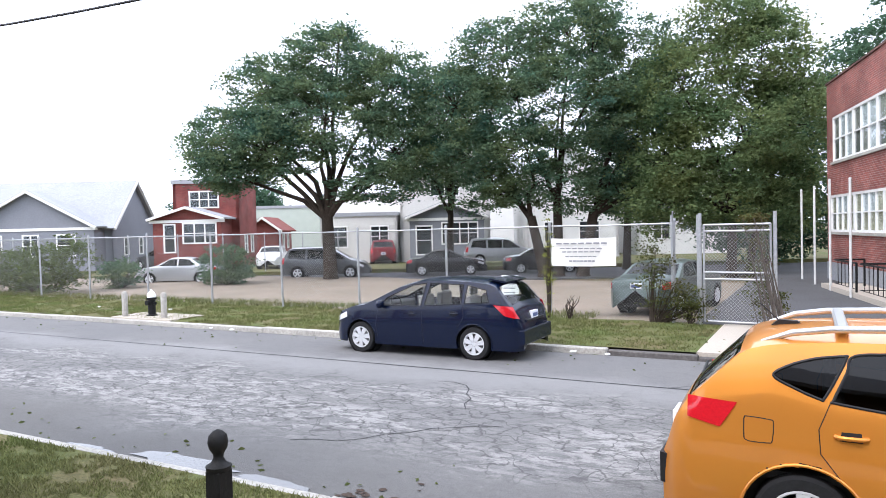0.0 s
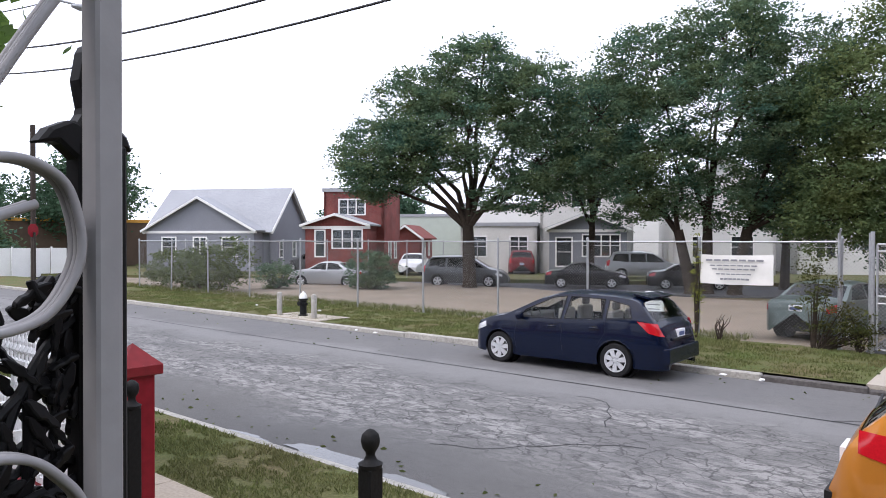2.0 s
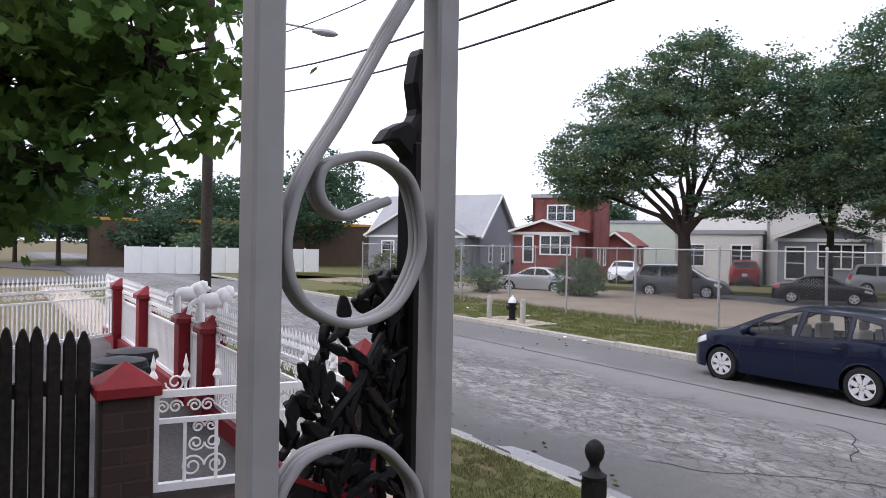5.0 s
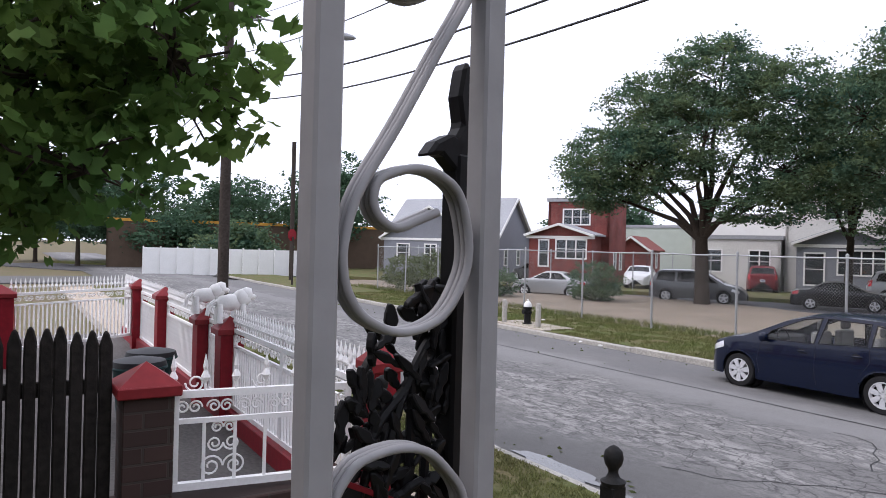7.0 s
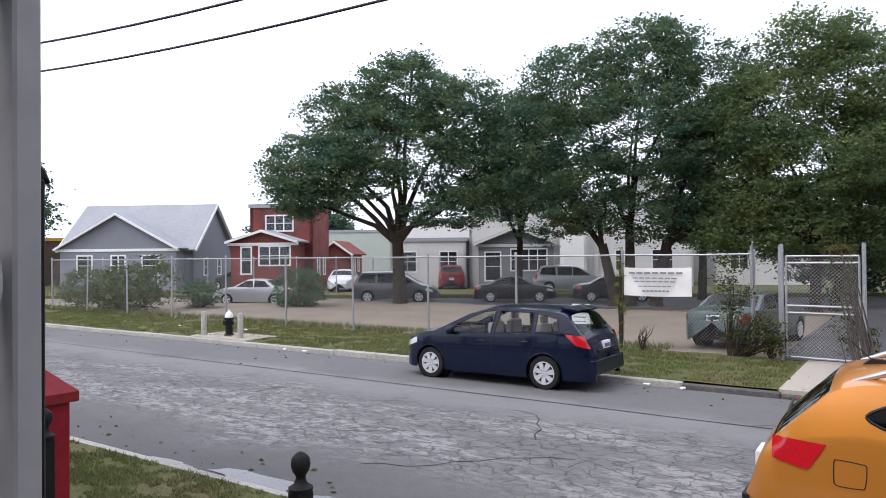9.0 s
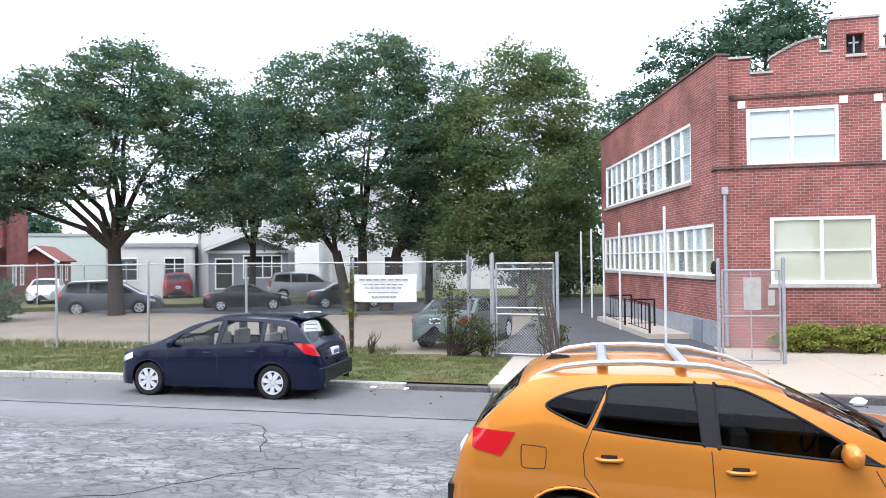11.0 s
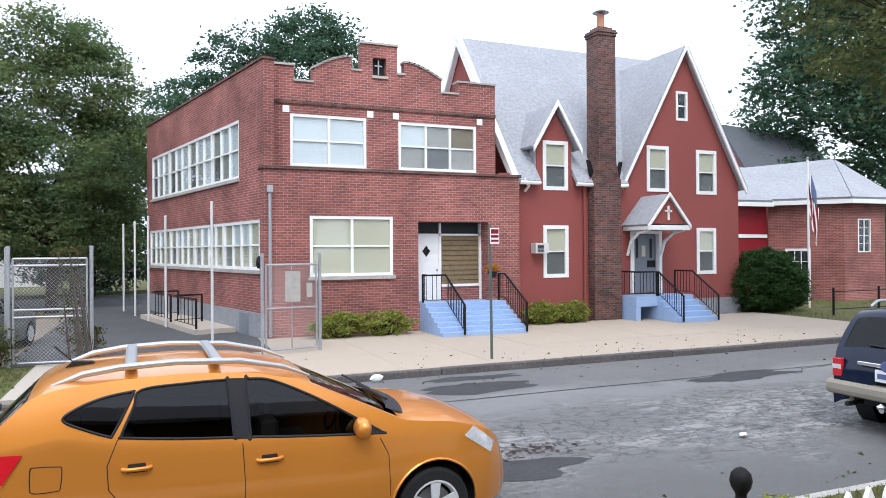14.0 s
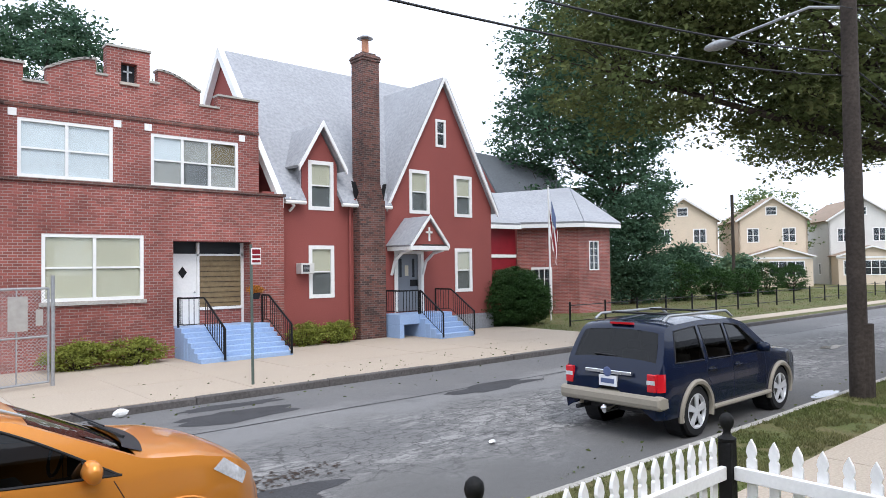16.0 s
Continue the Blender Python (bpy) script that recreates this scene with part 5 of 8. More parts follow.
part("rear_bumper", Geo().prism([(-0.06, 0.55), (-0.02, 0.50), (0.25, 0.50), (0.25, 0.68), (0.02, 0.715), (-0.055, 0.69)], "y", -0.90, 0.90), M["tan_cladding"], e, "tan rear bumper", bevel=0.03)
for s in (1, -1):
    lamp = part("rear_light", Geo().box(-0.012, s * 0.74 - 0.07, 0.76, 0.06, s * 0.74 + 0.07, 1.02), M["red_lens"], e, "red upright tail light", bevel=0.01)
    part("reverse_lens", Geo().box(-0.018, s * 0.74 - 0.065, 0.87, 0.0, s * 0.74 + 0.065, 0.93), M["clear_lens"], lamp)
part("tow_hitch", Geo().tube([(-0.12, 0, 0.42), (0.3, 0, 0.42)], 0.04, 8).lathe([(0.05, 0.44), (0.06, 0.47), (0.01, 0.51)], (-0.12, 0, 0), "z", 10), M["chrome"], e)
part("exhaust", Geo().tube([(-0.06, 0.55, 0.4), (0.4, 0.55, 0.4)], 0.035, 8), M["dark_plastic"], e)
part("chrome_strip", Geo().box(-0.022, -0.42, 0.965, 0.03, 0.42, 1.02), M["chrome"], e, "chrome tailgate strip", bevel=0.008)
part("badge", Geo().lathe([(0.075, -0.026), (0.06, -0.03)], (0, 0, 0.995), "x", 16), M["plate_bar"], e)
part("rear_wiper", Geo().tube([(0.15, -0.05, 1.22), (0.13, 0.35, 1.24)], 0.012, 6), M["dark_plastic"], e)
for s in (1, -1):
    part("step_bar", Geo().box(1.4, s * 0.90 - 0.08, 0.36, 3.4, s * 0.90 + 0.08, 0.42), M["tan_cladding"], e, "tan side step", bevel=0.015)
    part("roof_rail", Geo().tube([(0.55, s * 0.62, 1.74), (0.7, s * 0.62, 1.82), (2.5, s * 0.62, 1.82), (2.7, s * 0.62, 1.72)], 0.022, 8), M["silver_rail"], e, smooth=1)
for x in (1.0, 2.15):
    part("roof_bar", Geo().box(x - 0.04, -0.6, 1.81, x + 0.04, 0.6, 1.84), M["dark_plastic"], e, bevel=0.008)
part("brake_light", Geo().box(0.36, -0.2, 1.69, 0.42, 0.2, 1.72), M["red_lens"], e)

# cars farther off
sedan_top = [(0, 0.6), (0.05, 0.9), (0.3, 1.0), (0.85, 1.04), (1.45, 1.38), (1.9, 1.44), (2.5, 1.42), (3.3, 1.02), (4.0, 0.92), (4.4, 0.8), (4.55, 0.5)]
sedan_belt = [(0, 0.55), (0.1, 0.85), (0.9, 0.97), (2.0, 0.95), (3.3, 0.92), (4.1, 0.84), (4.4, 0.72), (4.55, 0.45)]
plan_s = [(0, 0.62), (0.1, 0.76), (0.5, 0.86), (3.8, 0.86), (4.3, 0.74), (4.55, 0.45)]
van_top = [(0, 0.6), (0.04, 1.0), (0.15, 1.2), (0.45, 1.68), (0.7, 1.74), (2.2, 1.76), (2.9, 1.66), (3.9, 1.08), (4.5, 0.95), (4.8, 0.75), (4.9, 0.5)]
van_belt = [(0, 0.55), (0.1, 1.0), (0.5, 1.12), (3.0, 1.08), (3.9, 1.0), (4.5, 0.86), (4.9, 0.45)]
plan_v = [(0, 0.7), (0.1, 0.86), (0.5, 0.95), (4.0, 0.95), (4.6, 0.8), (4.9, 0.5)]


def far_car(name, label, m, kind, paint):
    if kind == "sedan":
        sh = CarShape(sedan_top, sedan_belt, plan_s, 4.55, 0.2, step=0.06, wheels=(0.9, 3.6), r=0.31)
        w = [[(1.15, 1.0), (1.5, 1.32), (2.05, 1.36), (2.05, 0.98)], [(2.12, 1.36), (2.5, 1.34), (3.1, 1.0), (2.12, 0.98)]]
        sc = [(0.9, 1.4), (2.6, 3.2)]
        tl, hd = [(0.06, 0.72), (0.35, 0.75), (0.38, 0.92), (0.1, 0.88)], [(4.0, 0.66), (4.35, 0.58), (4.36, 0.68), (4.05, 0.78)]
    else:
        sh = CarShape(van_top, van_belt, plan_v, 4.9, 0.24, step=0.06, wheels=(0.95, 3.85), r=0.34)
        w = [[(0.4, 1.15), (0.55, 1.58), (1.4, 1.62), (1.4, 1.12)], [(1.5, 1.62), (2.4, 1.62), (2.4, 1.1), (1.5, 1.12)], [(2.5, 1.62), (2.9, 1.56), (3.6, 1.08), (2.5, 1.1)]]
        sc = [(0.16, 0.44), (3.0, 3.8)]
        tl, hd = [(0.03, 0.85), (0.2, 0.85), (0.25, 1.2), (0.12, 1.18)], [(4.2, 0.7), (4.6, 0.6), (4.6, 0.72), (4.25, 0.84)]
    return car(name, label, m, sh, w, sc, paint, "tint_glass", 5, tail=tl, head=hd, seats=False, detail=False, group="cars on the street behind")


far_car("silver_sedan", "silver sedan parked on the street behind the lot", back_pose(-11.9, 37.6, 0.0, 180), "sedan", "silver_paint")
far_car("grey_van", "dark grey minivan parked behind the tree", back_pose(-9.0, 39.4, 0.0, 0), "van", "grey_paint")
far_car("black_wagon", "black wagon parked on the street behind", back_pose(-2.1, 39.6, 0.0, 0), "sedan", "black_paint")
far_car("silver_wagon", "silver wagon in a driveway across the street", back_pose(1.4, 46.0, 0.2, 0), "van", "silver_paint")
far_car("black_sedan", "black sedan parked behind the second tree", back_pose(3.4, 39.6, 0.0, 0), "sedan", "black_paint")
far_car("maroon_suv", "maroon wagon parked in a drive between houses", back_pose(-4.2, 49.0, 0.2, 96), "van", "maroon_paint")
far_car("white_sedan", "pale car before the red garage", back_pose(-11.9, 50.0, 0.3, -84), "sedan", "white_car_paint")
far_car("dark_sedan", "dark car beside the grey house", back_pose(-18.6, 50.0, 0.2, 150), "sedan", "grey_paint")
far_car("green_sedan", "dull green sedan parked nose in behind the fence", pose(-5.0, 18.9, 0.14, 0, 0, 78), "sedan", "green_paint") if "green_paint" in M or car_paint("green_paint", (0.10, 0.13, 0.12), 0.4) else None

# ---- trees and shrubs ----


def leaf_mat(name, c, c2, glow=0.35):
    m = mat(name, c, 0.65, var=0.3, fine=3.0, coarse=0.6, bump=0, second=c2, random_by="island", spec=0.12)
    nt, n = m.node_tree, m.node_tree.nodes
    b = n["Principled BSDF"]
    tr, mx = n.new("ShaderNodeBsdfTranslucent"), n.new("ShaderNodeMixShader")
    mx.inputs[0].default_value = glow
    nt.links.new(b.inputs["Base Color"].links[0].from_socket, tr.inputs["Color"])
    nt.links.new(b.outputs[0], mx.inputs[1])
    nt.links.new(tr.outputs[0], mx.inputs[2])
    nt.links.new(mx.outputs[0], n["Material Output"].inputs["Surface"])
    M[name] = m


leaf_mat("leaf_green", (0.065, 0.14, 0.10), (0.19, 0.215, 0.075), 0.45)
leaf_mat("leaf_olive", (0.10, 0.17, 0.08), (0.22, 0.235, 0.08), 0.5)
leaf_mat("leaf_dark", (0.055, 0.11, 0.07), (0.075, 0.13, 0.065))
leaf_mat("leaf_gold", (0.085, 0.115, 0.042), (0.14, 0.14, 0.05), 0.4)
leaf_mat("leaf_maple", (0.07, 0.15, 0.04), (0.16, 0.22, 0.05), 0.5)
leaf_mat("leaf_hedge", (0.03, 0.07, 0.02), (0.045, 0.085, 0.025), 0.2)
leaf_mat("leaf_shrub", (0.27, 0.29, 0.06), (0.15, 0.19, 0.045), 0.35)
leaf_mat("leaf_vine", (0.07, 0.10, 0.03), (0.12, 0.07, 0.03), 0.3)
leaf_mat("grass_blade", (0.12, 0.155, 0.048), (0.23, 0.19, 0.10), 0.3)


def leaf_mesh(name, centres, size, material, seed, flat=0.5, shape="leaf"):
    """Small bent leaves at the given centres, joined into one mesh."""
    rng = np.random.default_rng(seed)
    n = len(centres)
    d = rng.normal(size=(n, 3)) * (1, 1, flat)
    d /= np.linalg.norm(d, axis=1)[:, None]
    e = np.cross(d, rng.normal(size=(n, 3)))
    e /= np.linalg.norm(e, axis=1)[:, None]
    s = size * rng.uniform(0.6, 1.35, n)[:, None]
    if shape == "maple":
        f = np.cross(d, e)
        pts = [(-0.5, 0, 0), (-0.2, 0.55, 0.05), (0.0, 0.28, 0), (0.35, 0.5, -0.05), (0.6, 0, 0), (0.35, -0.5, -0.05), (0.0, -0.28, 0), (-0.2, -0.55, 0.05)]
    else:
        f = np.cross(d, e)
        pts = [(-0.5, 0, 0), (0.0, 0.27, 0.08), (0.55, 0, -0.06), (0.0, -0.27, 0.08)]
    k = len(pts)
    v = np.stack([centres + s * (d * a + e * b + f * c) for a, b, c in pts], axis=1).reshape(-1, 3)
    me = bpy.data.meshes.new(name)
    me.vertices.add(n * k)
    me.vertices.foreach_set("co", v.astype(np.float32).ravel())
    me.loops.add(n * k)
    me.loops.foreach_set("vertex_index", np.arange(n * k, dtype=np.int32))
    me.polygons.add(n)
    me.polygons.foreach_set("loop_start", np.arange(0, n * k, k, dtype=np.int32))
    me.polygons.foreach_set("loop_total", np.full(n, k, dtype=np.int32))
    me.update(calc_edges=True)
    me.materials.append(M[material])
    return me


def lobe_points(lobes, clumps, per, spread, seed, shell=0.45):
    """Leaf places in clumps, scattered through the lobes with more of them near their skins."""
    rng = np.random.default_rng(seed)
    vol = np.array([l[3] * l[4] * l[5] for l in lobes]) ** 0.75
    pick = rng.choice(len(lobes), clumps, p=vol / vol.sum())
    u = rng.normal(size=(clumps, 3))
    u /= np.linalg.norm(u, axis=1)[:, None]
    r = shell + (1.04 - shell) * rng.random(clumps) ** 0.6
    L = np.array(lobes)[pick]
    c = L[:, :3] + u * r[:, None] * L[:, 3:]
    pts = np.repeat(c, per, axis=0) + rng.normal(size=(clumps * per, 3)) * np.array([1, 1, 0.42]) * spread * rng.uniform(0.6, 1.2, clumps).repeat(per)[:, None]
    return c, pts


def tree(name, label, x, y, z0, stems, lobes, clumps, per, leaf, size, seed, spread=0.38, turn=0.0, twigs=110, shape="leaf", shell=0.45, r0=0.28):
    """stems: rows of (foot dx, dy, fork dx, dy, fork height, radius); lobes relative to the foot, turned with the plot."""
    rng = random.Random(seed)
    t = thing(name, label, "tree", m=pose(x, y, z0, 0, 0, turn))
    centres, pts = lobe_points(lobes, clumps, per, spread, seed, shell)
    fork = []
    for fx, fy, kx, ky, kz, r in stems:
        path = [(fx, fy, -0.2), (fx, fy, 0.15), (fx + (kx - fx) * 0.4, fy + (ky - fy) * 0.4, kz * 0.45), (kx, ky, kz)]
        part("trunk", Geo().tube(path, [r * 1.5, r * 1.15, r, r * 0.85], 10), M["bark"], t, smooth=1)
        fork.append((Vector((kx, ky, kz)), r * 0.8))
    limbs = []
    for i, l in enumerate(lobes):
        f, r = min(fork, key=lambda q: (q[0] - Vector(l[:3])).length)
        end = Vector(l[:3])
        mid = f.lerp(end, 0.5) + Vector((rng.uniform(-0.4, 0.4), rng.uniform(-0.4, 0.4), rng.uniform(-0.2, 0.5)))
        mid2 = f.lerp(end, 0.25) + Vector((rng.uniform(-0.2, 0.2), rng.uniform(-0.2, 0.2), 0.25))
        part("limb", Geo().tube([f - Vector((0, 0, 0.2)), mid2, mid, end], [r * 0.62, r * 0.5, r * 0.36, r * 0.15], 7), M["bark"], t, smooth=1)
        limbs += [(mid, r * 0.3), (end, r * 0.15), (mid2.lerp(mid, 0.5), r * 0.36), (mid.lerp(end, 0.5), r * 0.22)]
    g = Geo()
    step = max(1, len(centres) // twigs)
    for c in centres[::step]:
        c = Vector(c)
        p, r = min(limbs, key=lambda q: (q[0] - c).length)
        m1 = p.lerp(c, 0.5) + Vector((rng.uniform(-0.25, 0.25), rng.uniform(-0.25, 0.25), rng.uniform(-0.1, 0.3)))
        g.tube([p, m1, c], [max(0.02, r * 0.55), max(0.015, r * 0.35), 0.008], 5)
    tagged(part("branchwork", g, M["bark"], t, smooth=1), kind="stuff")
    tagged(part("crown", leaf_mesh("crown", pts, size, leaf, seed, shape=shape), None, t), kind="stuff")
    return t


def back_tree(name, label, a, d, **k):
    x, y = back(a, d)
    return tree(name, label, x, y, 0.12, turn=28.7, **k)


back_tree("lot_tree", "spreading broadleaf tree with small yellowing green leaves", -5.9, 36.5, stems=[(0, 0, -0.1, 0, 3.3, 0.33)],
          lobes=[(-4.7, 0, 6.9, 2.6, 3.2, 2.2), (-5.2, 0, 5.6, 1.9, 2.2, 1.1), (-2.9, 0.5, 9.5, 2.5, 3.2, 2.2), (0.4, 0, 11.0, 2.5, 3.0, 2.1), (3.2, 0, 9.8, 2.6, 3.0, 2.3), (0.2, -1.5, 8.0, 3.6, 2.6, 2.0), (3.6, -0.5, 6.4, 2.3, 2.4, 1.6), (-2.8, -1.5, 6.6, 2.6, 2.2, 1.6), (2.6, -1, 4.9, 2.6, 2.0, 1.1), (0.8, 0, 12.6, 1.0, 1.3, 0.9)],
          clumps=1100, per=78, leaf="leaf_green", size=0.165, seed=11, twigs=330, spread=0.34)
back_tree("lot_tree", "broad many-stemmed tree with dense green leaves", 5.8, 35.5, stems=[(-0.7, 0, -1.3, 0, 3.0, 0.27), (0.1, 0.3, 0.1, 0.3, 3.6, 0.26), (1.3, 0, 1.9, 0, 3.2, 0.29)],
          lobes=[(-5.0, 0, 8.6, 2.6, 2.8, 2.4), (-4.2, 0, 6.0, 2.6, 2.4, 1.7), (-2.4, 0, 10.9, 2.7, 3.0, 2.2), (0.9, 0, 12.0, 3.0, 3.2, 2.0), (4.0, 0, 10.4, 2.9, 3.0, 2.4), (0, -1.5, 8.4, 3.8, 2.8, 2.4), (4.4, 0, 7.2, 2.7, 2.8, 2.2), (5.4, -0.5, 5.2, 2.0, 2.0, 1.2), (-1.6, -1.4, 6.2, 2.2, 2.0, 1.3), (0, -0.5, 4.4, 3.4, 2.0, 1.3), (-3.6, 0, 4.4, 2.2, 2.0, 1.3), (3.4, 0, 4.2, 2.2, 1.8, 1.4), (5.6, 0, 3.9, 1.6, 1.6, 1.2), (2.2, 0, 13.2, 1.4, 1.4, 0.9)],
          clumps=1400, per=78, leaf="leaf_green", size=0.165, seed=23, twigs=330, spread=0.34)
back_tree("lot_tree", "slender green tree between the two broad ones", 0.4, 41.5, stems=[(0, 0, 0.1, 0, 3.4, 0.2)],
          lobes=[(0, 0, 8.8, 2.4, 2.2, 2.2), (-1.4, 0, 6.2, 2.0, 1.8, 1.5), (0.8, 0, 10.8, 1.9, 1.6, 1.5), (1.6, 0, 7.0, 1.8, 1.6, 1.8)],
          clumps=480, per=55, leaf="leaf_green", size=0.17, seed=29, twigs=80)
back_tree("lot_tree", "green tree that fills the gap towards the yard", 10.5, 40.0, stems=[(0, 0, 0.1, 0, 3.4, 0.22)],
          lobes=[(0, 0, 8.6, 2.4, 2.4, 2.2), (-1.0, 0, 6.0, 2.0, 2.0, 1.6), (0.5, 0, 4.0, 2.0, 1.8, 1.3), (1.2, 0, 10.4, 1.8, 1.8, 1.5)],
          clumps=360, per=55, leaf="leaf_green", size=0.17, seed=31, twigs=80)
back_tree("yard_tree", "leafy green tree beside the school yard", 13.6, 33.0, stems=[(0, 0, 0.1, 0, 3.0, 0.22), (1.0, 0.4, 1.6, 0.4, 3.2, 0.17)],
          lobes=[(-2.2, 0, 8.6, 2.5, 2.6, 2.4), (1.4, 0, 9.9, 2.3, 2.5, 2.5), (3.0, 0, 7.0, 2.0, 2.3, 2.3), (0, -1, 6.4, 2.9, 2.4, 2.0), (-0.2, 0, 11.8, 1.9, 2.0, 1.5), (-2.8, 0, 5.2, 2.0, 2.0, 1.5), (2.6, 0, 4.6, 1.7, 1.8, 1.2), (0, -0.5, 3.4, 3.0, 2.0, 1.4), (-3.0, 0, 3.4, 2.0, 1.8, 1.3), (2.6, 0, 3.0, 1.6, 1.6, 1.3), (3.4, 0, 9.0, 1.6, 1.8, 1.8), (1.6, 0, 12.0, 1.2, 1.2, 1.3)],
          clumps=1400, per=60, leaf="leaf_olive", size=0.165, seed=37, twigs=160)
tree("garden_tree", "dense tree behind the school roof", 10.0, 50.0, 0, stems=[(0, 0, 0, 0, 5.5, 0.4)], lobes=[(0, 0, 15, 4.6, 4.6, 4.2), (-3.2, 0, 11.5, 3, 3, 3), (3.2, 0, 13, 3.2, 3.2, 3.2), (0, 0, 18, 3.0, 3.0, 2.2), (-6.5, 0, 12, 3.2, 3, 3), (-4.5, 0, 15.5, 2.8, 2.8, 2.4), (5.5, 0, 11.5, 3, 3, 3)], clumps=620, per=55, leaf="leaf_dark", size=0.30, seed=5, spread=0.55)
tree("garden_tree", "dark pointed tree beyond the school wall", 1.6, 56.0, 0, stems=[(0, 0, 0, 0, 5, 0.3)], lobes=[(0, 0, 9, 3.6, 3.6, 3.5), (0.3, 0, 13, 2.8, 2.8, 2.6), (1.6, 0, 11, 3, 3, 3)], clumps=260, per=50, leaf="leaf_dark", size=0.30, seed=6, spread=0.55)
tree("church_tree", "tall dark tree behind the church annex", 44.5, 31.5, 0, stems=[(0.6, 0, 0.2, 0, 7.5, 0.38)], lobes=[(-3.7, 0, 14.5, 5.5, 5.5, 4.5), (-7.7, 0, 12, 4, 4, 3.5), (0.8, 0, 12.5, 4, 4, 3.5), (-3.7, 0, 20, 4, 4, 3.2), (-7.7, 0, 17, 3.2, 3.2, 2.6), (-1.7, -2, 8.5, 4, 3, 2.4), (1.5, -1, 6.5, 2.8, 2.6, 1.9), (-1.0, -1, 4.8, 2.4, 2.4, 1.4), (-8.7, 0, 8, 2.6, 2.6, 2)], clumps=900, per=50, leaf="leaf_dark", size=0.30, seed=8, spread=0.55, twigs=200)
tree("church_tree", "lower dark tree beside the lawn", 47.5, 28.0, 0, stems=[(0, 0, 0, 0, 2, 0.2)], lobes=[(0, 0, 2.2, 1.6, 1.6, 1.4), (0.6, 0, 3.0, 1.1, 1.1, 1.0)], clumps=220, per=50, leaf="leaf_dark", size=0.26, seed=9, spread=0.5)
tree("church_tree", "dark bushy tree between the annex and the lawn", 39.5, 26.8, 0, stems=[(0, 0, 0.1, 0, 1.6, 0.16)], lobes=[(0, 0, 3.4, 2.0, 2.0, 2.2), (0.6, 0, 5.8, 1.8, 1.8, 1.8), (-0.6, 0, 1.7, 1.8, 1.6, 1.3), (2.2, 0, 2.0, 1.6, 1.4, 1.5), (1.4, 0, 1.1, 1.8, 1.2, 0.9)], clumps=420, per=50, leaf="leaf_dark", size=0.22, seed=19, spread=0.45, twigs=60)
tree("yard_tree", "dark leafy tree at the far end of the school yard", -3.6, 45.0, 0, stems=[(0, 0, 0.1, 0, 2.2, 0.2)], lobes=[(0, 0, 5.0, 3.0, 2.4, 2.6), (-2.2, 0, 3.0, 2.2, 2.0, 2.0), (1.8, 0, 3.2, 2.0, 2.0, 2.2), (0.6, 0, 7.6, 2.2, 2.0, 1.8), (0, 0, 1.8, 3.2, 1.6, 1.3)], clumps=480, per=50, leaf="leaf_dark", size=0.22, seed=41, spread=0.45, twigs=70)
tree("street_tree", "large street tree with yellowing leaves over the road", 25.5, 4.7, 0, stems=[(0, 0, -0.3, 0.2, 4.5, 0.4)], lobes=[(-5.6, 3.4, 8.6, 3.4, 3.4, 2.4), (-8.0, 3.8, 10.8, 2.6, 3.0, 2.2), (-3.0, 2.6, 7.2, 3.0, 3.2, 1.9), (-4.5, 0.0, 11.5, 4, 4, 2.5), (0.5, 2.5, 9.5, 3.6, 3.6, 2.6), (-4.6, 6.0, 7.8, 2.4, 2.4, 1.5), (1.5, 6, 7.2, 2.6, 2.6, 1.4), (-9.0, 7.0, 8.0, 2.4, 2.4, 2.2), (-7.2, 6.4, 10.0, 2.8, 2.8, 2.2), (-9.4, 7.0, 10.8, 2.0, 2.2, 2.0)], clumps=1400, per=55, leaf="leaf_gold", size=0.17, seed=14, spread=0.4, twigs=240)
tree("maple", "maple with large dark green leaves hanging over the red fence", -11.6, -1.2, 0, stems=[(0, 0, 0.4, 0.3, 2.6, 0.22)], lobes=[(2.9, 2.0, 4.9, 1.6, 1.5, 1.3), (2.2, 1.2, 3.6, 1.6, 1.3, 1.0), (3.6, 2.9, 4.3, 1.15, 1.05, 0.9), (3.0, 2.2, 6.2, 1.7, 1.6, 1.1), (0.5, 0.5, 5.0, 2.0, 2.0, 1.6), (2.4, 1.6, 2.9, 1.1, 0.8, 0.5), (3.2, 2.2, 3.2, 1.0, 0.9, 0.6), (2.6, 1.8, 4.2, 1.5, 1.3, 1.0)], clumps=680, per=10, leaf="leaf_maple", size=0.16, seed=21, spread=0.22, twigs=200, shape="maple", shell=0.25)
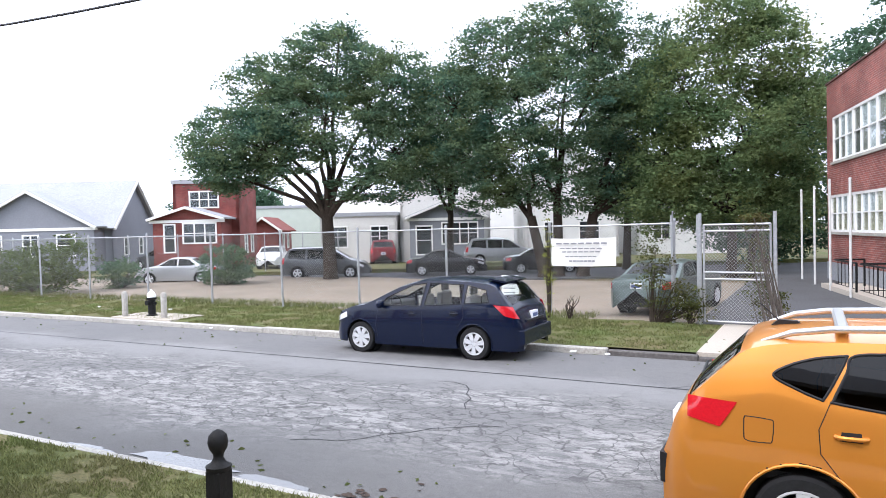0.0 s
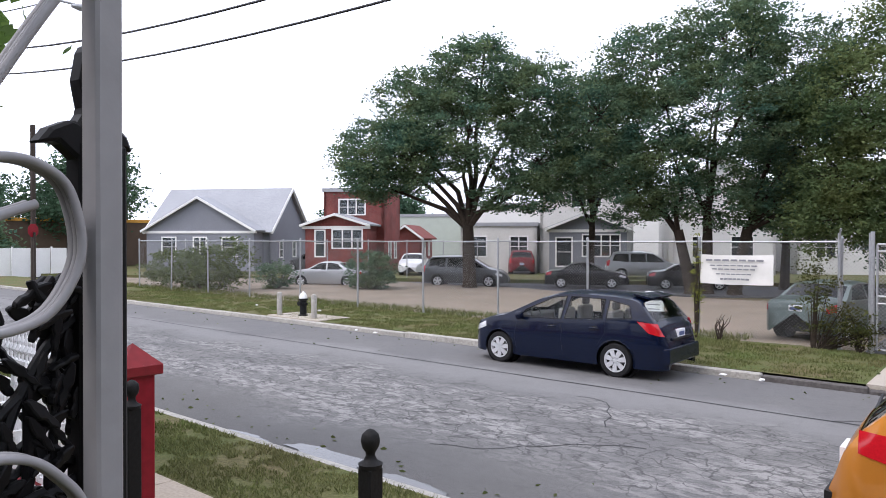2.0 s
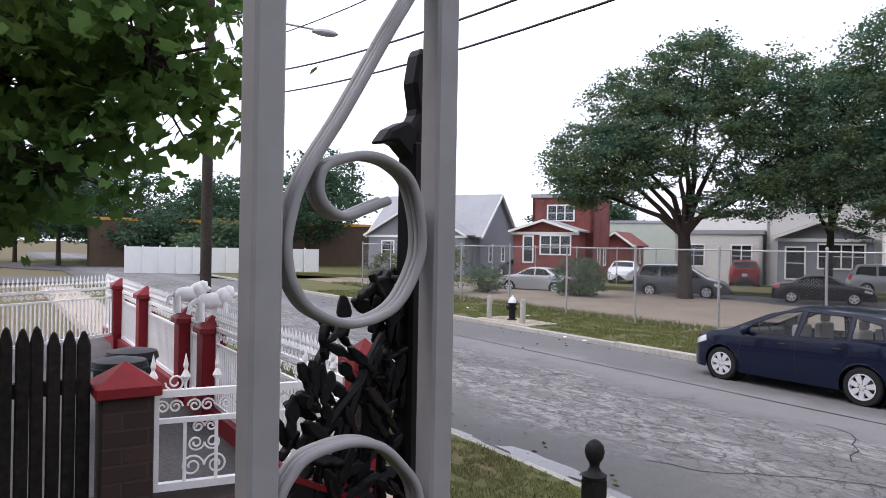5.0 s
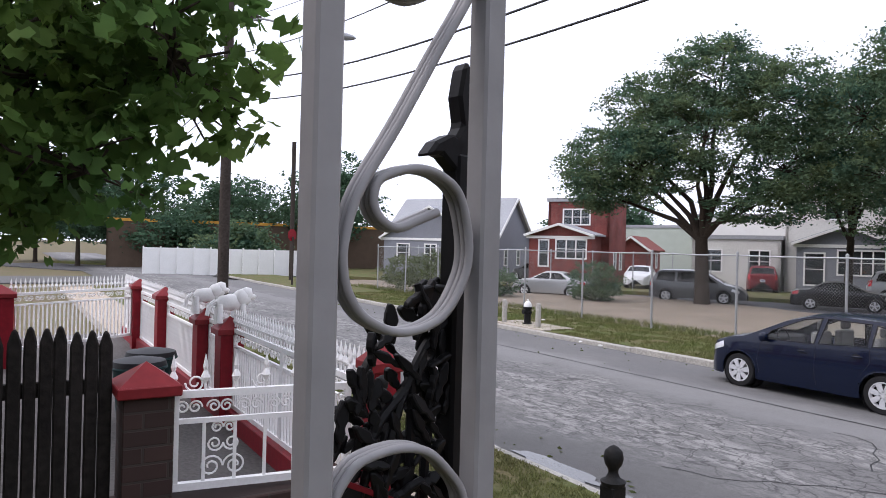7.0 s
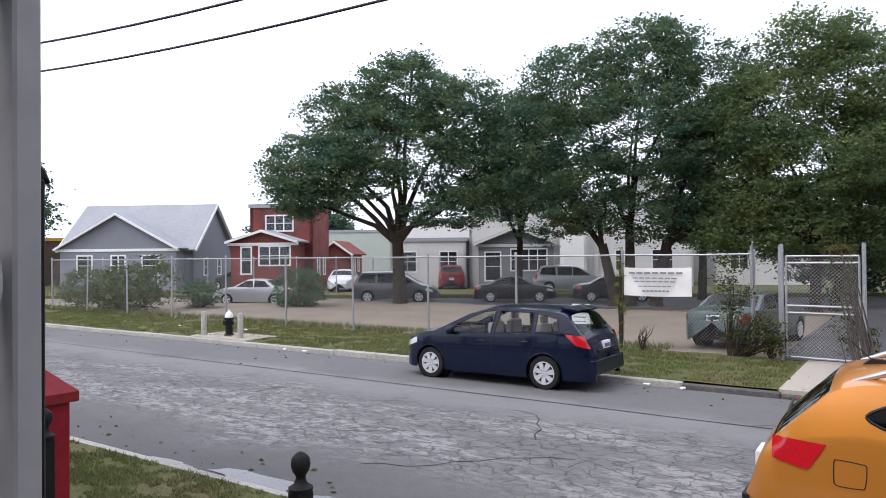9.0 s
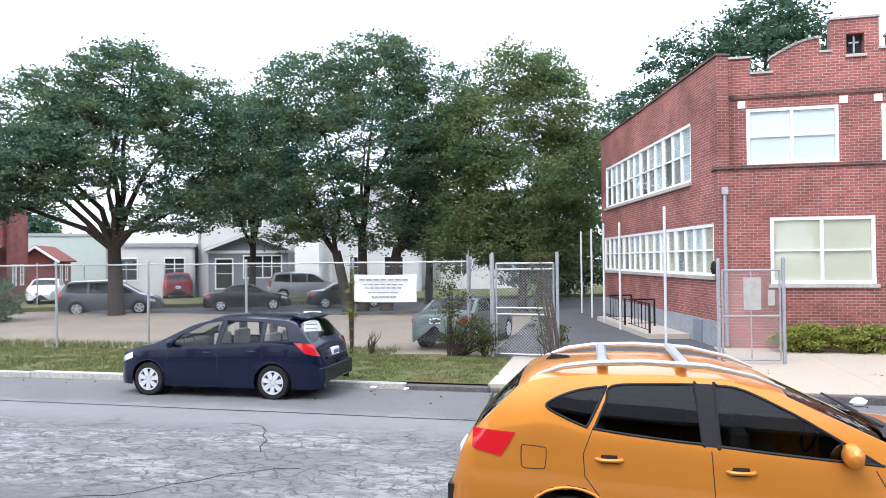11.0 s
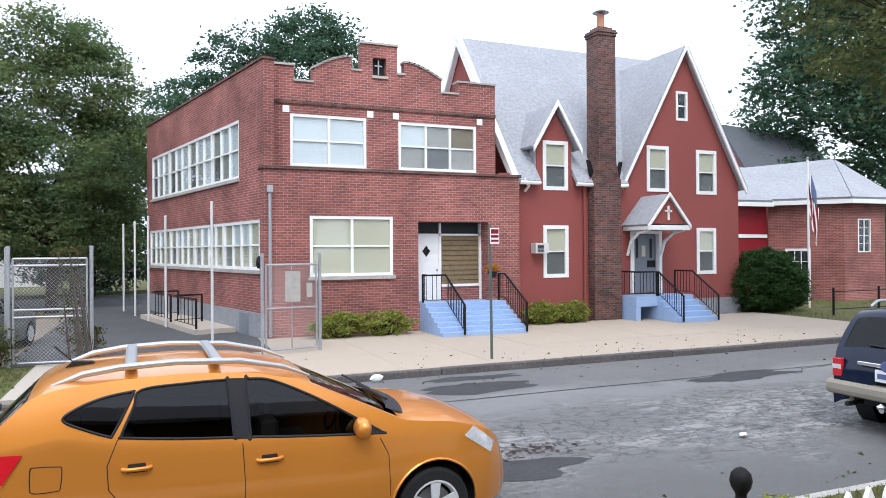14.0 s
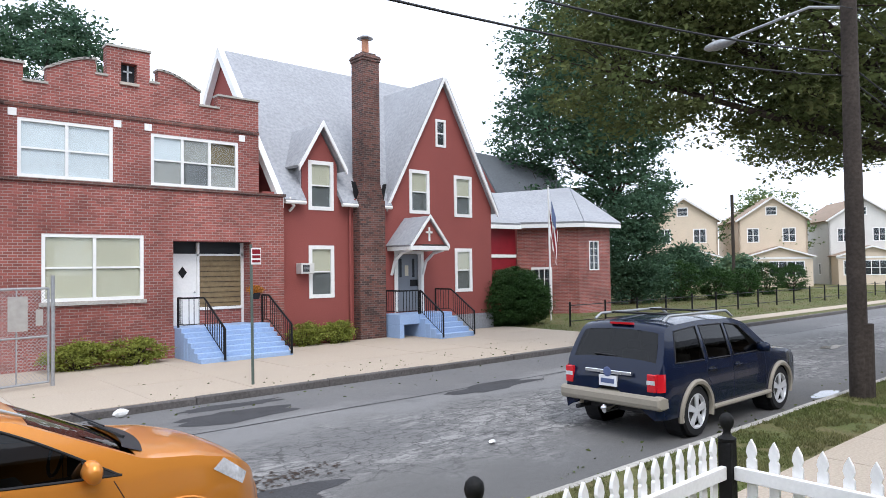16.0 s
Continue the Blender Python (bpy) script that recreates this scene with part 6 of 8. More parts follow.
for i, (x, y, h, w, lf) in enumerate([(-66, 27, 11.5, 4.5, "leaf_dark"), (-72, 19, 9, 5, "leaf_dark"), (-84, 24, 10, 6, "leaf_dark"), (-62, 17.5, 4.0, 3.2, "leaf_green"), (-95, 12, 9, 7, "leaf_dark"), (84, 38, 12, 5, "leaf_olive"), (100, 36, 10, 6, "leaf_dark"), (66, 33, 3.2, 1.6, "leaf_green"), (-58, 60, 9, 4, "leaf_dark"), (-60, 55, 8, 3, "leaf_dark"), (-76, 33, 13, 5, "leaf_dark"), (-80, 12, 11, 6, "leaf_dark"), (-74, 6, 10, 5, "leaf_dark"), (-88, 3, 11, 7, "leaf_dark"), (-70, 14, 5, 4.5, "leaf_dark")]):
    tree("far_tree", "distant leafy green tree beyond the houses", x, y, 0, stems=[(0, 0, 0, 0, h * 0.3, 0.2)], lobes=[(0, 0, h * 0.55, w, w, h * 0.30), (w * 0.3, 0, h * 0.8, w * 0.6, w * 0.6, h * 0.2), (-w * 0.4, 0, h * 0.45, w * 0.8, w * 0.8, h * 0.25)], clumps=170, per=40, leaf=lf, size=0.42, seed=50 + i, spread=0.7, twigs=40)


def shrub(name, label, x, y, z0, lobes, clumps, per, leaf, size, seed, spread=0.14, shell=0.5, category="shrub"):
    t = thing(name, label, category, m=pose(x, y, z0))
    c, pts = lobe_points(lobes, clumps, per, spread, seed, shell)
    pts = pts[pts[:, 2] > 0]
    g = Geo()
    for q in c[:: max(1, len(c) // 24)]:
        g.tube([(q[0] * 0.25, q[1] * 0.25, 0), (q[0] * 0.6, q[1] * 0.6, max(0.05, q[2] * 0.55)), (q[0], q[1], max(0.06, q[2]))], [0.02, 0.014, 0.005], 5)
    tagged(part("twigwork", g, M["bark"], t), kind="stuff")
    tagged(part("foliage", leaf_mesh("foliage", pts, size, leaf, seed), None, t), kind="stuff")
    return t


shrub("lot_bush", "straggly green bush against the chain-link fence", -31.8, 19.6, 0.12, [(0, 0, 1.2, 2.4, 1.2, 1.2), (1.6, 0, 1.5, 1.4, 1.2, 1.2), (-2.0, 0, 0.9, 1.6, 1.2, 0.9), (-4.2, 0, 1.0, 1.4, 1.0, 1.0)], 190, 40, "leaf_shrub_dull", 0.16, 61, 0.25) if "leaf_shrub_dull" in M or leaf_mat("leaf_shrub_dull", (0.09, 0.12, 0.05), (0.13, 0.15, 0.06)) is None else None
shrub("lot_bush", "small green bush in the lot", -30.4, 22.4, 0.12, [(0, 0, 0.7, 1.0, 0.9, 0.7)], 60, 35, "leaf_green", 0.14, 62, 0.2)
shrub("lot_bush", "round green bush in the lot", -26.6, 25.6, 0.12, [(0, 0, 0.9, 1.3, 1.2, 1.0)], 110, 40, "leaf_green", 0.14, 63, 0.2)
shrub("hedge", "clipped rounded dark green hedge beside the church", 22.1, 21.2, 0.1, [(0, 0, 1.25, 1.5, 1.1, 1.25), (-0.4, 0, 1.0, 1.3, 1.1, 1.05), (0.8, 0, 1.0, 1.0, 1.0, 1.0)], 1200, 64, "leaf_hedge", 0.08, 64, 0.12, 0.78, "hedge")
for i, (x, w) in enumerate([(4.5, 0.75), (5.9, 0.85), (11.5, 0.6), (12.7, 0.7)]):
    shrub("school_shrub", "low yellow-green shrub at the foot of the brick wall", x, 20.1 if i < 2 else 20.7, 0.13, [(0, 0, 0.35, w, 0.38, 0.36), (w * 0.4, 0, 0.45, w * 0.5, 0.3, 0.3)], 130, 34, "leaf_shrub", 0.075, 70 + i, 0.1)
for i, (x, y, r) in enumerate([(47.5, 25.2, 1.15), (52.5, 25.6, 1.1), (57.0, 25.8, 1.3), (65.0, 27.0, 1.2), (44.0, 26.0, 1.4)]):
    shrub("lawn_bush", "clipped round bush on the church lawn", x, y, 0.12, [(0, 0, r, r, r, r)], 160, 40, "leaf_hedge", 0.12, 80 + i, 0.16, 0.75)
shrub("yard_bush", "bright green clipped bush behind the picket fence", 1.92, 2.42, 0.42, [(0, 0, 0.72, 0.34, 0.26, 0.49), (0.1, -0.1, 0.45, 0.4, 0.3, 0.4)], 700, 60, "leaf_shrub", 0.024, 90, 0.04, 0.7)
vx = [(-2.0, 18.1, 1.4, 0.3, 0.12, 1.2), (-1.7, 18.1, 0.7, 0.4, 0.12, 0.6), (-2.1, 18.1, 2.6, 0.3, 0.15, 0.25)]
shrub("gate_vine", "thin climbing vine on the wire gate", 0, 0, 0.0, vx, 90, 26, "leaf_vine", 0.07, 91, 0.13, 0.1, "vine")
shrub("fence_vine", "leafy vine on the chain-link fence", -4.4, 18.05, 0.1, [(0, 0, 1.5, 0.45, 0.12, 1.2), (0.5, 0, 0.6, 0.7, 0.15, 0.5), (1.0, 0, 0.5, 0.4, 0.15, 0.5)], 110, 26, "leaf_vine", 0.07, 92, 0.14, 0.1, "vine")
shrub("fence_vine", "thin vine wound round a fence post", -7.1, 18.15, 0.1, [(0, 0, 1.4, 0.1, 0.1, 1.3)], 40, 22, "leaf_shrub", 0.05, 93, 0.07, 0.1, "vine")
for i, x in enumerate((-6.5, -10.9, -3.5)):
    g = Geo()
    rr = random.Random(i)
    for k in range(9):
        p = Vector((x, 18.0, 0.12))
        pts = [p]
        for q in range(4):
            p = p + Vector((rr.uniform(-0.12, 0.12), rr.uniform(-0.05, 0.05), rr.uniform(0.08, 0.2)))
            pts.append(p)
        g.tube(pts, [0.025, 0.02, 0.014, 0.009, 0.005], 5)
    tagged(part("dead_bush", g, M["bark"], None, "bare dark stump sprouts at the fence"), category="shrub")


def blades(name, x0, x1, y0, y1, z, n, size, seed, label):
    rng = np.random.default_rng(seed)
    c = np.stack([rng.uniform(x0, x1, n), rng.uniform(y0, y1, n), np.full(n, z)], axis=1)
    keep = np.array([noise.noise((p[0] * 1.6, p[1] * 2.2, 5.0)) + 0.5 * noise.noise((p[0] * 6, p[1] * 6, 2.0)) > -0.18 for p in c])
    c = c[keep]
    n = len(c)
    h = size * rng.uniform(0.5, 1.3, n)
    lean = rng.normal(size=(n, 2)) * 0.5 * h[:, None]
    a = rng.uniform(0, math.pi, n)
    w = 0.10 * size + 0.004
    side_ = np.stack([np.cos(a) * w, np.sin(a) * w, np.zeros(n)], axis=1)
    tip = c + np.concatenate([lean, h[:, None]], axis=1)
    v = np.stack([c - side_, c + side_, tip], axis=1).reshape(-1, 3)
    me = bpy.data.meshes.new(name)
    me.vertices.add(3 * n)
    me.vertices.foreach_set("co", v.astype(np.float32).ravel())
    me.loops.add(3 * n)
    me.loops.foreach_set("vertex_index", np.arange(3 * n, dtype=np.int32))
    me.polygons.add(n)
    me.polygons.foreach_set("loop_start", np.arange(0, 3 * n, 3, dtype=np.int32))
    me.polygons.foreach_set("loop_total", np.full(n, 3, dtype=np.int32))
    me.update(calc_edges=True)
    me.materials.append(M["grass_blade"])
    tagged(new(name, me), label, "grass", kind="stuff")


blades("grass_near", -16, -2.2, 4.07, 5.36, 0.145, 46000, 0.05, 1, "short patchy grass on the near strip")
blades("grass_near", 4.0, 22, 4.07, 5.36, 0.145, 42000, 0.05, 2, "short patchy grass on the near strip")
blades("grass_far", -34, -2.8, 14.2, 17.9, 0.12, 90000, 0.07, 3, "short patchy grass on the far verge")
blades("grass_lawn", 21.5, 70, 16.0, 30, 0.1, 50000, 0.09, 4, "mown lawn grass")
blades("weeds_lot", -40, -6, 17.9, 19.2, 0.12, 9000, 0.16, 5, "weeds along the fence foot")

# ---- houses behind the lot ----


def house(name, label, m, w, depth, eave, ridge, wall, roof, windows, along=False, z0=-0.2, door=None, porch=None):
    """Front on local y = 0, x from 0 to w; along: the ridge runs along the front."""
    t = thing(name, label, "house", "houses round about", m=m)
    i4 = Matrix.Identity(4)
    top = [(0, eave), (w, eave)] if along else [(0, eave), (w / 2, ridge), (w, eave)]
    if ridge <= eave:
        top = [(0, eave), (w, eave)]
    hs = [q[:4] for q in windows] + ([door] if door else [])
    facade("front_wall", i4, top, z0, hs, 0.25, M[wall], t)
    st = [(0, eave), (depth / 2, ridge), (depth, eave)] if along and ridge > eave else [(0, eave), (depth, eave)]
    sw = [(depth * 0.25, 1.2, depth * 0.25 + 0.8, 2.6), (depth * 0.6, 1.2, depth * 0.6 + 0.8, 2.6)]
    for x, nm in ((0.0, "left_wall"), (w, "right_wall")):
        sm = Matrix(((0, -1 if x == 0 else 1, 0, x), (1, 0, 0, 0), (0, 0, 1, 0), (0, 0, 0, 1)))
        if x:
            sm = Matrix(((0, -1, 0, x), (1, 0, 0, 0), (0, 0, 1, 0), (0, 0, 0, 1)))
        else:
            sm = Matrix(((0, 1, 0, 0), (1, 0, 0, 0), (0, 0, 1, 0), (0, 0, 0, 1)))
        facade(nm, sm, st, z0, sw, 0.2, M[wall], t)
        for q in sw:
            window(t, sm, *q, 1, 2, y=0.0, fr=0.1, sill=None)
    facade("rear_wall", pose(0, depth - 0.2, 0), top, z0, [], 0.2, M[wall], t)
    for q in windows:
        window(t, i4, *q[:4], q[4] if len(q) > 4 else 1, 2, y=0.0, fr=0.1, sill=None)
    if door:
        part("door", Geo().box(door[0], 0.05, door[1], door[2], 0.1, door[3]), M["white_paint"], t)
    o = 0.35
    if ridge <= eave:
        part("roof", Geo().box(-0.1, -0.1, eave - 0.02, w + 0.1, depth + 0.1, eave + 0.25), M[roof], t)
    elif along:
        k = (ridge - eave) / (depth / 2)
        roof_plane("roof", [(-o, -o, eave - o * k), (w + o, -o, eave - o * k), (w + o, depth / 2, ridge), (-o, depth / 2, ridge)], t, roof)
        roof_plane("roof", [(-o, depth + o, eave - o * k), (w + o, depth + o, eave - o * k), (w + o, depth / 2, ridge), (-o, depth / 2, ridge)], t, roof)
        for x in (-o - 0.02, w + o + 0.02):
            for ya, yb_ in ((-o, depth / 2), (depth + o, depth / 2)):
                part("rake_board", Geo().tube([(x, ya, eave - o * k), (x, yb_, ridge)], 0.12, 4), M["white_paint"], t)
    else:
        k = (ridge - eave) / (w / 2)
        roof_plane("roof", [(-o, -o, eave - o * k), (w / 2, -o, ridge), (w / 2, depth + o, ridge), (-o, depth + o, eave - o * k)], t, roof)
        roof_plane("roof", [(w + o, -o, eave - o * k), (w / 2, -o, ridge), (w / 2, depth + o, ridge), (w + o, depth + o, eave - o * k)], t, roof)
        for x in (-o, w + o):
            part("rake_board", Geo().tube([(x, -o - 0.02, eave - o * k), (w / 2, -o - 0.02, ridge)], 0.12, 4), M["white_paint"], t)
    if porch:
        px0, px1, pd, pe, pr, pmat, pw = porch
        pm = pose(0, -pd, 0)
        ptop = [(px0, pe), ((px0 + px1) / 2, pr), (px1, pe)]
        facade("porch_wall", pm, ptop, z0, [q[:4] for q in pw], 0.2, M[pmat], t)
        for q in pw:
            window(t, pm, *q[:4], q[4] if len(q) > 4 else 1, 2, y=0.0, fr=0.1, sill=None)
        for xs_ in (px0, px1 - 0.2):
            part("porch_side", Geo().box(xs_, -pd + 0.2, z0, xs_ + 0.2, 0, pe), M[pmat], t)
        k = (pr - pe) / ((px1 - px0) / 2)
        for xa in (px0 - 0.3, px1 + 0.3):
            roof_plane("porch_roof", [(xa, -pd - 0.3, pe - 0.3 * k), ((px0 + px1) / 2, -pd - 0.3, pr), ((px0 + px1) / 2, 0.2, pr), (xa, 0.2, pe - 0.3 * k)], t, roof)
            part("rake_board", Geo().tube([(xa, -pd - 0.34, pe - 0.3 * k), ((px0 + px1) / 2, -pd - 0.34, pr + 0.02)], 0.11, 4), M["white_paint"], t)
        part("porch_beam", Geo().box(px0 - 0.25, -pd - 0.06, pe - 0.3, px1 + 0.25, -pd - 0.005, pe - 0.1), M["white_paint"], t)
    return t


house("grey_house", "grey-sided bungalow with a broad gabled porch", back_pose(-34.5, 51.0), 10.4, 7.4, 3.5, 6.9, "grey_siding", "roof_slate", [(1.0, 1.0, 2.0, 2.6), (4.0, 1.0, 5.0, 2.6)], True, porch=(0.8, 9.9, 1.6, 3.45, 5.9, "grey_siding", [(2.1, 1.3, 3.4, 2.9), (4.8, 1.3, 6.0, 2.9, 2), (7.2, 1.3, 8.6, 2.9)]))
house("red_house", "red brick house with a gabled red porch", back_pose(-19.2, 50.0), 4.7, 4.6, 6.3, 6.3, "house_red", "roof_slate", [(1.15, 4.5, 3.3, 5.75, 3)], porch=(-0.5, 4.15, 2.4, 3.75, 4.45, "house_red", [(0.2, 1.4, 1.05, 3.4), (1.5, 2.0, 3.85, 3.45, 3)]))
house("red_garage", "small red garage with a hipped roof", back_pose(-17.3, 62.0), 2.8, 5, 3.0, 4.0, "house_red", "house_red_roof", []) if M.setdefault("house_red_roof", mat("house_red_roof", (0.2, 0.06, 0.05), 0.8, var=0.15)) else None
house("pale_house", "pale sided house with a flat porch", back_pose(-8.9, 51.0), 5.6, 9.0, 3.7, 3.7, "pale_siding", "roof_slate", [(0.8, 1.4, 2.0, 3.0), (3.6, 1.4, 5.0, 3.0, 2)])
house("beige_house", "beige house with a gabled dark porch", back_pose(-3.1, 51.5), 6.6, 10, 8.6, 8.6, "pale_siding", "roof_slate", [(2.2, 5.0, 4.4, 6.6, 2)], porch=(0.8, 6.0, 2.6, 3.5, 4.5, "grey_siding", [(1.2, 0.8, 2.4, 2.9), (3.0, 1.5, 5.6, 3.1, 4)]))
house("white_house", "white house behind the trees", back_pose(6.3, 52.0), 6.8, 10, 6.5, 8.6, "white_siding", "roof_slate", [(1.2, 1.4, 2.6, 3.0, 2), (3.8, 1.4, 5.4, 3.0, 2)]) if M.setdefault("white_siding", mat("white_siding", (0.72, 0.72, 0.70), 0.8, var=0.06)) else None
house("white_house", "white house at the far side of the yard", back_pose(15.0, 54.0), 7.5, 10, 6.5, 8.6, "white_siding", "roof_slate", [(1.2, 1.4, 2.6, 3.0, 2)])
house("store_building", "low pale green store building far behind", back_pose(-26.0, 72.0), 26, 12, 5.2, 5.2, "tin_green", "roof_slate", [])
house("store_building", "low white building far behind", back_pose(-12.0, 70.0), 30, 12, 6.2, 6.2, "white_siding", "roof_slate", [])
house("long_building", "long low shop with an orange fascia", pose(-70.5, 8, 0, 0, 0, 78), 32, 9, 4.3, 4.3, "brown_wall", "orange_fascia", []) if M.setdefault("brown_wall", mat("brown_wall", (0.10, 0.07, 0.05), 0.9, var=0.2)) and M.setdefault("orange_fascia", mat("orange_fascia", (0.55, 0.28, 0.05), 0.7, var=0.1)) else None
for i, (x, y) in enumerate([(69.0, 44.0), (76.5, 37.5), (86.0, 31.5)]):
    house("cream_house", "cream two-storey house with a tan gable roof", pose(x, y, 0, 0, 0, -52), 7.2, 11, 7.6, 10.0, "cream_siding" if i < 2 else "pale_siding", "tan_roof", [(0.9, 5.0, 2.2, 6.6, 2), (4.6, 5.0, 6.0, 6.6, 2), (2.9, 8.0, 4.1, 9.0)], porch=(0.2, 7.0, 2.2, 3.4, 4.4, "cream_siding", [(0.7, 1.2, 2.0, 2.9), (2.6, 1.2, 6.2, 2.9, 4)]))
# out of view; dark walls and low roof set for what the cars reflect
house("unseen_house", "plain house front that closes the near side", pose(9, -1.6, 0, 0, 0, 180), 17, 8, 4.3, 6.6, "brown_wall", "roof_slate", [(2, 1.3, 4, 3.0, 2), (11, 1.3, 13, 3.0, 2)], True)

# added out of view to block white sky from the car flanks
house("unseen_house", "unseen brown house added to keep sky out of car reflections", pose(32, -1.6, 0, 0, 0, 180), 19, 8, 4.3, 6.6, "brown_wall", "roof_slate", [(2, 1.3, 4, 3.0, 2), (11, 1.3, 13, 3.0, 2)], True)

# ---- chain-link fence and gates ----


def link_mesh(geo, x0, x1, z0, z1, m, pitch=0.075, r=0.0017):
    """Diagonal wires both ways, cut to the panel."""
    h, n = z1 - z0, int((x1 - x0 + (z1 - z0)) / pitch)
    for k in range(n + 1):
        for s in (1, -1):
            a = x0 - h + k * pitch
            xa, xb = a, a + h
            za, zb = (z0, z1) if s > 0 else (z1, z0)
            if xa < x0:
                za += (zb - za) * (x0 - xa) / h
                xa = x0
            if xb > x1:
                zb = za + (zb - za) * (x1 - xa) / (xb - xa)
                xb = x1
            if xb - xa > 0.01:
                geo.tube([m @ Vector((xa, 0, za)), m @ Vector((xb, 0, zb))], r, 3)


M["mesh_wire"] = mat("mesh_wire", (0.36, 0.36, 0.36), 0.6, metal=0.2, var=0.1, bump=0)
fence = thing("chain_link_fence", "tall galvanised chain-link fence round the bare lot", "fence")
fy = 18.2
px = [-36.2, -33.0, -29.7, -26.45, -23.0, -19.65, -16.4, -13.3, -10.2, -7.08, -3.9]
post_me = Geo().tube([(0, 0, 0), (0, 0, 2.55)], 0.035, 10).lathe([(0.045, 2.55), (0.04, 2.6), (0.01, 2.63)], (0, 0, 0), "z", 10).mesh("post", M["galvanised"], smooth=0.6)
for x in px:
    p = part("post", post_me, None, fence)
    p.location = (x, fy, 0.05)
    p.rotation_euler = (random.uniform(-0.012, 0.012), random.uniform(-0.012, 0.012), 0)
for xa, xb in zip(px, px[1:]):
    part("top_rail", Geo().tube([(xa, fy, 2.56), ((xa + xb) / 2, fy, 2.545), (xb, fy, 2.56)], 0.022, 8), M["galvanised"], fence)
g = Geo()
link_mesh(g, -36.2, -3.9, 0.15, 2.54, pose(0, fy, 0), 0.085)
tagged(part("wire_mesh", g, M["mesh_wire"], fence), kind="stuff")
side_f = thing("chain_link_fence", "galvanised chain-link fence along the side street", "fence")
for i in range(9):
    p = part("post", post_me, None, side_f)
    p.location = (-36.2 + 0.9 * i, fy + 2.6 + 2.6 * i, 0.05)
part("top_rail", Geo().tube([(-36.2, fy, 2.56), (-29.0, fy + 23.4, 2.56)], 0.022, 6), M["galvanised"], side_f)


def gate(name, xa, ya, xb, yb, z0, z1, bars, label, braces=()):
    t = thing(name, label, "gate")
    d = Vector((xb - xa, yb - ya, 0))
    L = d.length
    m = pose(xa, ya, 0, 0, 0, math.degrees(math.atan2(d.y, d.x)))
    for x in (0, L):
        part("post", Geo().tube([m @ Vector((x, 0, 0.05)), m @ Vector((x, 0, z1 + 0.28))], 0.042, 10), M["galvanised"], t, smooth=0.6)
        part("stile", Geo().tube([m @ Vector((abs(x - 0.09), 0, z0)), m @ Vector((abs(x - 0.09), 0, z1))], 0.025, 8), M["galvanised"], t, smooth=0.6)
    for z in bars:
        part("rail", Geo().tube([m @ Vector((0.09, 0, z)), m @ Vector((L - 0.09, 0, z))], 0.024, 8), M["galvanised"], t, smooth=0.6)
    for a, b in braces:
        part("brace", Geo().tube([m @ Vector((a[0] * L, 0, a[1])), m @ Vector((b[0] * L, 0, b[1]))], 0.014, 6), M["galvanised"], t)
    g = Geo()
    link_mesh(g, 0.1, L - 0.1, z0, z1, m, 0.08, 0.0034)
    tagged(part("wire_mesh", g, M["mesh_wire"], t), kind="stuff")
    return t


gate("yard_gate", -3.25, 18.05, -1.62, 17.9, 0.22, 2.5, [0.22, 1.22, 1.38, 2.35, 2.5], "galvanised wire gate leaf at the school yard")
gl = gate("yard_gate", 2.05, 17.45, 3.5, 17.75, 0.25, 2.3, [0.25, 1.25, 2.3], "open galvanised wire gate leaf with a hung sheet", [((0.5, 0.25), (0.5, 2.3))])
part("sheet", Geo().box(2.6, 17.50, 1.4, 2.97, 17.515, 2.14), M["blind_grey"], gl, "faded grey sheet on the gate")
part("sheet", Geo().box(3.14, 17.60, 1.5, 3.28, 17.615, 1.85), M["blind_grey"], gl, "faded grey sheet on the gate")
link = thing("fence_stub", "short galvanised fence panel beside the gate", "fence")
for x in (-3.9, -3.3):
    part("post", Geo().tube([(x, 18.1, 0), (x, 18.1, 2.75)], 0.035, 8), M["galvanised"], link)
g = Geo()
link_mesh(g, -3.9, -3.3, 0.15, 2.5, pose(0, 18.1, 0), 0.08)
tagged(part("wire_mesh", g, M["mesh_wire"], link), kind="stuff")
part("arm", Geo().tube([(-3.9, 18.1, 2.55), (-3.86, 18.0, 2.85)], 0.02, 6), M["galvanised"], link)
for x, y, z in [(1.18, 21.0, 4.0), (0.04, 25.4, 3.8), (-0.5, 27.9, 3.9), (-1.0, 30.4, 3.8), (-1.5, 33.0, 3.8)]:
    tagged(part("steel_pole", Geo().tube([(x, y, 0), (x, y, z)], 0.04, 10).lathe([(0.05, z), (0.03, z + 0.05)], (x, y, 0), "z", 10), M["white_pole"], None, "slim white painted steel pole in the yard", smooth=0.6), category="pole", group="poles along the school") if M.setdefault("white_pole", mat("white_pole", (0.6, 0.6, 0.58), 0.5, var=0.12)) else None

banner = thing("banner", "white cloth banner with grey lines tied to the fence", "banner")
g = Geo()
for i in range(13):
    for j in range(7):
        u, v = i / 12, j / 6
        g.v.append((-7.0 + 1.72 * u, fy - 0.07 - 0.025 * math.sin(u * 9) * (1 - v) - 0.012 * math.sin(v * 7 + u * 4), 1.52 + 0.72 * v - 0.02 * math.sin(u * math.pi)))
g.f += [(i * 7 + j, (i + 1) * 7 + j, (i + 1) * 7 + j + 1, i * 7 + j + 1) for i in range(12) for j in range(6)]
part("cloth", g, M["banner_cloth"], banner, smooth=1) if M.setdefault("banner_cloth", mat("banner_cloth", (0.78, 0.76, 0.72), 0.8, var=0.06, fine=6, coarse=3)) else None
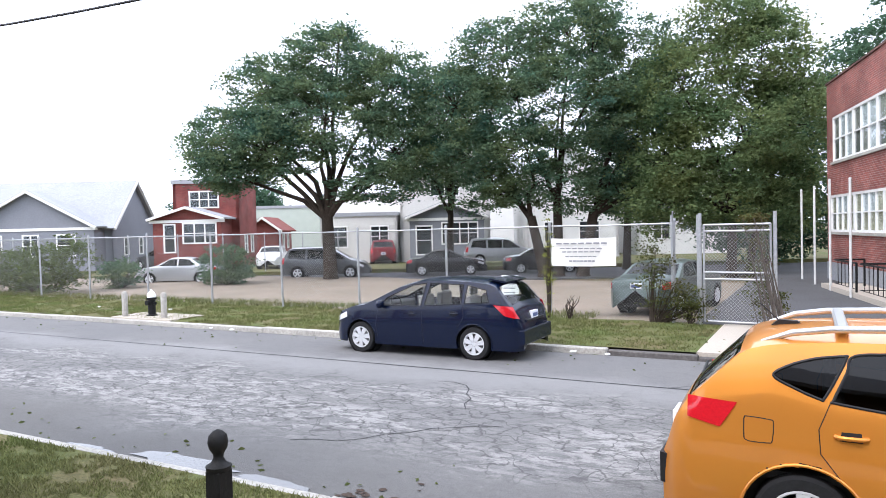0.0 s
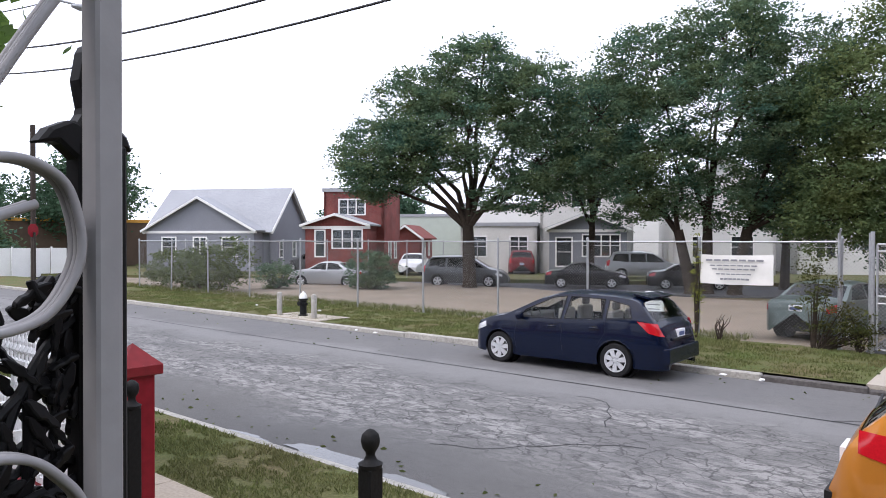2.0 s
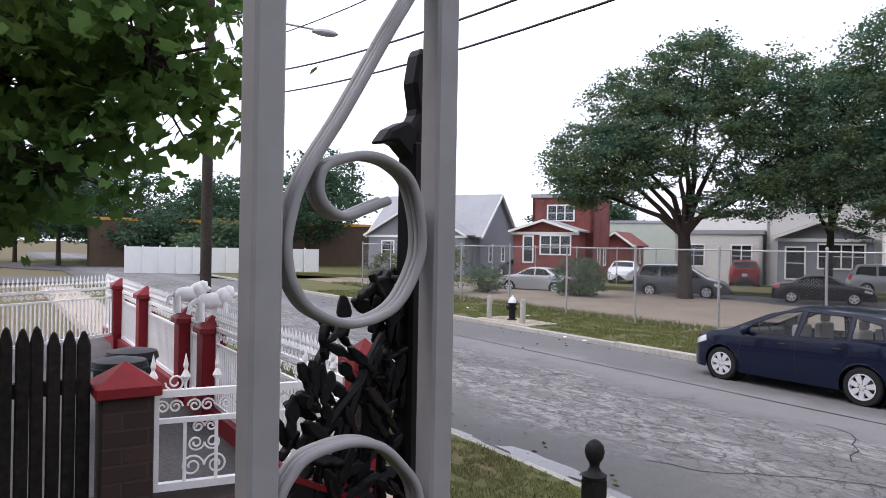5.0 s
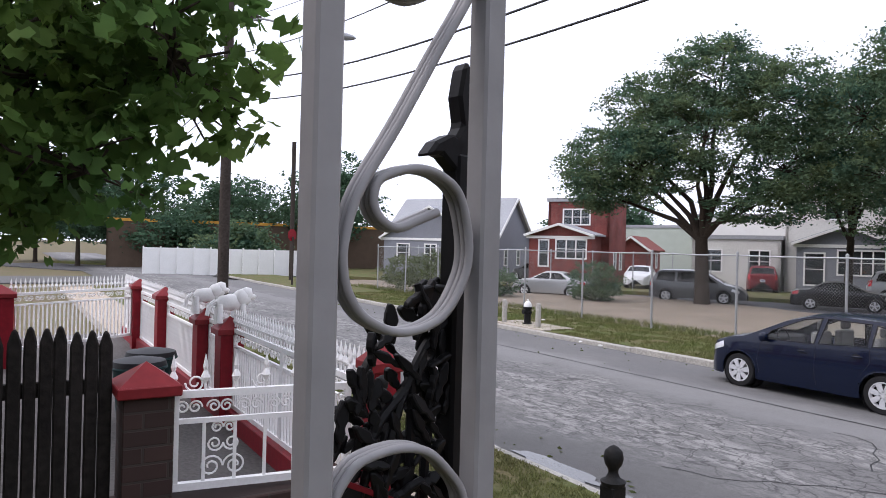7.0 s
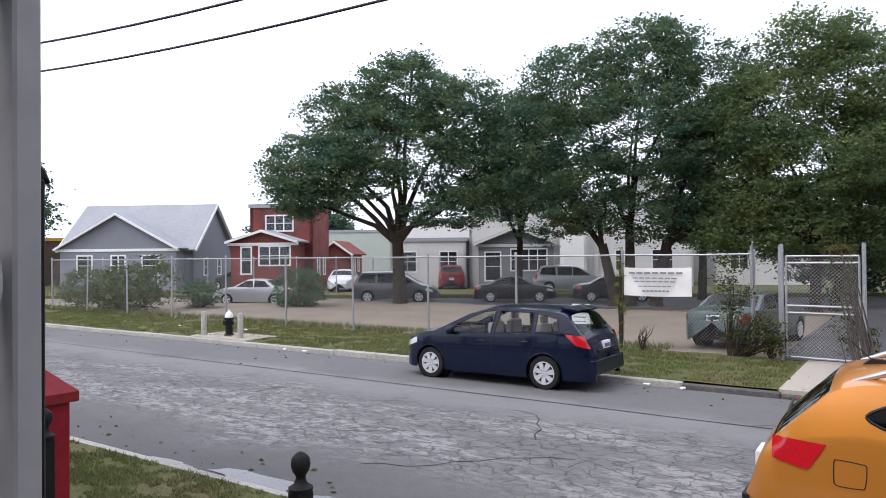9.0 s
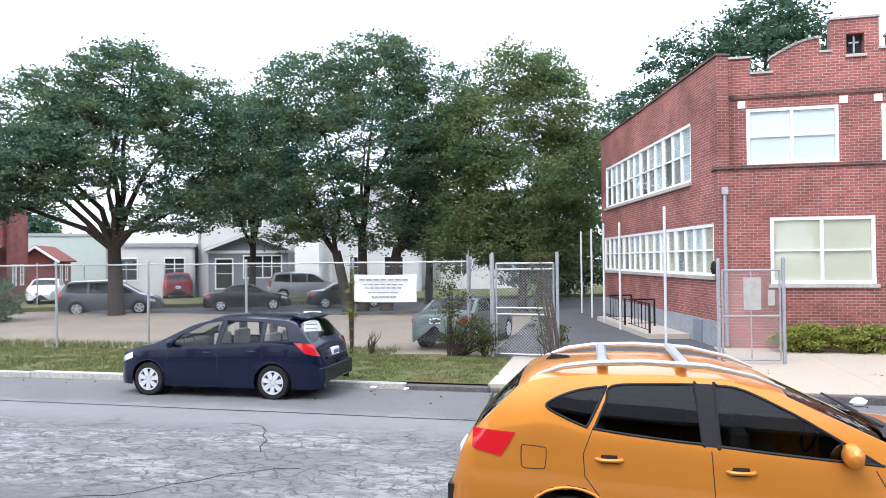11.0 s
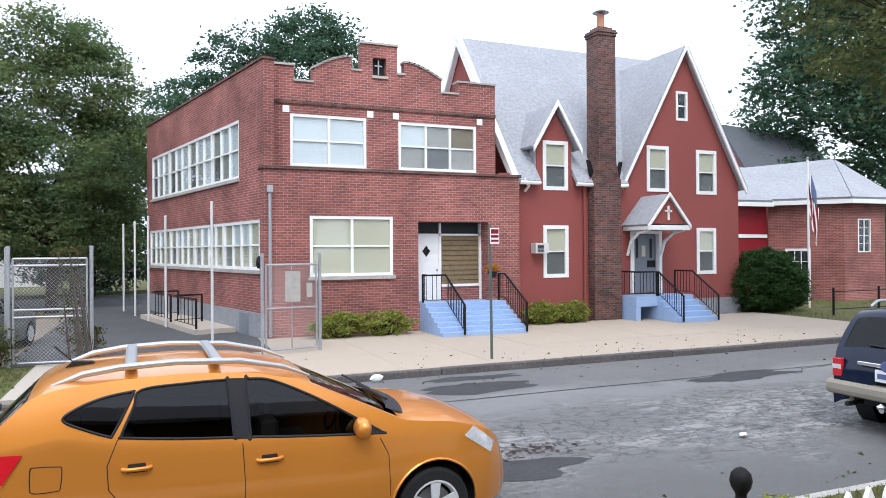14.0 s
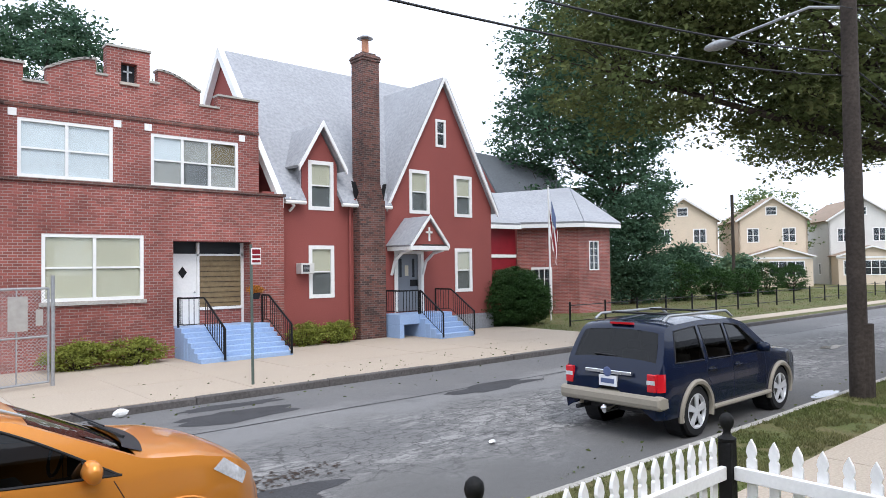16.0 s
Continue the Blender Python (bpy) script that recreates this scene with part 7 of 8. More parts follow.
for z, xa, xb, h in [(2.10, -6.85, -5.45, 0.045), (1.97, -6.75, -5.6, 0.03), (1.88, -6.7, -5.65, 0.03), (1.76, -6.6, -5.75, 0.03), (1.64, -6.5, -5.8, 0.045)]:
    n = 7
    for k in range(n):
        a = xa + (xb - xa) * k / n
        part("text_bar", Geo().box(a, fy - 0.125, z - h / 2, a + (xb - xa) / n * 0.8, fy - 0.12, z + h / 2), M["print_grey"], banner) if M.setdefault("print_grey", mat("print_grey", (0.25, 0.25, 0.27), 0.7, var=0.1)) else None
ys = thing("notice_board", "small white notice board on the fence", "sign")
for x in (-8.4, -8.0):
    part("stake", Geo().box(x - 0.015, fy - 0.07, 0.05, x + 0.015, fy - 0.05, 1.2), M["galvanised"], ys)
part("board", Geo().box(-8.45, fy - 0.1, 0.55, -7.95, fy - 0.07, 1.25), M["white_paint"], ys, bevel=0.005)
for z in (1.12, 1.02, 0.9, 0.78):
    part("text_bar", Geo().box(-8.38, fy - 0.106, z - 0.015, -8.05, fy - 0.1, z + 0.015), M["print_grey"], ys)

# hydrant with its two guard posts
hy = thing("fire_hydrant", "black fire hydrant with a white bonnet", "hydrant", m=pose(-18.5, 14.75, 0.14))
part("barrel", Geo().lathe([(0.16, 0), (0.16, 0.05), (0.11, 0.07), (0.11, 0.5), (0.15, 0.52), (0.15, 0.57), (0.12, 0.58)], (0, 0, 0), "z", 18), M["black_iron"], hy, smooth=0.6)
part("bonnet", Geo().lathe([(0.13, 0.58), (0.125, 0.66), (0.08, 0.74), (0.03, 0.77), (0.03, 0.81), (0.01, 0.82)], (0, 0, 0), "z", 18), M["white_paint"], hy, "white bonnet", smooth=0.6)
part("nozzle", Geo().lathe([(0.075, -0.19), (0.075, -0.1), (0.06, 0)], (0, 0, 0.42), "y", 12), M["black_iron"], hy, smooth=0.6)
for s in (1, -1):
    part("side_cap", Geo().lathe([(0.05, 0.17 * s), (0.05, 0.1 * s), (0.045, 0)], (0, 0, 0.4), "x", 12), M["black_iron"], hy, smooth=0.6)
for x, y in [(-19.2, 14.35), (-17.6, 14.45)]:
    tagged(part("bollard", Geo().lathe([(0.085, 0), (0.085, 0.72), (0.07, 0.77), (0.02, 0.8)], (x, y, 0.12), "z", 14), M["kerb"], None, "pale concrete-filled guard post by the hydrant", smooth=0.6), category="bollard", group="guard posts at the hydrant")
setting("hydrant_pad", Geo().box(-19.6, 14.16, 0.0, -17.0, 15.4, 0.165), M["concrete"], "pale concrete pad under the hydrant", "pavement", bevel=0.01)

# street sign, flower basket, air conditioner, flag
sg = thing("street_sign", "red and white kerbside sign on a green steel post", "sign")
part("post", Geo().tube([(6.73, 14.64, 0.1), (6.70, 14.64, 3.2)], 0.032, 6), M["green_post"], sg) if M.setdefault("green_post", mat("green_post", (0.10, 0.13, 0.11), 0.6, var=0.2)) else None
pl = part("plate", Geo().box(6.68, 14.58, 2.76, 6.91, 14.6, 3.12), M["white_paint"], sg, "white plate with red bars", bevel=0.004)
for z, h in [(3.04, 0.10), (2.93, 0.06), (2.83, 0.05)]:
    part("red_bar", Geo().box(6.70, 14.574, z - h / 2, 6.89, 14.58, z + h / 2), M["red_paint"], pl)
fb = thing("flower_basket", "hanging basket of orange flowers on the stair rail", "flower pot", m=pose(9.55, 20.2, 1.78))
part("pot", Geo().lathe([(0.10, -0.02), (0.16, 0.16), (0.15, 0.17)], (0, 0, 0), "z", 14), M["dark_plastic"], fb)
c, pts = lobe_points([(0, 0, 0.26, 0.24, 0.2, 0.13)], 60, 8, 0.04, 3)
tagged(part("flowers", leaf_mesh("flowers", pts, 0.06, "petal", 3), None, fb), kind="stuff") if (leaf_mat("petal", (0.55, 0.20, 0.03), (0.25, 0.2, 0.04)) is None) else None
ac = thing("air_conditioner", "window air conditioner in the church wall", "air conditioner")
part("case", Geo().box(11.5, 20.85, 2.5, 12.0, 21.2, 2.85), M["pale_siding"], ac, bevel=0.01)
part("grille", Geo().box(11.56, 20.835, 2.56, 11.8, 20.852, 2.79), M["dark_plastic"], ac)
for k in range(5):
    part("slat", Geo().box(11.57, 20.825, 2.58 + k * 0.042, 11.79, 20.835, 2.595 + k * 0.042), M["galvanised"], ac)
fl = thing("flagpole", "white flagpole with a drooping striped flag", "flagpole")
part("pole", Geo().tube([(24.9, 21.5, 0), (24.86, 21.5, 6.3)], 0.045, 10), M["white_paint"], fl, smooth=1)
part("finial", Geo().lathe([(0.02, 6.3), (0.06, 6.36), (0.02, 6.42)], (24.86, 21.5, 0), "z", 10), M["galvanised"], fl)
for k in range(9):
    a, b = 24.93 + 0.055 * k, 24.93 + 0.055 * (k + 1)
    g = Geo()
    for j in range(8):
        zt = 5.55 - 0.15 * k - j * 0.22
        for x in (a, b):
            g.v.append((x, 21.5 + 0.07 * math.sin(k * 1.3 + j * 0.5 + (0.8 if x == b else 0)), zt - (0.15 if x == b else 0)))
    g.f += [(2 * j, 2 * j + 1, 2 * j + 3, 2 * j + 2) for j in range(7)]
    part("stripe", g, M["red_paint"] if k % 2 else M["white_paint"], fl, smooth=1)
part("canton", Geo().prism([(24.92, 5.65), (25.2, 4.9), (25.2, 4.3), (24.92, 4.8)], "y", 21.36, 21.38), M["plate_bar"], fl)

lr = thing("lawn_railing", "low black iron railing round the church lawn", "railing")
lx = [22.9 + 2.45 * i for i in range(18)]
for x in lx:
    p = part("post", Geo().tube([(x, 18.8, 0), (x, 18.8, 1.15)], 0.045, 6), M["black_iron"], lr)
for z in (0.35, 1.0):
    part("rail", Geo().tube([(lx[0], 18.8, z), (lx[-1], 18.8, z)], 0.02, 6), M["black_iron"], lr)
# ramp and rails along the school's side wall
setting("ramp", Geo().box(2.2, -1.3, 0.0, 9.0, -0.05, 0.3, side), M["concrete"], "low concrete ramp along the school wall", "ramp")
for a in (2.4, 5.2):
    pts = [side @ Vector((a, -1.2, 0.3)), side @ Vector((a + 2.4, -1.2, 0.3)), side @ Vector((a + 2.4, -0.3, 0.3))]
    railing("ramp_railing", pts, "black iron railing on the school ramp", 0.9, 0.4)
part("basement_door", Geo().box(1.2, -0.06, 0.05, 1.9, -0.03, 0.8, side), M["grey_door"], school)
pipe = part("downpipe", Geo().tube([(2.72, 20.58, 0.2), (2.72, 20.58, 4.3)], 0.05, 8).box(2.64, 20.5, 4.3, 2.8, 20.64, 4.5), M["galvanised"], school)
part("wall_lamp", Geo().lathe([(0.05, 2.15), (0.09, 2.3), (0.06, 2.45), (0.02, 2.5)], (2.4, 20.5, 0), "z", 10), M["black_iron"], school)
part("downpipe", Geo().tube([(13.6, 21.1, 0.3), (13.6, 21.1, 5.0), (13.75, 20.95, 5.1)], 0.045, 8), M["red_stucco"], church)
part("gutter_elbow", Geo().tube([(11.1, 20.9, 5.0), (11.3, 20.95, 4.75), (11.25, 21.15, 4.6)], 0.05, 8), M["white_paint"], church)

# ---- poles, lamps, cables ----


def utility_pole(x, y, h, r, arm_to, label):
    t = thing("utility_pole", label, "pole")
    part("shaft", Geo().tube([(x, y, -0.2), (x, y, h * 0.5), (x + 0.02, y, h)], [r, r * 0.9, r * 0.75], 14), M["pole_wood"], t, smooth=1)
    part("crossarm", Geo().box(x - 0.06, y - 0.9, h - 1.0, x + 0.06, y + 0.9, h - 0.86), M["pole_wood"], t)
    for k in (-0.8, -0.4, 0.4, 0.8):
        part("insulator", Geo().lathe([(0.03, h - 0.86), (0.05, h - 0.8), (0.03, h - 0.74), (0.05, h - 0.7), (0.01, h - 0.66)], (x, y + k, 0), "z", 10), M["galvanised"], t)
    ax, ay, az = arm_to
    lamp = part("lamp_arm", Geo().tube([(x, y, az - 0.1), (x + (ax - x) * 0.3, y + (ay - y) * 0.3, az + 0.15), (ax, ay, az + 0.05)], 0.03, 8), M["galvanised"], t)
    d = Vector((ax - x, ay - y, 0)).normalized()
    g = Geo()
    for k, (s, w, hh) in enumerate([(-0.1, 0.06, 0.04), (0.1, 0.14, 0.09), (0.4, 0.17, 0.11), (0.62, 0.10, 0.07), (0.7, 0.03, 0.02)]):
        cpt = Vector((ax, ay, az)) + d * s
        sd = Vector((-d.y, d.x, 0))
        for q in range(10):
            a = 2 * math.pi * q / 10
            g.v.append(tuple(cpt + sd * w * math.cos(a) + Vector((0, 0, hh * math.sin(a)))))
    g.f += [(k * 10 + q, k * 10 + (q + 1) % 10, (k + 1) * 10 + (q + 1) % 10, (k + 1) * 10 + q) for k in range(4) for q in range(10)]
    g.f += [tuple(range(10)), tuple(range(40, 50))]
    part("lamp_head", g, M["galvanised"], t, "grey cobra-head street lamp", smooth=0.9)
    return t


up = utility_pole(13.95, 5.05, 9.5, 0.17, (14.4, 7.5, 7.45), "dark wooden utility pole with a street lamp")
part("sleeve", Geo().tube([(14.02, 5.0, 0), (14.02, 5.0, 1.5)], 0.19, 14), M["pole_wood"], up)
utility_pole(-20.9, 5.6, 10.0, 0.16, (-20.5, 8.6, 8.9), "brown wooden utility pole with a street lamp")
for y, za, zl, zb, r in [(5.2, 6.6, 4.85, 6.1, 0.014), (5.4, 7.2, 5.3, 6.6, 0.016), (5.0, 7.8, 5.9, 7.3, 0.010), (5.9, 9.1, 7.2, 8.6, 0.008), (4.6, 9.1, 7.4, 8.6, 0.008)]:
    pts = []
    for i in range(33):
        u = i / 32
        pts.append((-20.9 + 34.85 * u, y + (0.3 - 0.35 * u), za + (zb - za) * u - 4 * ((za + zb) / 2 - zl) * u * (1 - u)))
    tagged(part("overhead_cable", Geo().tube(pts, r, 5), M["cable"], None, "black overhead cable slung between the poles"), category="cable", group="overhead cables")
    ext = [(13.95 + 3.0 * i, y - 0.05, zb - 0.012 * i * (10 - i) * 3) for i in range(11)]
    tagged(part("overhead_cable", Geo().tube(ext, r, 5), M["cable"], None, "black overhead cable slung between the poles"), category="cable", group="overhead cables")
    ext = [(-20.9 - 4.0 * i, y + 0.3, za - 0.012 * i * (10 - i) * 3) for i in range(11)]
    tagged(part("overhead_cable", Geo().tube(ext, r, 5), M["cable"], None, "black overhead cable slung between the poles"), category="cable", group="overhead cables")
for x, y, h in [(-46.5, 16.8, 9.5), (-83, 40, 13), (62, 31, 9)]:
    tagged(part("far_pole", Geo().tube([(x, y, 0), (x, y, h)], 0.15, 8), M["pole_wood"], None, "distant dark wooden utility pole"), category="pole")
st = thing("stop_sign", "red eight-sided traffic sign on a post", "sign", m=pose(-41.0, 14.9, 0, 0, 0, -62))
part("post", Geo().tube([(0, 0, 0), (0, 0, 3.0)], 0.06, 8), M["pole_wood"], st)
plq = part("plate", Geo().prism([(0.38 * math.cos(math.pi / 8 + k * math.pi / 4), 3.1 + 0.38 * math.sin(math.pi / 8 + k * math.pi / 4)) for k in range(8)], "y", -0.09, -0.07), M["red_paint"], st)
txt = bpy.data.curves.new("word", "FONT")
txt.body, txt.size, txt.align_x, txt.align_y, txt.extrude = "STOP", 0.26, "CENTER", "CENTER", 0.002
tob = new("word", txt)
tob.matrix_basis = pose(0, -0.094, 3.1, 90, 0, 0)
tob.data.materials.append(M["white_paint"])
tob.parent = plq
vf = thing("vinyl_fence", "tall white vinyl fence across the side street", "fence")
for i in range(12):
    part("panel", Geo().box(-56.5 + 0.30 * i, 9.0 + 1.15 * i, 0, -56.45 + 0.30 * i, 10.13 + 1.15 * i, 2.05), M["white_paint"], vf)
    part("post", Geo().box(-56.55 + 0.30 * i, 8.93 + 1.15 * i, 0, -56.42 + 0.30 * i, 9.02 + 1.15 * i, 2.15), M["white_paint"], vf)
setting("side_street", Geo().box(-54, -60, -0.04, -46, 90, 0.03), M["asphalt"], "side street that crosses at the corner", "road")

# ---- scrolled porch column close by ----
cm = Matrix(((-0.1429, -0.9897, 0, -1.1942), (0.9897, -0.1429, 0, 0.5496), (0, 0, 1, 0), (0, 0, 0, 1)))
colm = thing("porch_column", "grey-white iron porch column with scrolls between two posts", "column")
for u, w in ((0.0, 0.0231), (0.1598, 0.0231)):
    g = Geo().box(u - w / 2, -w / 2, 0.4, u + w / 2, w / 2, 4.2, cm)
    part("post", g, M["column_paint"], colm, bevel=0.0025)


def smooth_path(pts, n=6):
    out = []
    P = [pts[0]] + list(pts) + [pts[-1]]
    for i in range(1, len(P) - 2):
        p0, p1, p2, p3 = (np.array(q) for q in P[i - 1:i + 3])
        for k in range(n):
            t = k / n
            out.append(tuple(0.5 * ((2 * p1) + (-p0 + p2) * t + (2 * p0 - 5 * p1 + 4 * p2 - p3) * t * t + (-p0 + 3 * p1 - 3 * p2 + p3) * t ** 3)))
    out.append(tuple(pts[-1]))
    return out


def scroll(pts, r=0.0036):
    t = Geo()
    for off in (-0.0066, 0.0, 0.0066):
        t.tube([cm @ Vector((u * 1.025, off, z + 0.0035)) for u, z in pts], r * (1.0 if off else 0.8), 8)
    return part("scroll", t, M["column_paint"], colm, smooth=1)


loop = [(0.101, 2.568), (0.083, 2.561), (0.063, 2.554), (0.048, 2.56), (0.041, 2.572), (0.044, 2.587), (0.057, 2.595), (0.081, 2.601), (0.105, 2.597), (0.125, 2.581), (0.135, 2.543), (0.13, 2.514), (0.108, 2.484), (0.071, 2.474), (0.039, 2.485), (0.023, 2.503), (0.017, 2.524), (0.018, 2.545), (0.029, 2.58), (0.061, 2.631), (0.097, 2.693), (0.133, 2.755), (0.139, 2.79), (0.13, 2.83), (0.1, 2.855), (0.065, 2.855), (0.034, 2.838), (0.019, 2.805), (0.022, 2.765), (0.034, 2.745), (0.047, 2.735), (0.058, 2.732), (0.074, 2.732), (0.091, 2.74), (0.1, 2.747)]
scroll(smooth_path(loop))
low = [(0.1, 2.19), (0.06, 2.2), (0.03, 2.235), (0.015, 2.29), (0.012, 2.33), (0.014, 2.354), (0.023, 2.37), (0.037, 2.381), (0.069, 2.385), (0.097, 2.378), (0.118, 2.36), (0.135, 2.336), (0.138, 2.3), (0.125, 2.26), (0.09, 2.19), (0.05, 2.11), (0.02, 2.04)]
scroll(smooth_path(low))

# ornamental black iron post behind the column
om = cm @ Matrix.Translation((0, 0.052, 0))
orn = thing("iron_ornament", "black cast-iron post with leaf ornaments and a slanted plate", "ornament")
part("bar", Geo().box(0.165, -0.012, 0.45, 0.21, 0.012, 2.63, om), M["black_iron"], orn, bevel=0.003)
part("finial", Geo().prism([(0.168, 2.62), (0.162, 2.64), (0.172, 2.656), (0.167, 2.682), (0.172, 2.71), (0.178, 2.716), (0.186, 2.70), (0.193, 2.67), (0.204, 2.64), (0.207, 2.62)], "y", -0.01, 0.01, om), M["black_iron"], orn, bevel=0.003)
for s in (-1.0, 0.55):
    c0 = 0.187
    leaf = [(c0 + s * 0.012, 2.642), (c0 + s * 0.027, 2.647), (c0 + s * 0.045, 2.638), (c0 + s * 0.056, 2.624), (c0 + s * 0.038, 2.627), (c0 + s * 0.026, 2.617), (c0 + s * 0.012, 2.606)]
    part("leaf", Geo().prism(leaf, "y", -0.01, 0.01, om), M["black_iron"], orn, bevel=0.003)


def lump(c, r, m):
    g = Geo()
    rows = [(0.01, -1), (0.6, -0.8), (0.95, -0.3), (0.95, 0.3), (0.6, 0.8), (0.01, 1)]
    for k, h in rows:
        for q in range(9):
            a = 2 * math.pi * q / 9
            wob = 1 + 0.22 * math.sin(3 * a + c[0] * 90 + h * 4)
            g.v.append(tuple(m @ Vector((c[0] + r[0] * k * wob * math.cos(a), c[1] + r[1] * k * math.sin(a), c[2] + r[2] * h))))
    g.f += [(i * 9 + q, i * 9 + (q + 1) % 9, (i + 1) * 9 + (q + 1) % 9, (i + 1) * 9 + q) for i in range(5) for q in range(9)]
    g.f += [tuple(range(9)), tuple(range(45, 54))]
    return g


rr = random.Random(4)
foliage = [(0.168, 2.505), (0.118, 2.505), (0.09, 2.465), (0.058, 2.428), (0.048, 2.38), (0.08, 2.335), (0.168, 2.30)]
made = 0
while made < 120:
    u, z = rr.uniform(0.04, 0.168), rr.uniform(2.30, 2.505)
    if inside((u, z), foliage):
        tilt = om @ Matrix.Translation((u, rr.uniform(-0.008, 0.012), z)) @ Matrix.Rotation(rr.uniform(-1.3, 1.3), 4, "Y") @ Matrix.Rotation(rr.uniform(-0.6, 0.6), 4, "Z")
        h, w = rr.uniform(0.011, 0.021), rr.uniform(0.0035, 0.0065)
        outline = [(-w * 0.35, -h * 0.88), (w * 0.3, -h), (w * 0.7, -h * 0.5), (w * 0.5, -h * 0.2), (w, h * 0.1), (w * 0.75, h * 0.5), (w * 0.4, h * 0.9), (-w * 0.3, h), (-w * 0.8, h * 0.55), (-w, h * 0.1), (-w * 0.5, -h * 0.2), (-w * 0.7, -h * 0.5)]
        part("leaf", Geo().prism(outline, "y", -0.0035, 0.0035, tilt), M["black_iron"], orn, bevel=0.0012)
        made += 1
for pts in ([(0.37, 2.52), (0.33, 2.49), (0.29, 2.43), (0.27, 2.36), (0.27, 2.28)], [(0.37, 2.47), (0.345, 2.42), (0.335, 2.34), (0.35, 2.25)], [(0.30, 2.45), (0.26, 2.42), (0.22, 2.37), (0.19, 2.35)], [(0.31, 2.46), (0.31, 2.38), (0.30, 2.28)]):
    part("stem", Geo().tube([om @ Vector((0.167 + (u - 0.37) * 0.67, 0, 2.41 + (z - 2.44) * 0.85)) for u, z in smooth_path(pts, 4)], 0.0045, 6), M["black_iron"], orn, smooth=1)
part("plate", Geo().prism([(0.045, 2.355), (0.165, 2.295), (0.165, 2.0), (0.045, 2.03)], "y", -0.004, 0.014, om), M["black_iron"], orn, "slanted black plate")
part("plate_edge", Geo().prism([(0.043, 2.36), (0.165, 2.30), (0.165, 2.295), (0.043, 2.355)], "y", -0.008, 0.018, om), M["red_paint"], orn)

# ---- neighbour's red and white fence ----


def pillar(x, y, h, w, label, cap=True, shaft="red_paint"):
    t = thing("fence_pillar", label, "pillar", "red pillars of the neighbour's fence")
    part("shaft", Geo().box(x - w / 2, y - w / 2, 0.1, x + w / 2, y + w / 2, h - 0.14), M[shaft], t, bevel=0.008)
    if cap:
        b = w / 2 + 0.045
        part("cap", Geo().box(x - b, y - b, h - 0.14, x + b, y + b, h - 0.06), M["red_cap"], t, bevel=0.008)
        part("pyramid", Geo().add([(x - b + 0.01, y - b + 0.01, h - 0.06), (x + b - 0.01, y - b + 0.01, h - 0.06), (x + b - 0.01, y + b - 0.01, h - 0.06), (x - b + 0.01, y + b - 0.01, h - 0.06), (x, y, h + 0.09)], [(0, 1, 4), (1, 2, 4), (2, 3, 4), (3, 0, 4), (3, 2, 1, 0)]), M["red_cap"], t)
    return t


M["red_cap"] = mat("red_cap", (0.21, 0.018, 0.022), 0.5, var=0.12, fine=14, coarse=2, bump=0.05)
M["brown_block"] = brick_mat("brown_block", (0.06, 0.035, 0.03), (0.04, 0.025, 0.022), (0.05, 0.04, 0.035), 1.6)
pillar(-6.15, 1.24, 1.58, 0.34, "dark brown block pillar with a red pyramid cap", True, "brown_block")
pillar(-5.72, 2.93, 1.70, 0.23, "bright red square pillar with a pyramid cap")
for x in (-9.9, -11.2):
    pillar(x, 2.85, 1.5, 0.3, "red pillar that carries a white statue", True)
for x in (-14.3, -17.2):
    pillar(x, 2.85, 1.62, 0.3, "red pillar with a pyramid cap")
pillar(-15.5, 0.3, 1.6, 0.4, "red pillar with a pyramid cap")


def curl(c, r, turns, start, m, rad=0.007, flip=1):
    pts = []
    for i in range(int(14 * turns) + 1):
        a = start + flip * 2 * math.pi * i / 14
        k = r * (1 - 0.75 * i / (14 * turns))
        pts.append(m @ Vector((c[0] + k * math.cos(a), 0, c[1] + k * math.sin(a))))
    return Geo().tube(pts, rad, 5)


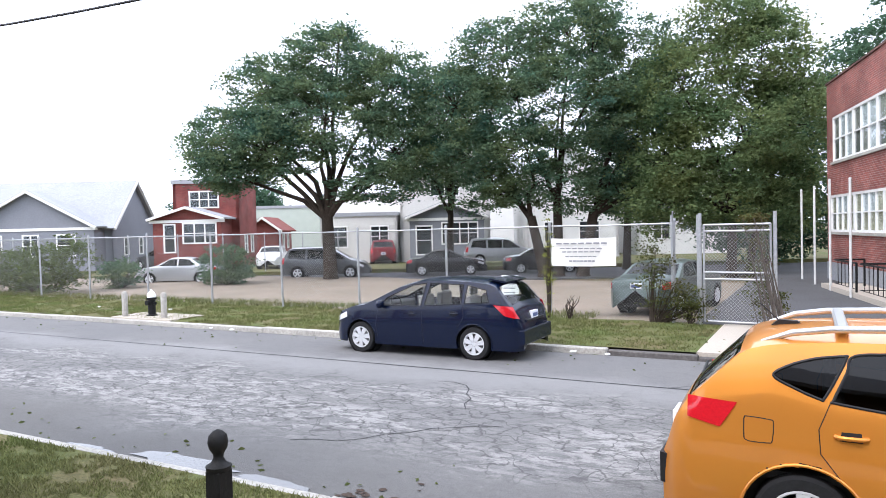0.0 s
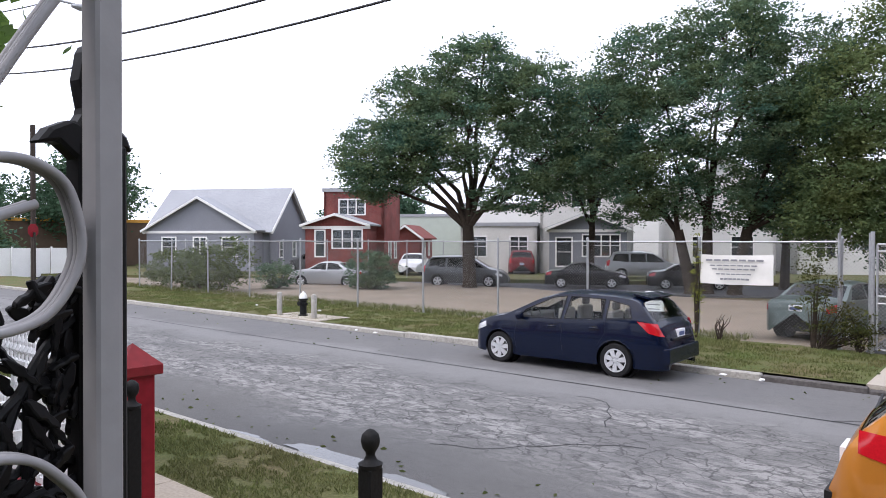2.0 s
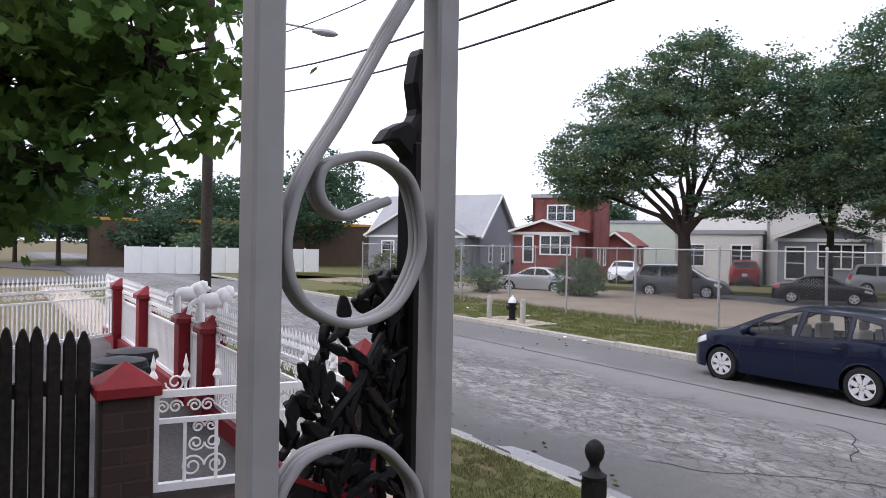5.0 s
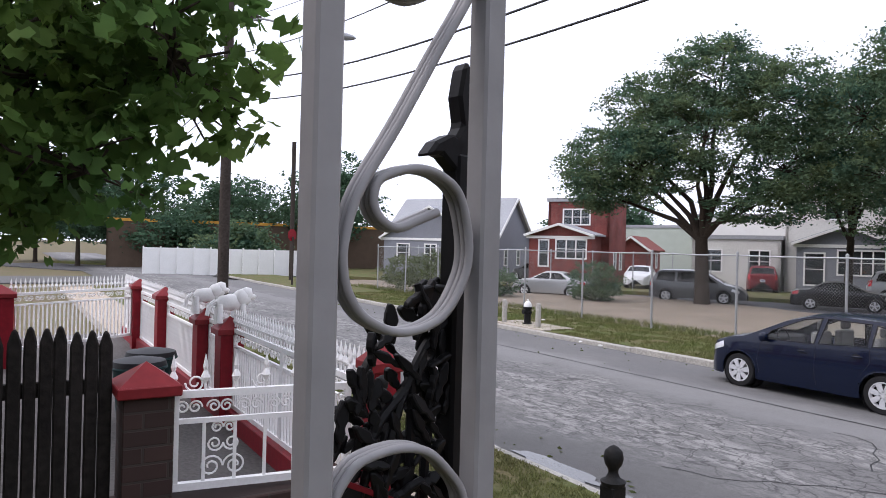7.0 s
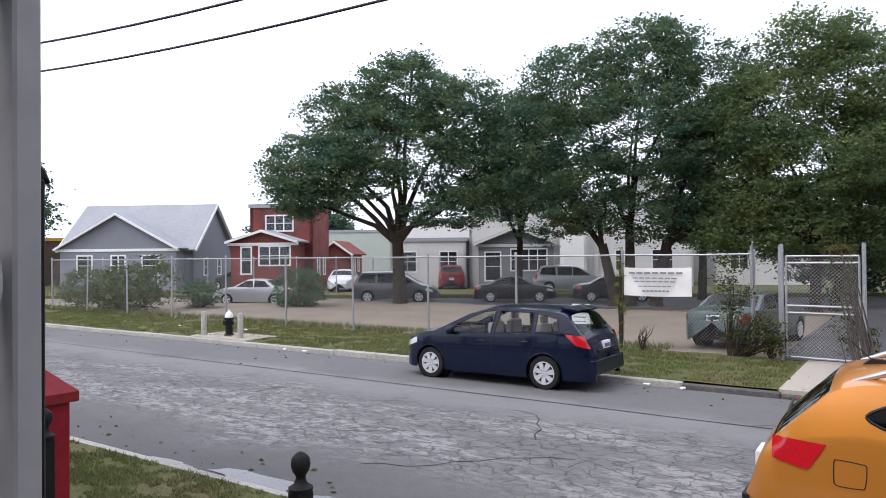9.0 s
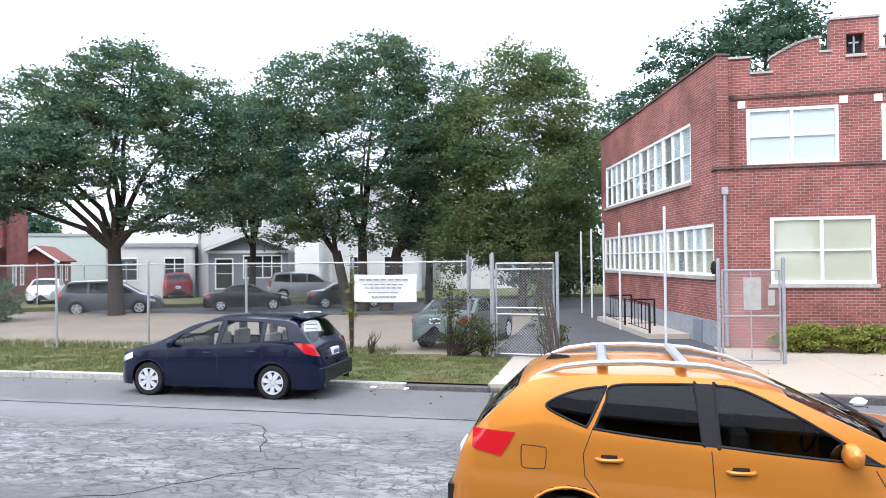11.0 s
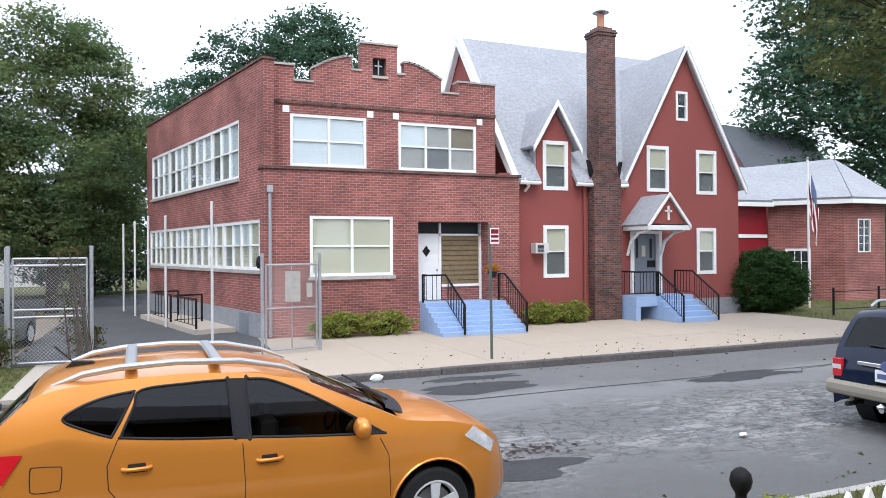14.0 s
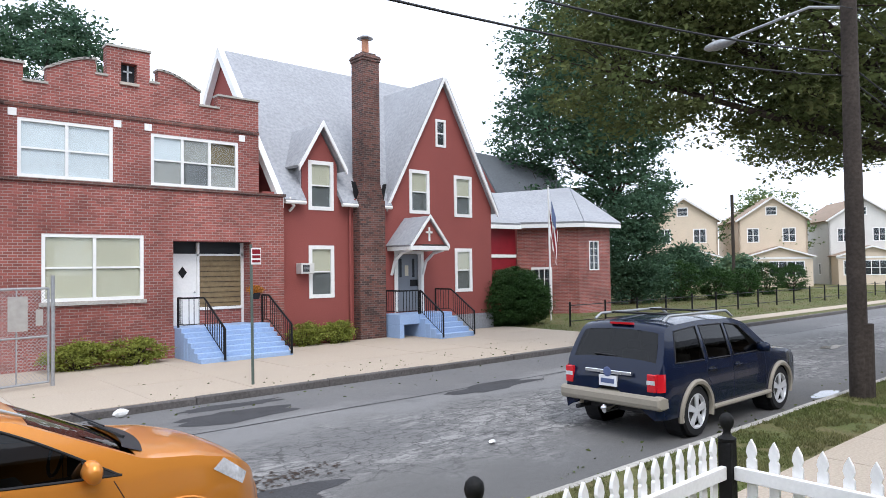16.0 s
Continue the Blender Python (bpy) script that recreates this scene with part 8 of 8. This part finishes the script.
def iron_panel(name, xa, ya, xb, yb, z0, z1, label, spears=True, bars=0.13, frieze=True, fancy=False):
    t = thing(name, label, "fence panel" if name != "white_gate" else "gate", "white iron panels of the neighbour's fence")
    d = Vector((xb - xa, yb - ya, 0))
    L = d.length
    m = pose(xa, ya, 0, 0, 0, math.degrees(math.atan2(d.y, d.x)))
    h = z1 - z0
    zf = z1 - 0.2
    for z, r in ((z0, 0.028), (z1, 0.026), (zf, 0.018)):
        part("rail", Geo().box(0, -r, z - r, L, r, z + r, m), M["white_iron"], t)
    for x in (0.02, L - 0.02):
        part("stile", Geo().box(x - 0.025, -0.024, z0, x + 0.025, 0.024, z1, m), M["white_iron"], t)
    n = max(2, int(L / bars))
    bar_me = Geo().box(-0.012, -0.012, z0, 0.012, 0.012, zf).mesh("bar", M["white_iron"])
    sp_me = Geo().lathe([(0.008, z1), (0.012, z1 + 0.08), (0.035, z1 + 0.12), (0.012, z1 + 0.17), (0.02, z1 + 0.2), (0.002, z1 + 0.29)], (0, 0, 0), "z", 6).mesh("spear", M["white_iron"])
    for i in range(1, n):
        b = part("bar", bar_me, None, t)
        b.matrix_basis = m @ Matrix.Translation((L * i / n, 0, 0))
    if spears:
        for i in range(n + 1):
            b = part("spear", sp_me, None, t)
            b.matrix_basis = m @ Matrix.Translation((L * i / n, 0, 0))
    if frieze:
        k = max(2, int(L / 0.22))
        for i in range(k):
            x = L * (i + 0.5) / k
            for s in (1, -1):
                part("scroll", curl((x + s * 0.045, (z1 + zf) / 2), 0.05, 1.5, 0 if s > 0 else math.pi, m, 0.008, s), M["white_iron"], t)
    if fancy:
        for x in (L * 0.27, L * 0.8):
            for s in (1, -1):
                for zz, r, f in ((z0 + 0.13, 0.085, -1), (z0 + 0.30, 0.06, 1), (z0 + 0.42, 0.045, -1)):
                    part("scroll", curl((x + s * r, zz), r, 1.6, math.pi if s > 0 else 0, m, 0.008, f * s), M["white_iron"], t)
        for x0_ in (0.05, L * 0.4, L * 0.75):
            part("scroll", curl((x0_ + 0.1, z1 + 0.08), 0.07, 1.5, math.pi, m, 0.008, 1), M["white_iron"], t)
    return t


M["white_iron"] = mat("white_iron", (0.88, 0.87, 0.86), 0.45, var=0.05, bump=0.02)
iron_panel("white_gate", -6.1, 1.42, -5.9, 2.74, 0.74, 1.42, "white scrolled iron gate between red pillars", True, 0.22, True, True)
for xa, xb in ((-5.95, -7.9), (-7.9, -9.75), (-10.05, -11.05), (-11.35, -14.15), (-14.45, -17.05), (-17.35, -19.5)):
    iron_panel("iron_fence", xa, 2.88, xb, 2.88, 0.45, 1.42, "white iron fence panel with spear tops", bars=0.09)
iron_panel("iron_fence", -15.6, 0.45, -17.2, 2.7, 0.5, 1.5, "white iron fence panel with spear tops", bars=0.09)
iron_panel("iron_fence", -15.4, 0.1, -15.2, -4.0, 0.5, 1.5, "white iron fence panel with spear tops", bars=0.09)
setting("low_wall", Geo().box(-19.5, 2.78, 0.0, -5.9, 2.98, 0.42), M["red_paint"], "low red wall under the iron fence", "wall", bevel=0.01)
setting("gate_sill", Geo().box(-6.3, 1.0, 0.0, -5.8, 2.8, 0.68), M["brown_block"], "dark block wall under the gate", "wall", bevel=0.01)
setting("neighbour_yard", sheet(-20, -6, -6.3, 2.78, 0.2, 20, 10, 0.01), M["kerb_dark"], "paved yard of the neighbour", "ground")
for x in (-9.9, -11.2):
    sm = pose(x, 2.85, 1.53, 0, 0, 90) @ Matrix.Diagonal((0.78, 0.72, 0.74, 1))
    g = lump((0, 0, 0.32), (0.27, 0.12, 0.15), sm)
    for dx, dz, r in ((0.26, 0.46, (0.12, 0.11, 0.13)), (0.36, 0.41, (0.07, 0.07, 0.06)), (0.19, 0.40, (0.15, 0.14, 0.16))):
        q = lump((dx, 0, dz), r, sm)
        g.add(q.v, q.f)
    for dx in (-0.19, 0.19):
        for dy in (-0.07, 0.07):
            g.tube([sm @ Vector((dx, dy, -0.03)), sm @ Vector((dx, dy, 0.3))], [0.05, 0.04], 7)
    g.tube([sm @ Vector(p) for p in ((-0.24, 0, 0.36), (-0.35, 0, 0.26), (-0.38, 0, 0.1))], 0.028, 6)
    tagged(part("animal_statue", g, M["white_iron"], None, "white painted four-legged animal statue on a pillar", smooth=0.9), category="statue", group="statues on the pillars")
for i, (x, y) in enumerate([(-10.5, 2.0), (-9.8, 1.75)]):
    b = thing("rubbish_bin", "dark green plastic rubbish bin in the yard", "bin", "bins in the neighbour's yard", m=pose(x, y, 0.2))
    part("body", Geo().lathe([(0.22, 0), (0.29, 0.8), (0.30, 0.82)], (0, 0, 0), "z", 18), M["bin_green"], b, smooth=0.6) if M.setdefault("bin_green", mat("bin_green", (0.015, 0.05, 0.05), 0.5, var=0.15)) else None
    part("rim", Geo().tube([(0.31 * math.cos(a), 0.31 * math.sin(a), 0.82) for a in np.linspace(0, 2 * math.pi, 20)[:-1]], 0.02, 6, closed=True), M["bin_green"], b, smooth=1)
    part("lid", Geo().lathe([(0.32, 0.84), (0.3, 0.9), (0.1, 0.94), (0.01, 0.94)], (0, 0, 0), "z", 18), M["dark_plastic"], b, smooth=0.6)
sf = thing("stockade_fence", "weathered dark wooden stockade fence with pointed pickets", "fence")
for i in range(38):
    y = 0.98 - 0.094 * i
    h = 1.93 + random.uniform(-0.035, 0.025)
    w = random.uniform(0.039, 0.045)
    lean = random.uniform(-0.006, 0.006)
    face = [(y - w, 0.2), (y + w, 0.2), (y + w + lean, h - 0.11), (y + 0.02 + lean, h - 0.03), (y + lean, h), (y - 0.02 + lean, h - 0.03), (y - w + lean, h - 0.11)]
    part("picket", Geo().prism(face, "x", -6.225 + random.uniform(-0.01, 0.01), -6.185), M["weathered_wood"], sf, bevel=0.012)
for z in (0.6, 1.5):
    part("rail", Geo().box(-6.28, -2.6, z - 0.05, -6.22, 1.0, z + 0.05), M["weathered_wood"], sf)

# ---- own front fence ----


def ball_post(x, y, h, z0=0.1):
    t = thing("fence_post", "black wooden fence post with a ball finial", "post", "black posts of the front fence")
    w = 0.046
    part("shaft", Geo().box(x - w, y - w, z0, x + w, y + w, h - 0.19), M["black_wood"], t, bevel=0.006)
    part("finial", Geo().lathe([(0.058, h - 0.19), (0.062, h - 0.17), (0.036, h - 0.155), (0.024, h - 0.13), (0.026, h - 0.112), (0.042, h - 0.088), (0.049, h - 0.058), (0.043, h - 0.025), (0.022, h - 0.004), (0.004, h + 0.004)], (x, y, 0), "z", 18), M["black_wood"], t, smooth=0.7)
    return t


for x, y, h in [(-3.17, 2.90, 1.60), (2.06, 2.79, 1.64), (4.42, 2.75, 1.60), (-5.30, 2.72, 1.60)]:
    ball_post(x, y, h)
pf = thing("picket_fence", "white picket fence with pointed tops", "fence")
pk = [(-0.032, 0.5), (0.032, 0.5), (0.032, 1.30), (0.022, 1.315), (0.034, 1.35), (0.026, 1.39), (0.0, 1.44), (-0.026, 1.39), (-0.034, 1.35), (-0.022, 1.315), (-0.032, 1.30)]
pk_a = Geo().prism(pk, "y", -0.012, 0.012).mesh("picket", M["white_iron"])
pk_b = Geo().prism(pk, "x", -0.012, 0.012).mesh("picket", M["white_iron"])
for i in range(12):
    b = part("picket", pk_a, None, pf)
    b.location = (4.30 - 0.142 * i, 2.79, random.uniform(-0.006, 0.006))
for i in range(11):
    b = part("picket", pk_b, None, pf)
    b.location = (4.46, 2.60 - 0.15 * i, random.uniform(-0.006, 0.006))
for z in (0.7, 1.2):
    part("rail", Geo().box(2.1, 2.735, z - 0.045, 4.38, 2.775, z + 0.045), M["white_iron"], pf, bevel=0.004)
    part("rail", Geo().box(4.405, 0.9, z - 0.045, 4.445, 2.7, z + 0.045), M["white_iron"], pf, bevel=0.004)

# ---- wear and litter on the street ----
M["tar"] = mat("tar", (0.035, 0.035, 0.037), 0.6, var=0.2, fine=30, bump=0.2)
M["worn"] = mat("worn", (0.255, 0.255, 0.25), 0.9, var=0.25, fine=40, coarse=3, bump=0.3)
M["patch_dark"] = mat("patch_dark", (0.06, 0.06, 0.063), 0.8, var=0.25, fine=40, coarse=2, bump=0.3)
M["wet"] = mat("wet", (0.10, 0.10, 0.10), 0.06, var=0.1, bump=0, spec=0.8)
M["mud"] = mat("mud", (0.06, 0.04, 0.03), 0.7, var=0.3, fine=25, bump=0.4)


def road_z(x, y):
    return road_crown(x, y) + 0.006 * (noise.noise((x * 0.35, y * 0.35, 3.1)) + 0.5 * noise.noise((x * 1.3, y * 1.3, 7.7)))


def blot(geo, x, y, rx, ry, seed, lift=0.006, n=18):
    """A ragged patch that lies on the road."""
    rg = random.Random(seed)
    ring = []
    for k in range(n):
        a = 2 * math.pi * k / n
        r = 0.75 + 0.35 * noise.noise((math.cos(a) * 1.5 + seed, math.sin(a) * 1.5, seed * 0.37)) + rg.uniform(-0.1, 0.1)
        ring.append((x + rx * r * math.cos(a), y + ry * r * math.sin(a)))
    geo.add([(px_, py_, road_z(px_, py_) + lift) for px_, py_ in ring] + [(x, y, road_z(x, y) + lift)], [(k, (k + 1) % n, n) for k in range(n)])


g = Geo()
for y0 in (11.25,):
    pts = [(-60 + 0.8 * i, y0 + 0.05 * noise.noise((i * 0.4, 1.3, y0)), 0) for i in range(190)]
    for (xa, ya, _), (xb, yb2, _) in zip(pts, pts[1:]):
        w = 0.02 + 0.02 * abs(noise.noise((xa, ya, 4.0)))
        g.add([(xa, ya - w, road_z(xa, ya) + 0.004), (xb, yb2 - w, road_z(xb, yb2) + 0.004), (xb, yb2 + w, road_z(xb, yb2) + 0.004), (xa, ya + w, road_z(xa, ya) + 0.004)], [(0, 1, 2, 3)])
rg = random.Random(5)
for i in range(7):
    x, y = rg.uniform(-20, 16), rg.uniform(6.2, 13.4)
    a = rg.uniform(0, math.pi)
    for k in range(rg.randint(4, 9)):
        a += rg.uniform(-0.6, 0.6)
        x2, y2 = x + 0.3 * math.cos(a), y + 0.3 * math.sin(a)
        if not 5.8 < y2 < 13.8:
            break
        dx, dy = -0.008 * math.sin(a), 0.008 * math.cos(a)
        g.add([(x - dx, y - dy, road_z(x, y) + 0.005), (x2 - dx, y2 - dy, road_z(x2, y2) + 0.005), (x2 + dx, y2 + dy, road_z(x2, y2) + 0.005), (x + dx, y + dy, road_z(x, y) + 0.005)], [(0, 1, 2, 3)])
        x, y = x2, y2
tagged(part("road_cracks", g, M["tar"], None, "dark cracks and a tarred seam in the asphalt"), category="road wear", kind="stuff")
g = Geo()
for i, (x, y, rx, ry) in enumerate([(5.2, 12.2, 1.6, 0.7), (3.4, 7.6, 1.2, 0.5), (10.5, 11.0, 1.8, 0.5), (5.6, 13.3, 1.4, 0.4), (16, 8.5, 2.5, 0.8)]):
    blot(g, x, y, rx, ry, 700 + i, 0.0035, 28)
tagged(part("tar_patches", g, M["patch_dark"], None, "darker mended patches in the asphalt"), category="road wear", kind="stuff")
g = Geo()
for i, (x, y, rx, ry) in enumerate([(-6.9, 5.85, 1.0, 0.22), (-5.6, 5.78, 0.7, 0.16), (14.6, 5.9, 0.7, 0.2), (22.5, 8.6, 1.0, 0.3), (-8.4, 5.75, 0.6, 0.12)]):
    blot(g, x, y, rx, ry, 800 + i, 0.012, 28)
tagged(part("puddle", g, M["wet"], None, "shallow puddles in the gutter"), category="puddle", kind="stuff")
g = Geo()
for i in range(260):
    blot(g, rg.uniform(-4.8, -0.6), rg.gauss(5.8, 0.2), rg.uniform(0.015, 0.11), rg.uniform(0.01, 0.05), 900 + i, 0.012, 9)
for i in range(150):
    blot(g, rg.gauss(3.9, 0.5), rg.gauss(8.2, 0.16), rg.uniform(0.01, 0.07), rg.uniform(0.01, 0.03), 960 + i, 0.011, 8)
tagged(part("mud_patches", g, M["mud"], None, "dried mud and dirt near the kerb"), category="dirt", kind="stuff")
rng = np.random.default_rng(77)
n = 900
lx_, ly_ = rng.uniform(-30, 20, n), np.where(rng.random(n) < 0.5, rng.normal(5.7, 0.5, n), rng.normal(14.4, 1.2, n))
lc = np.stack([lx_, ly_, [0.16 if (y < 5.4 or y > 14.1) else road_z(x, min(max(y, 5.6), 13.9)) + 0.012 for x, y in zip(lx_, ly_)]], axis=1)
tagged(new("fallen_leaves", leaf_mesh("fallen_leaves", lc, 0.07, "leaf_gold", 78, 0.1)), "scattered fallen leaves along the kerbs", "leaves", kind="stuff")
rg = random.Random(31)
for i, (x, y, z) in enumerate([(3.75, 13.8, 0.06), (-5.0, 13.75, 0.05), (-4.3, 13.7, 0.05), (-15.0, 13.8, 0.05), (-14.2, 13.75, 0.05), (7.0, 7.6, 0.08), (-19.2, 16.0, 0.16), (-22.5, 15.8, 0.16)]):
    g = lump((0, 0, 0.03), (0.13 if i == 0 else 0.07, 0.08 if i == 0 else 0.05, 0.08 if i == 0 else 0.025), pose(x, y, z, 0, 0, rg.uniform(0, 180)))
    tagged(part("litter", g, M["white_paint"], None, "crumpled scrap of white paper on the ground"), category="litter", group="scraps of litter")
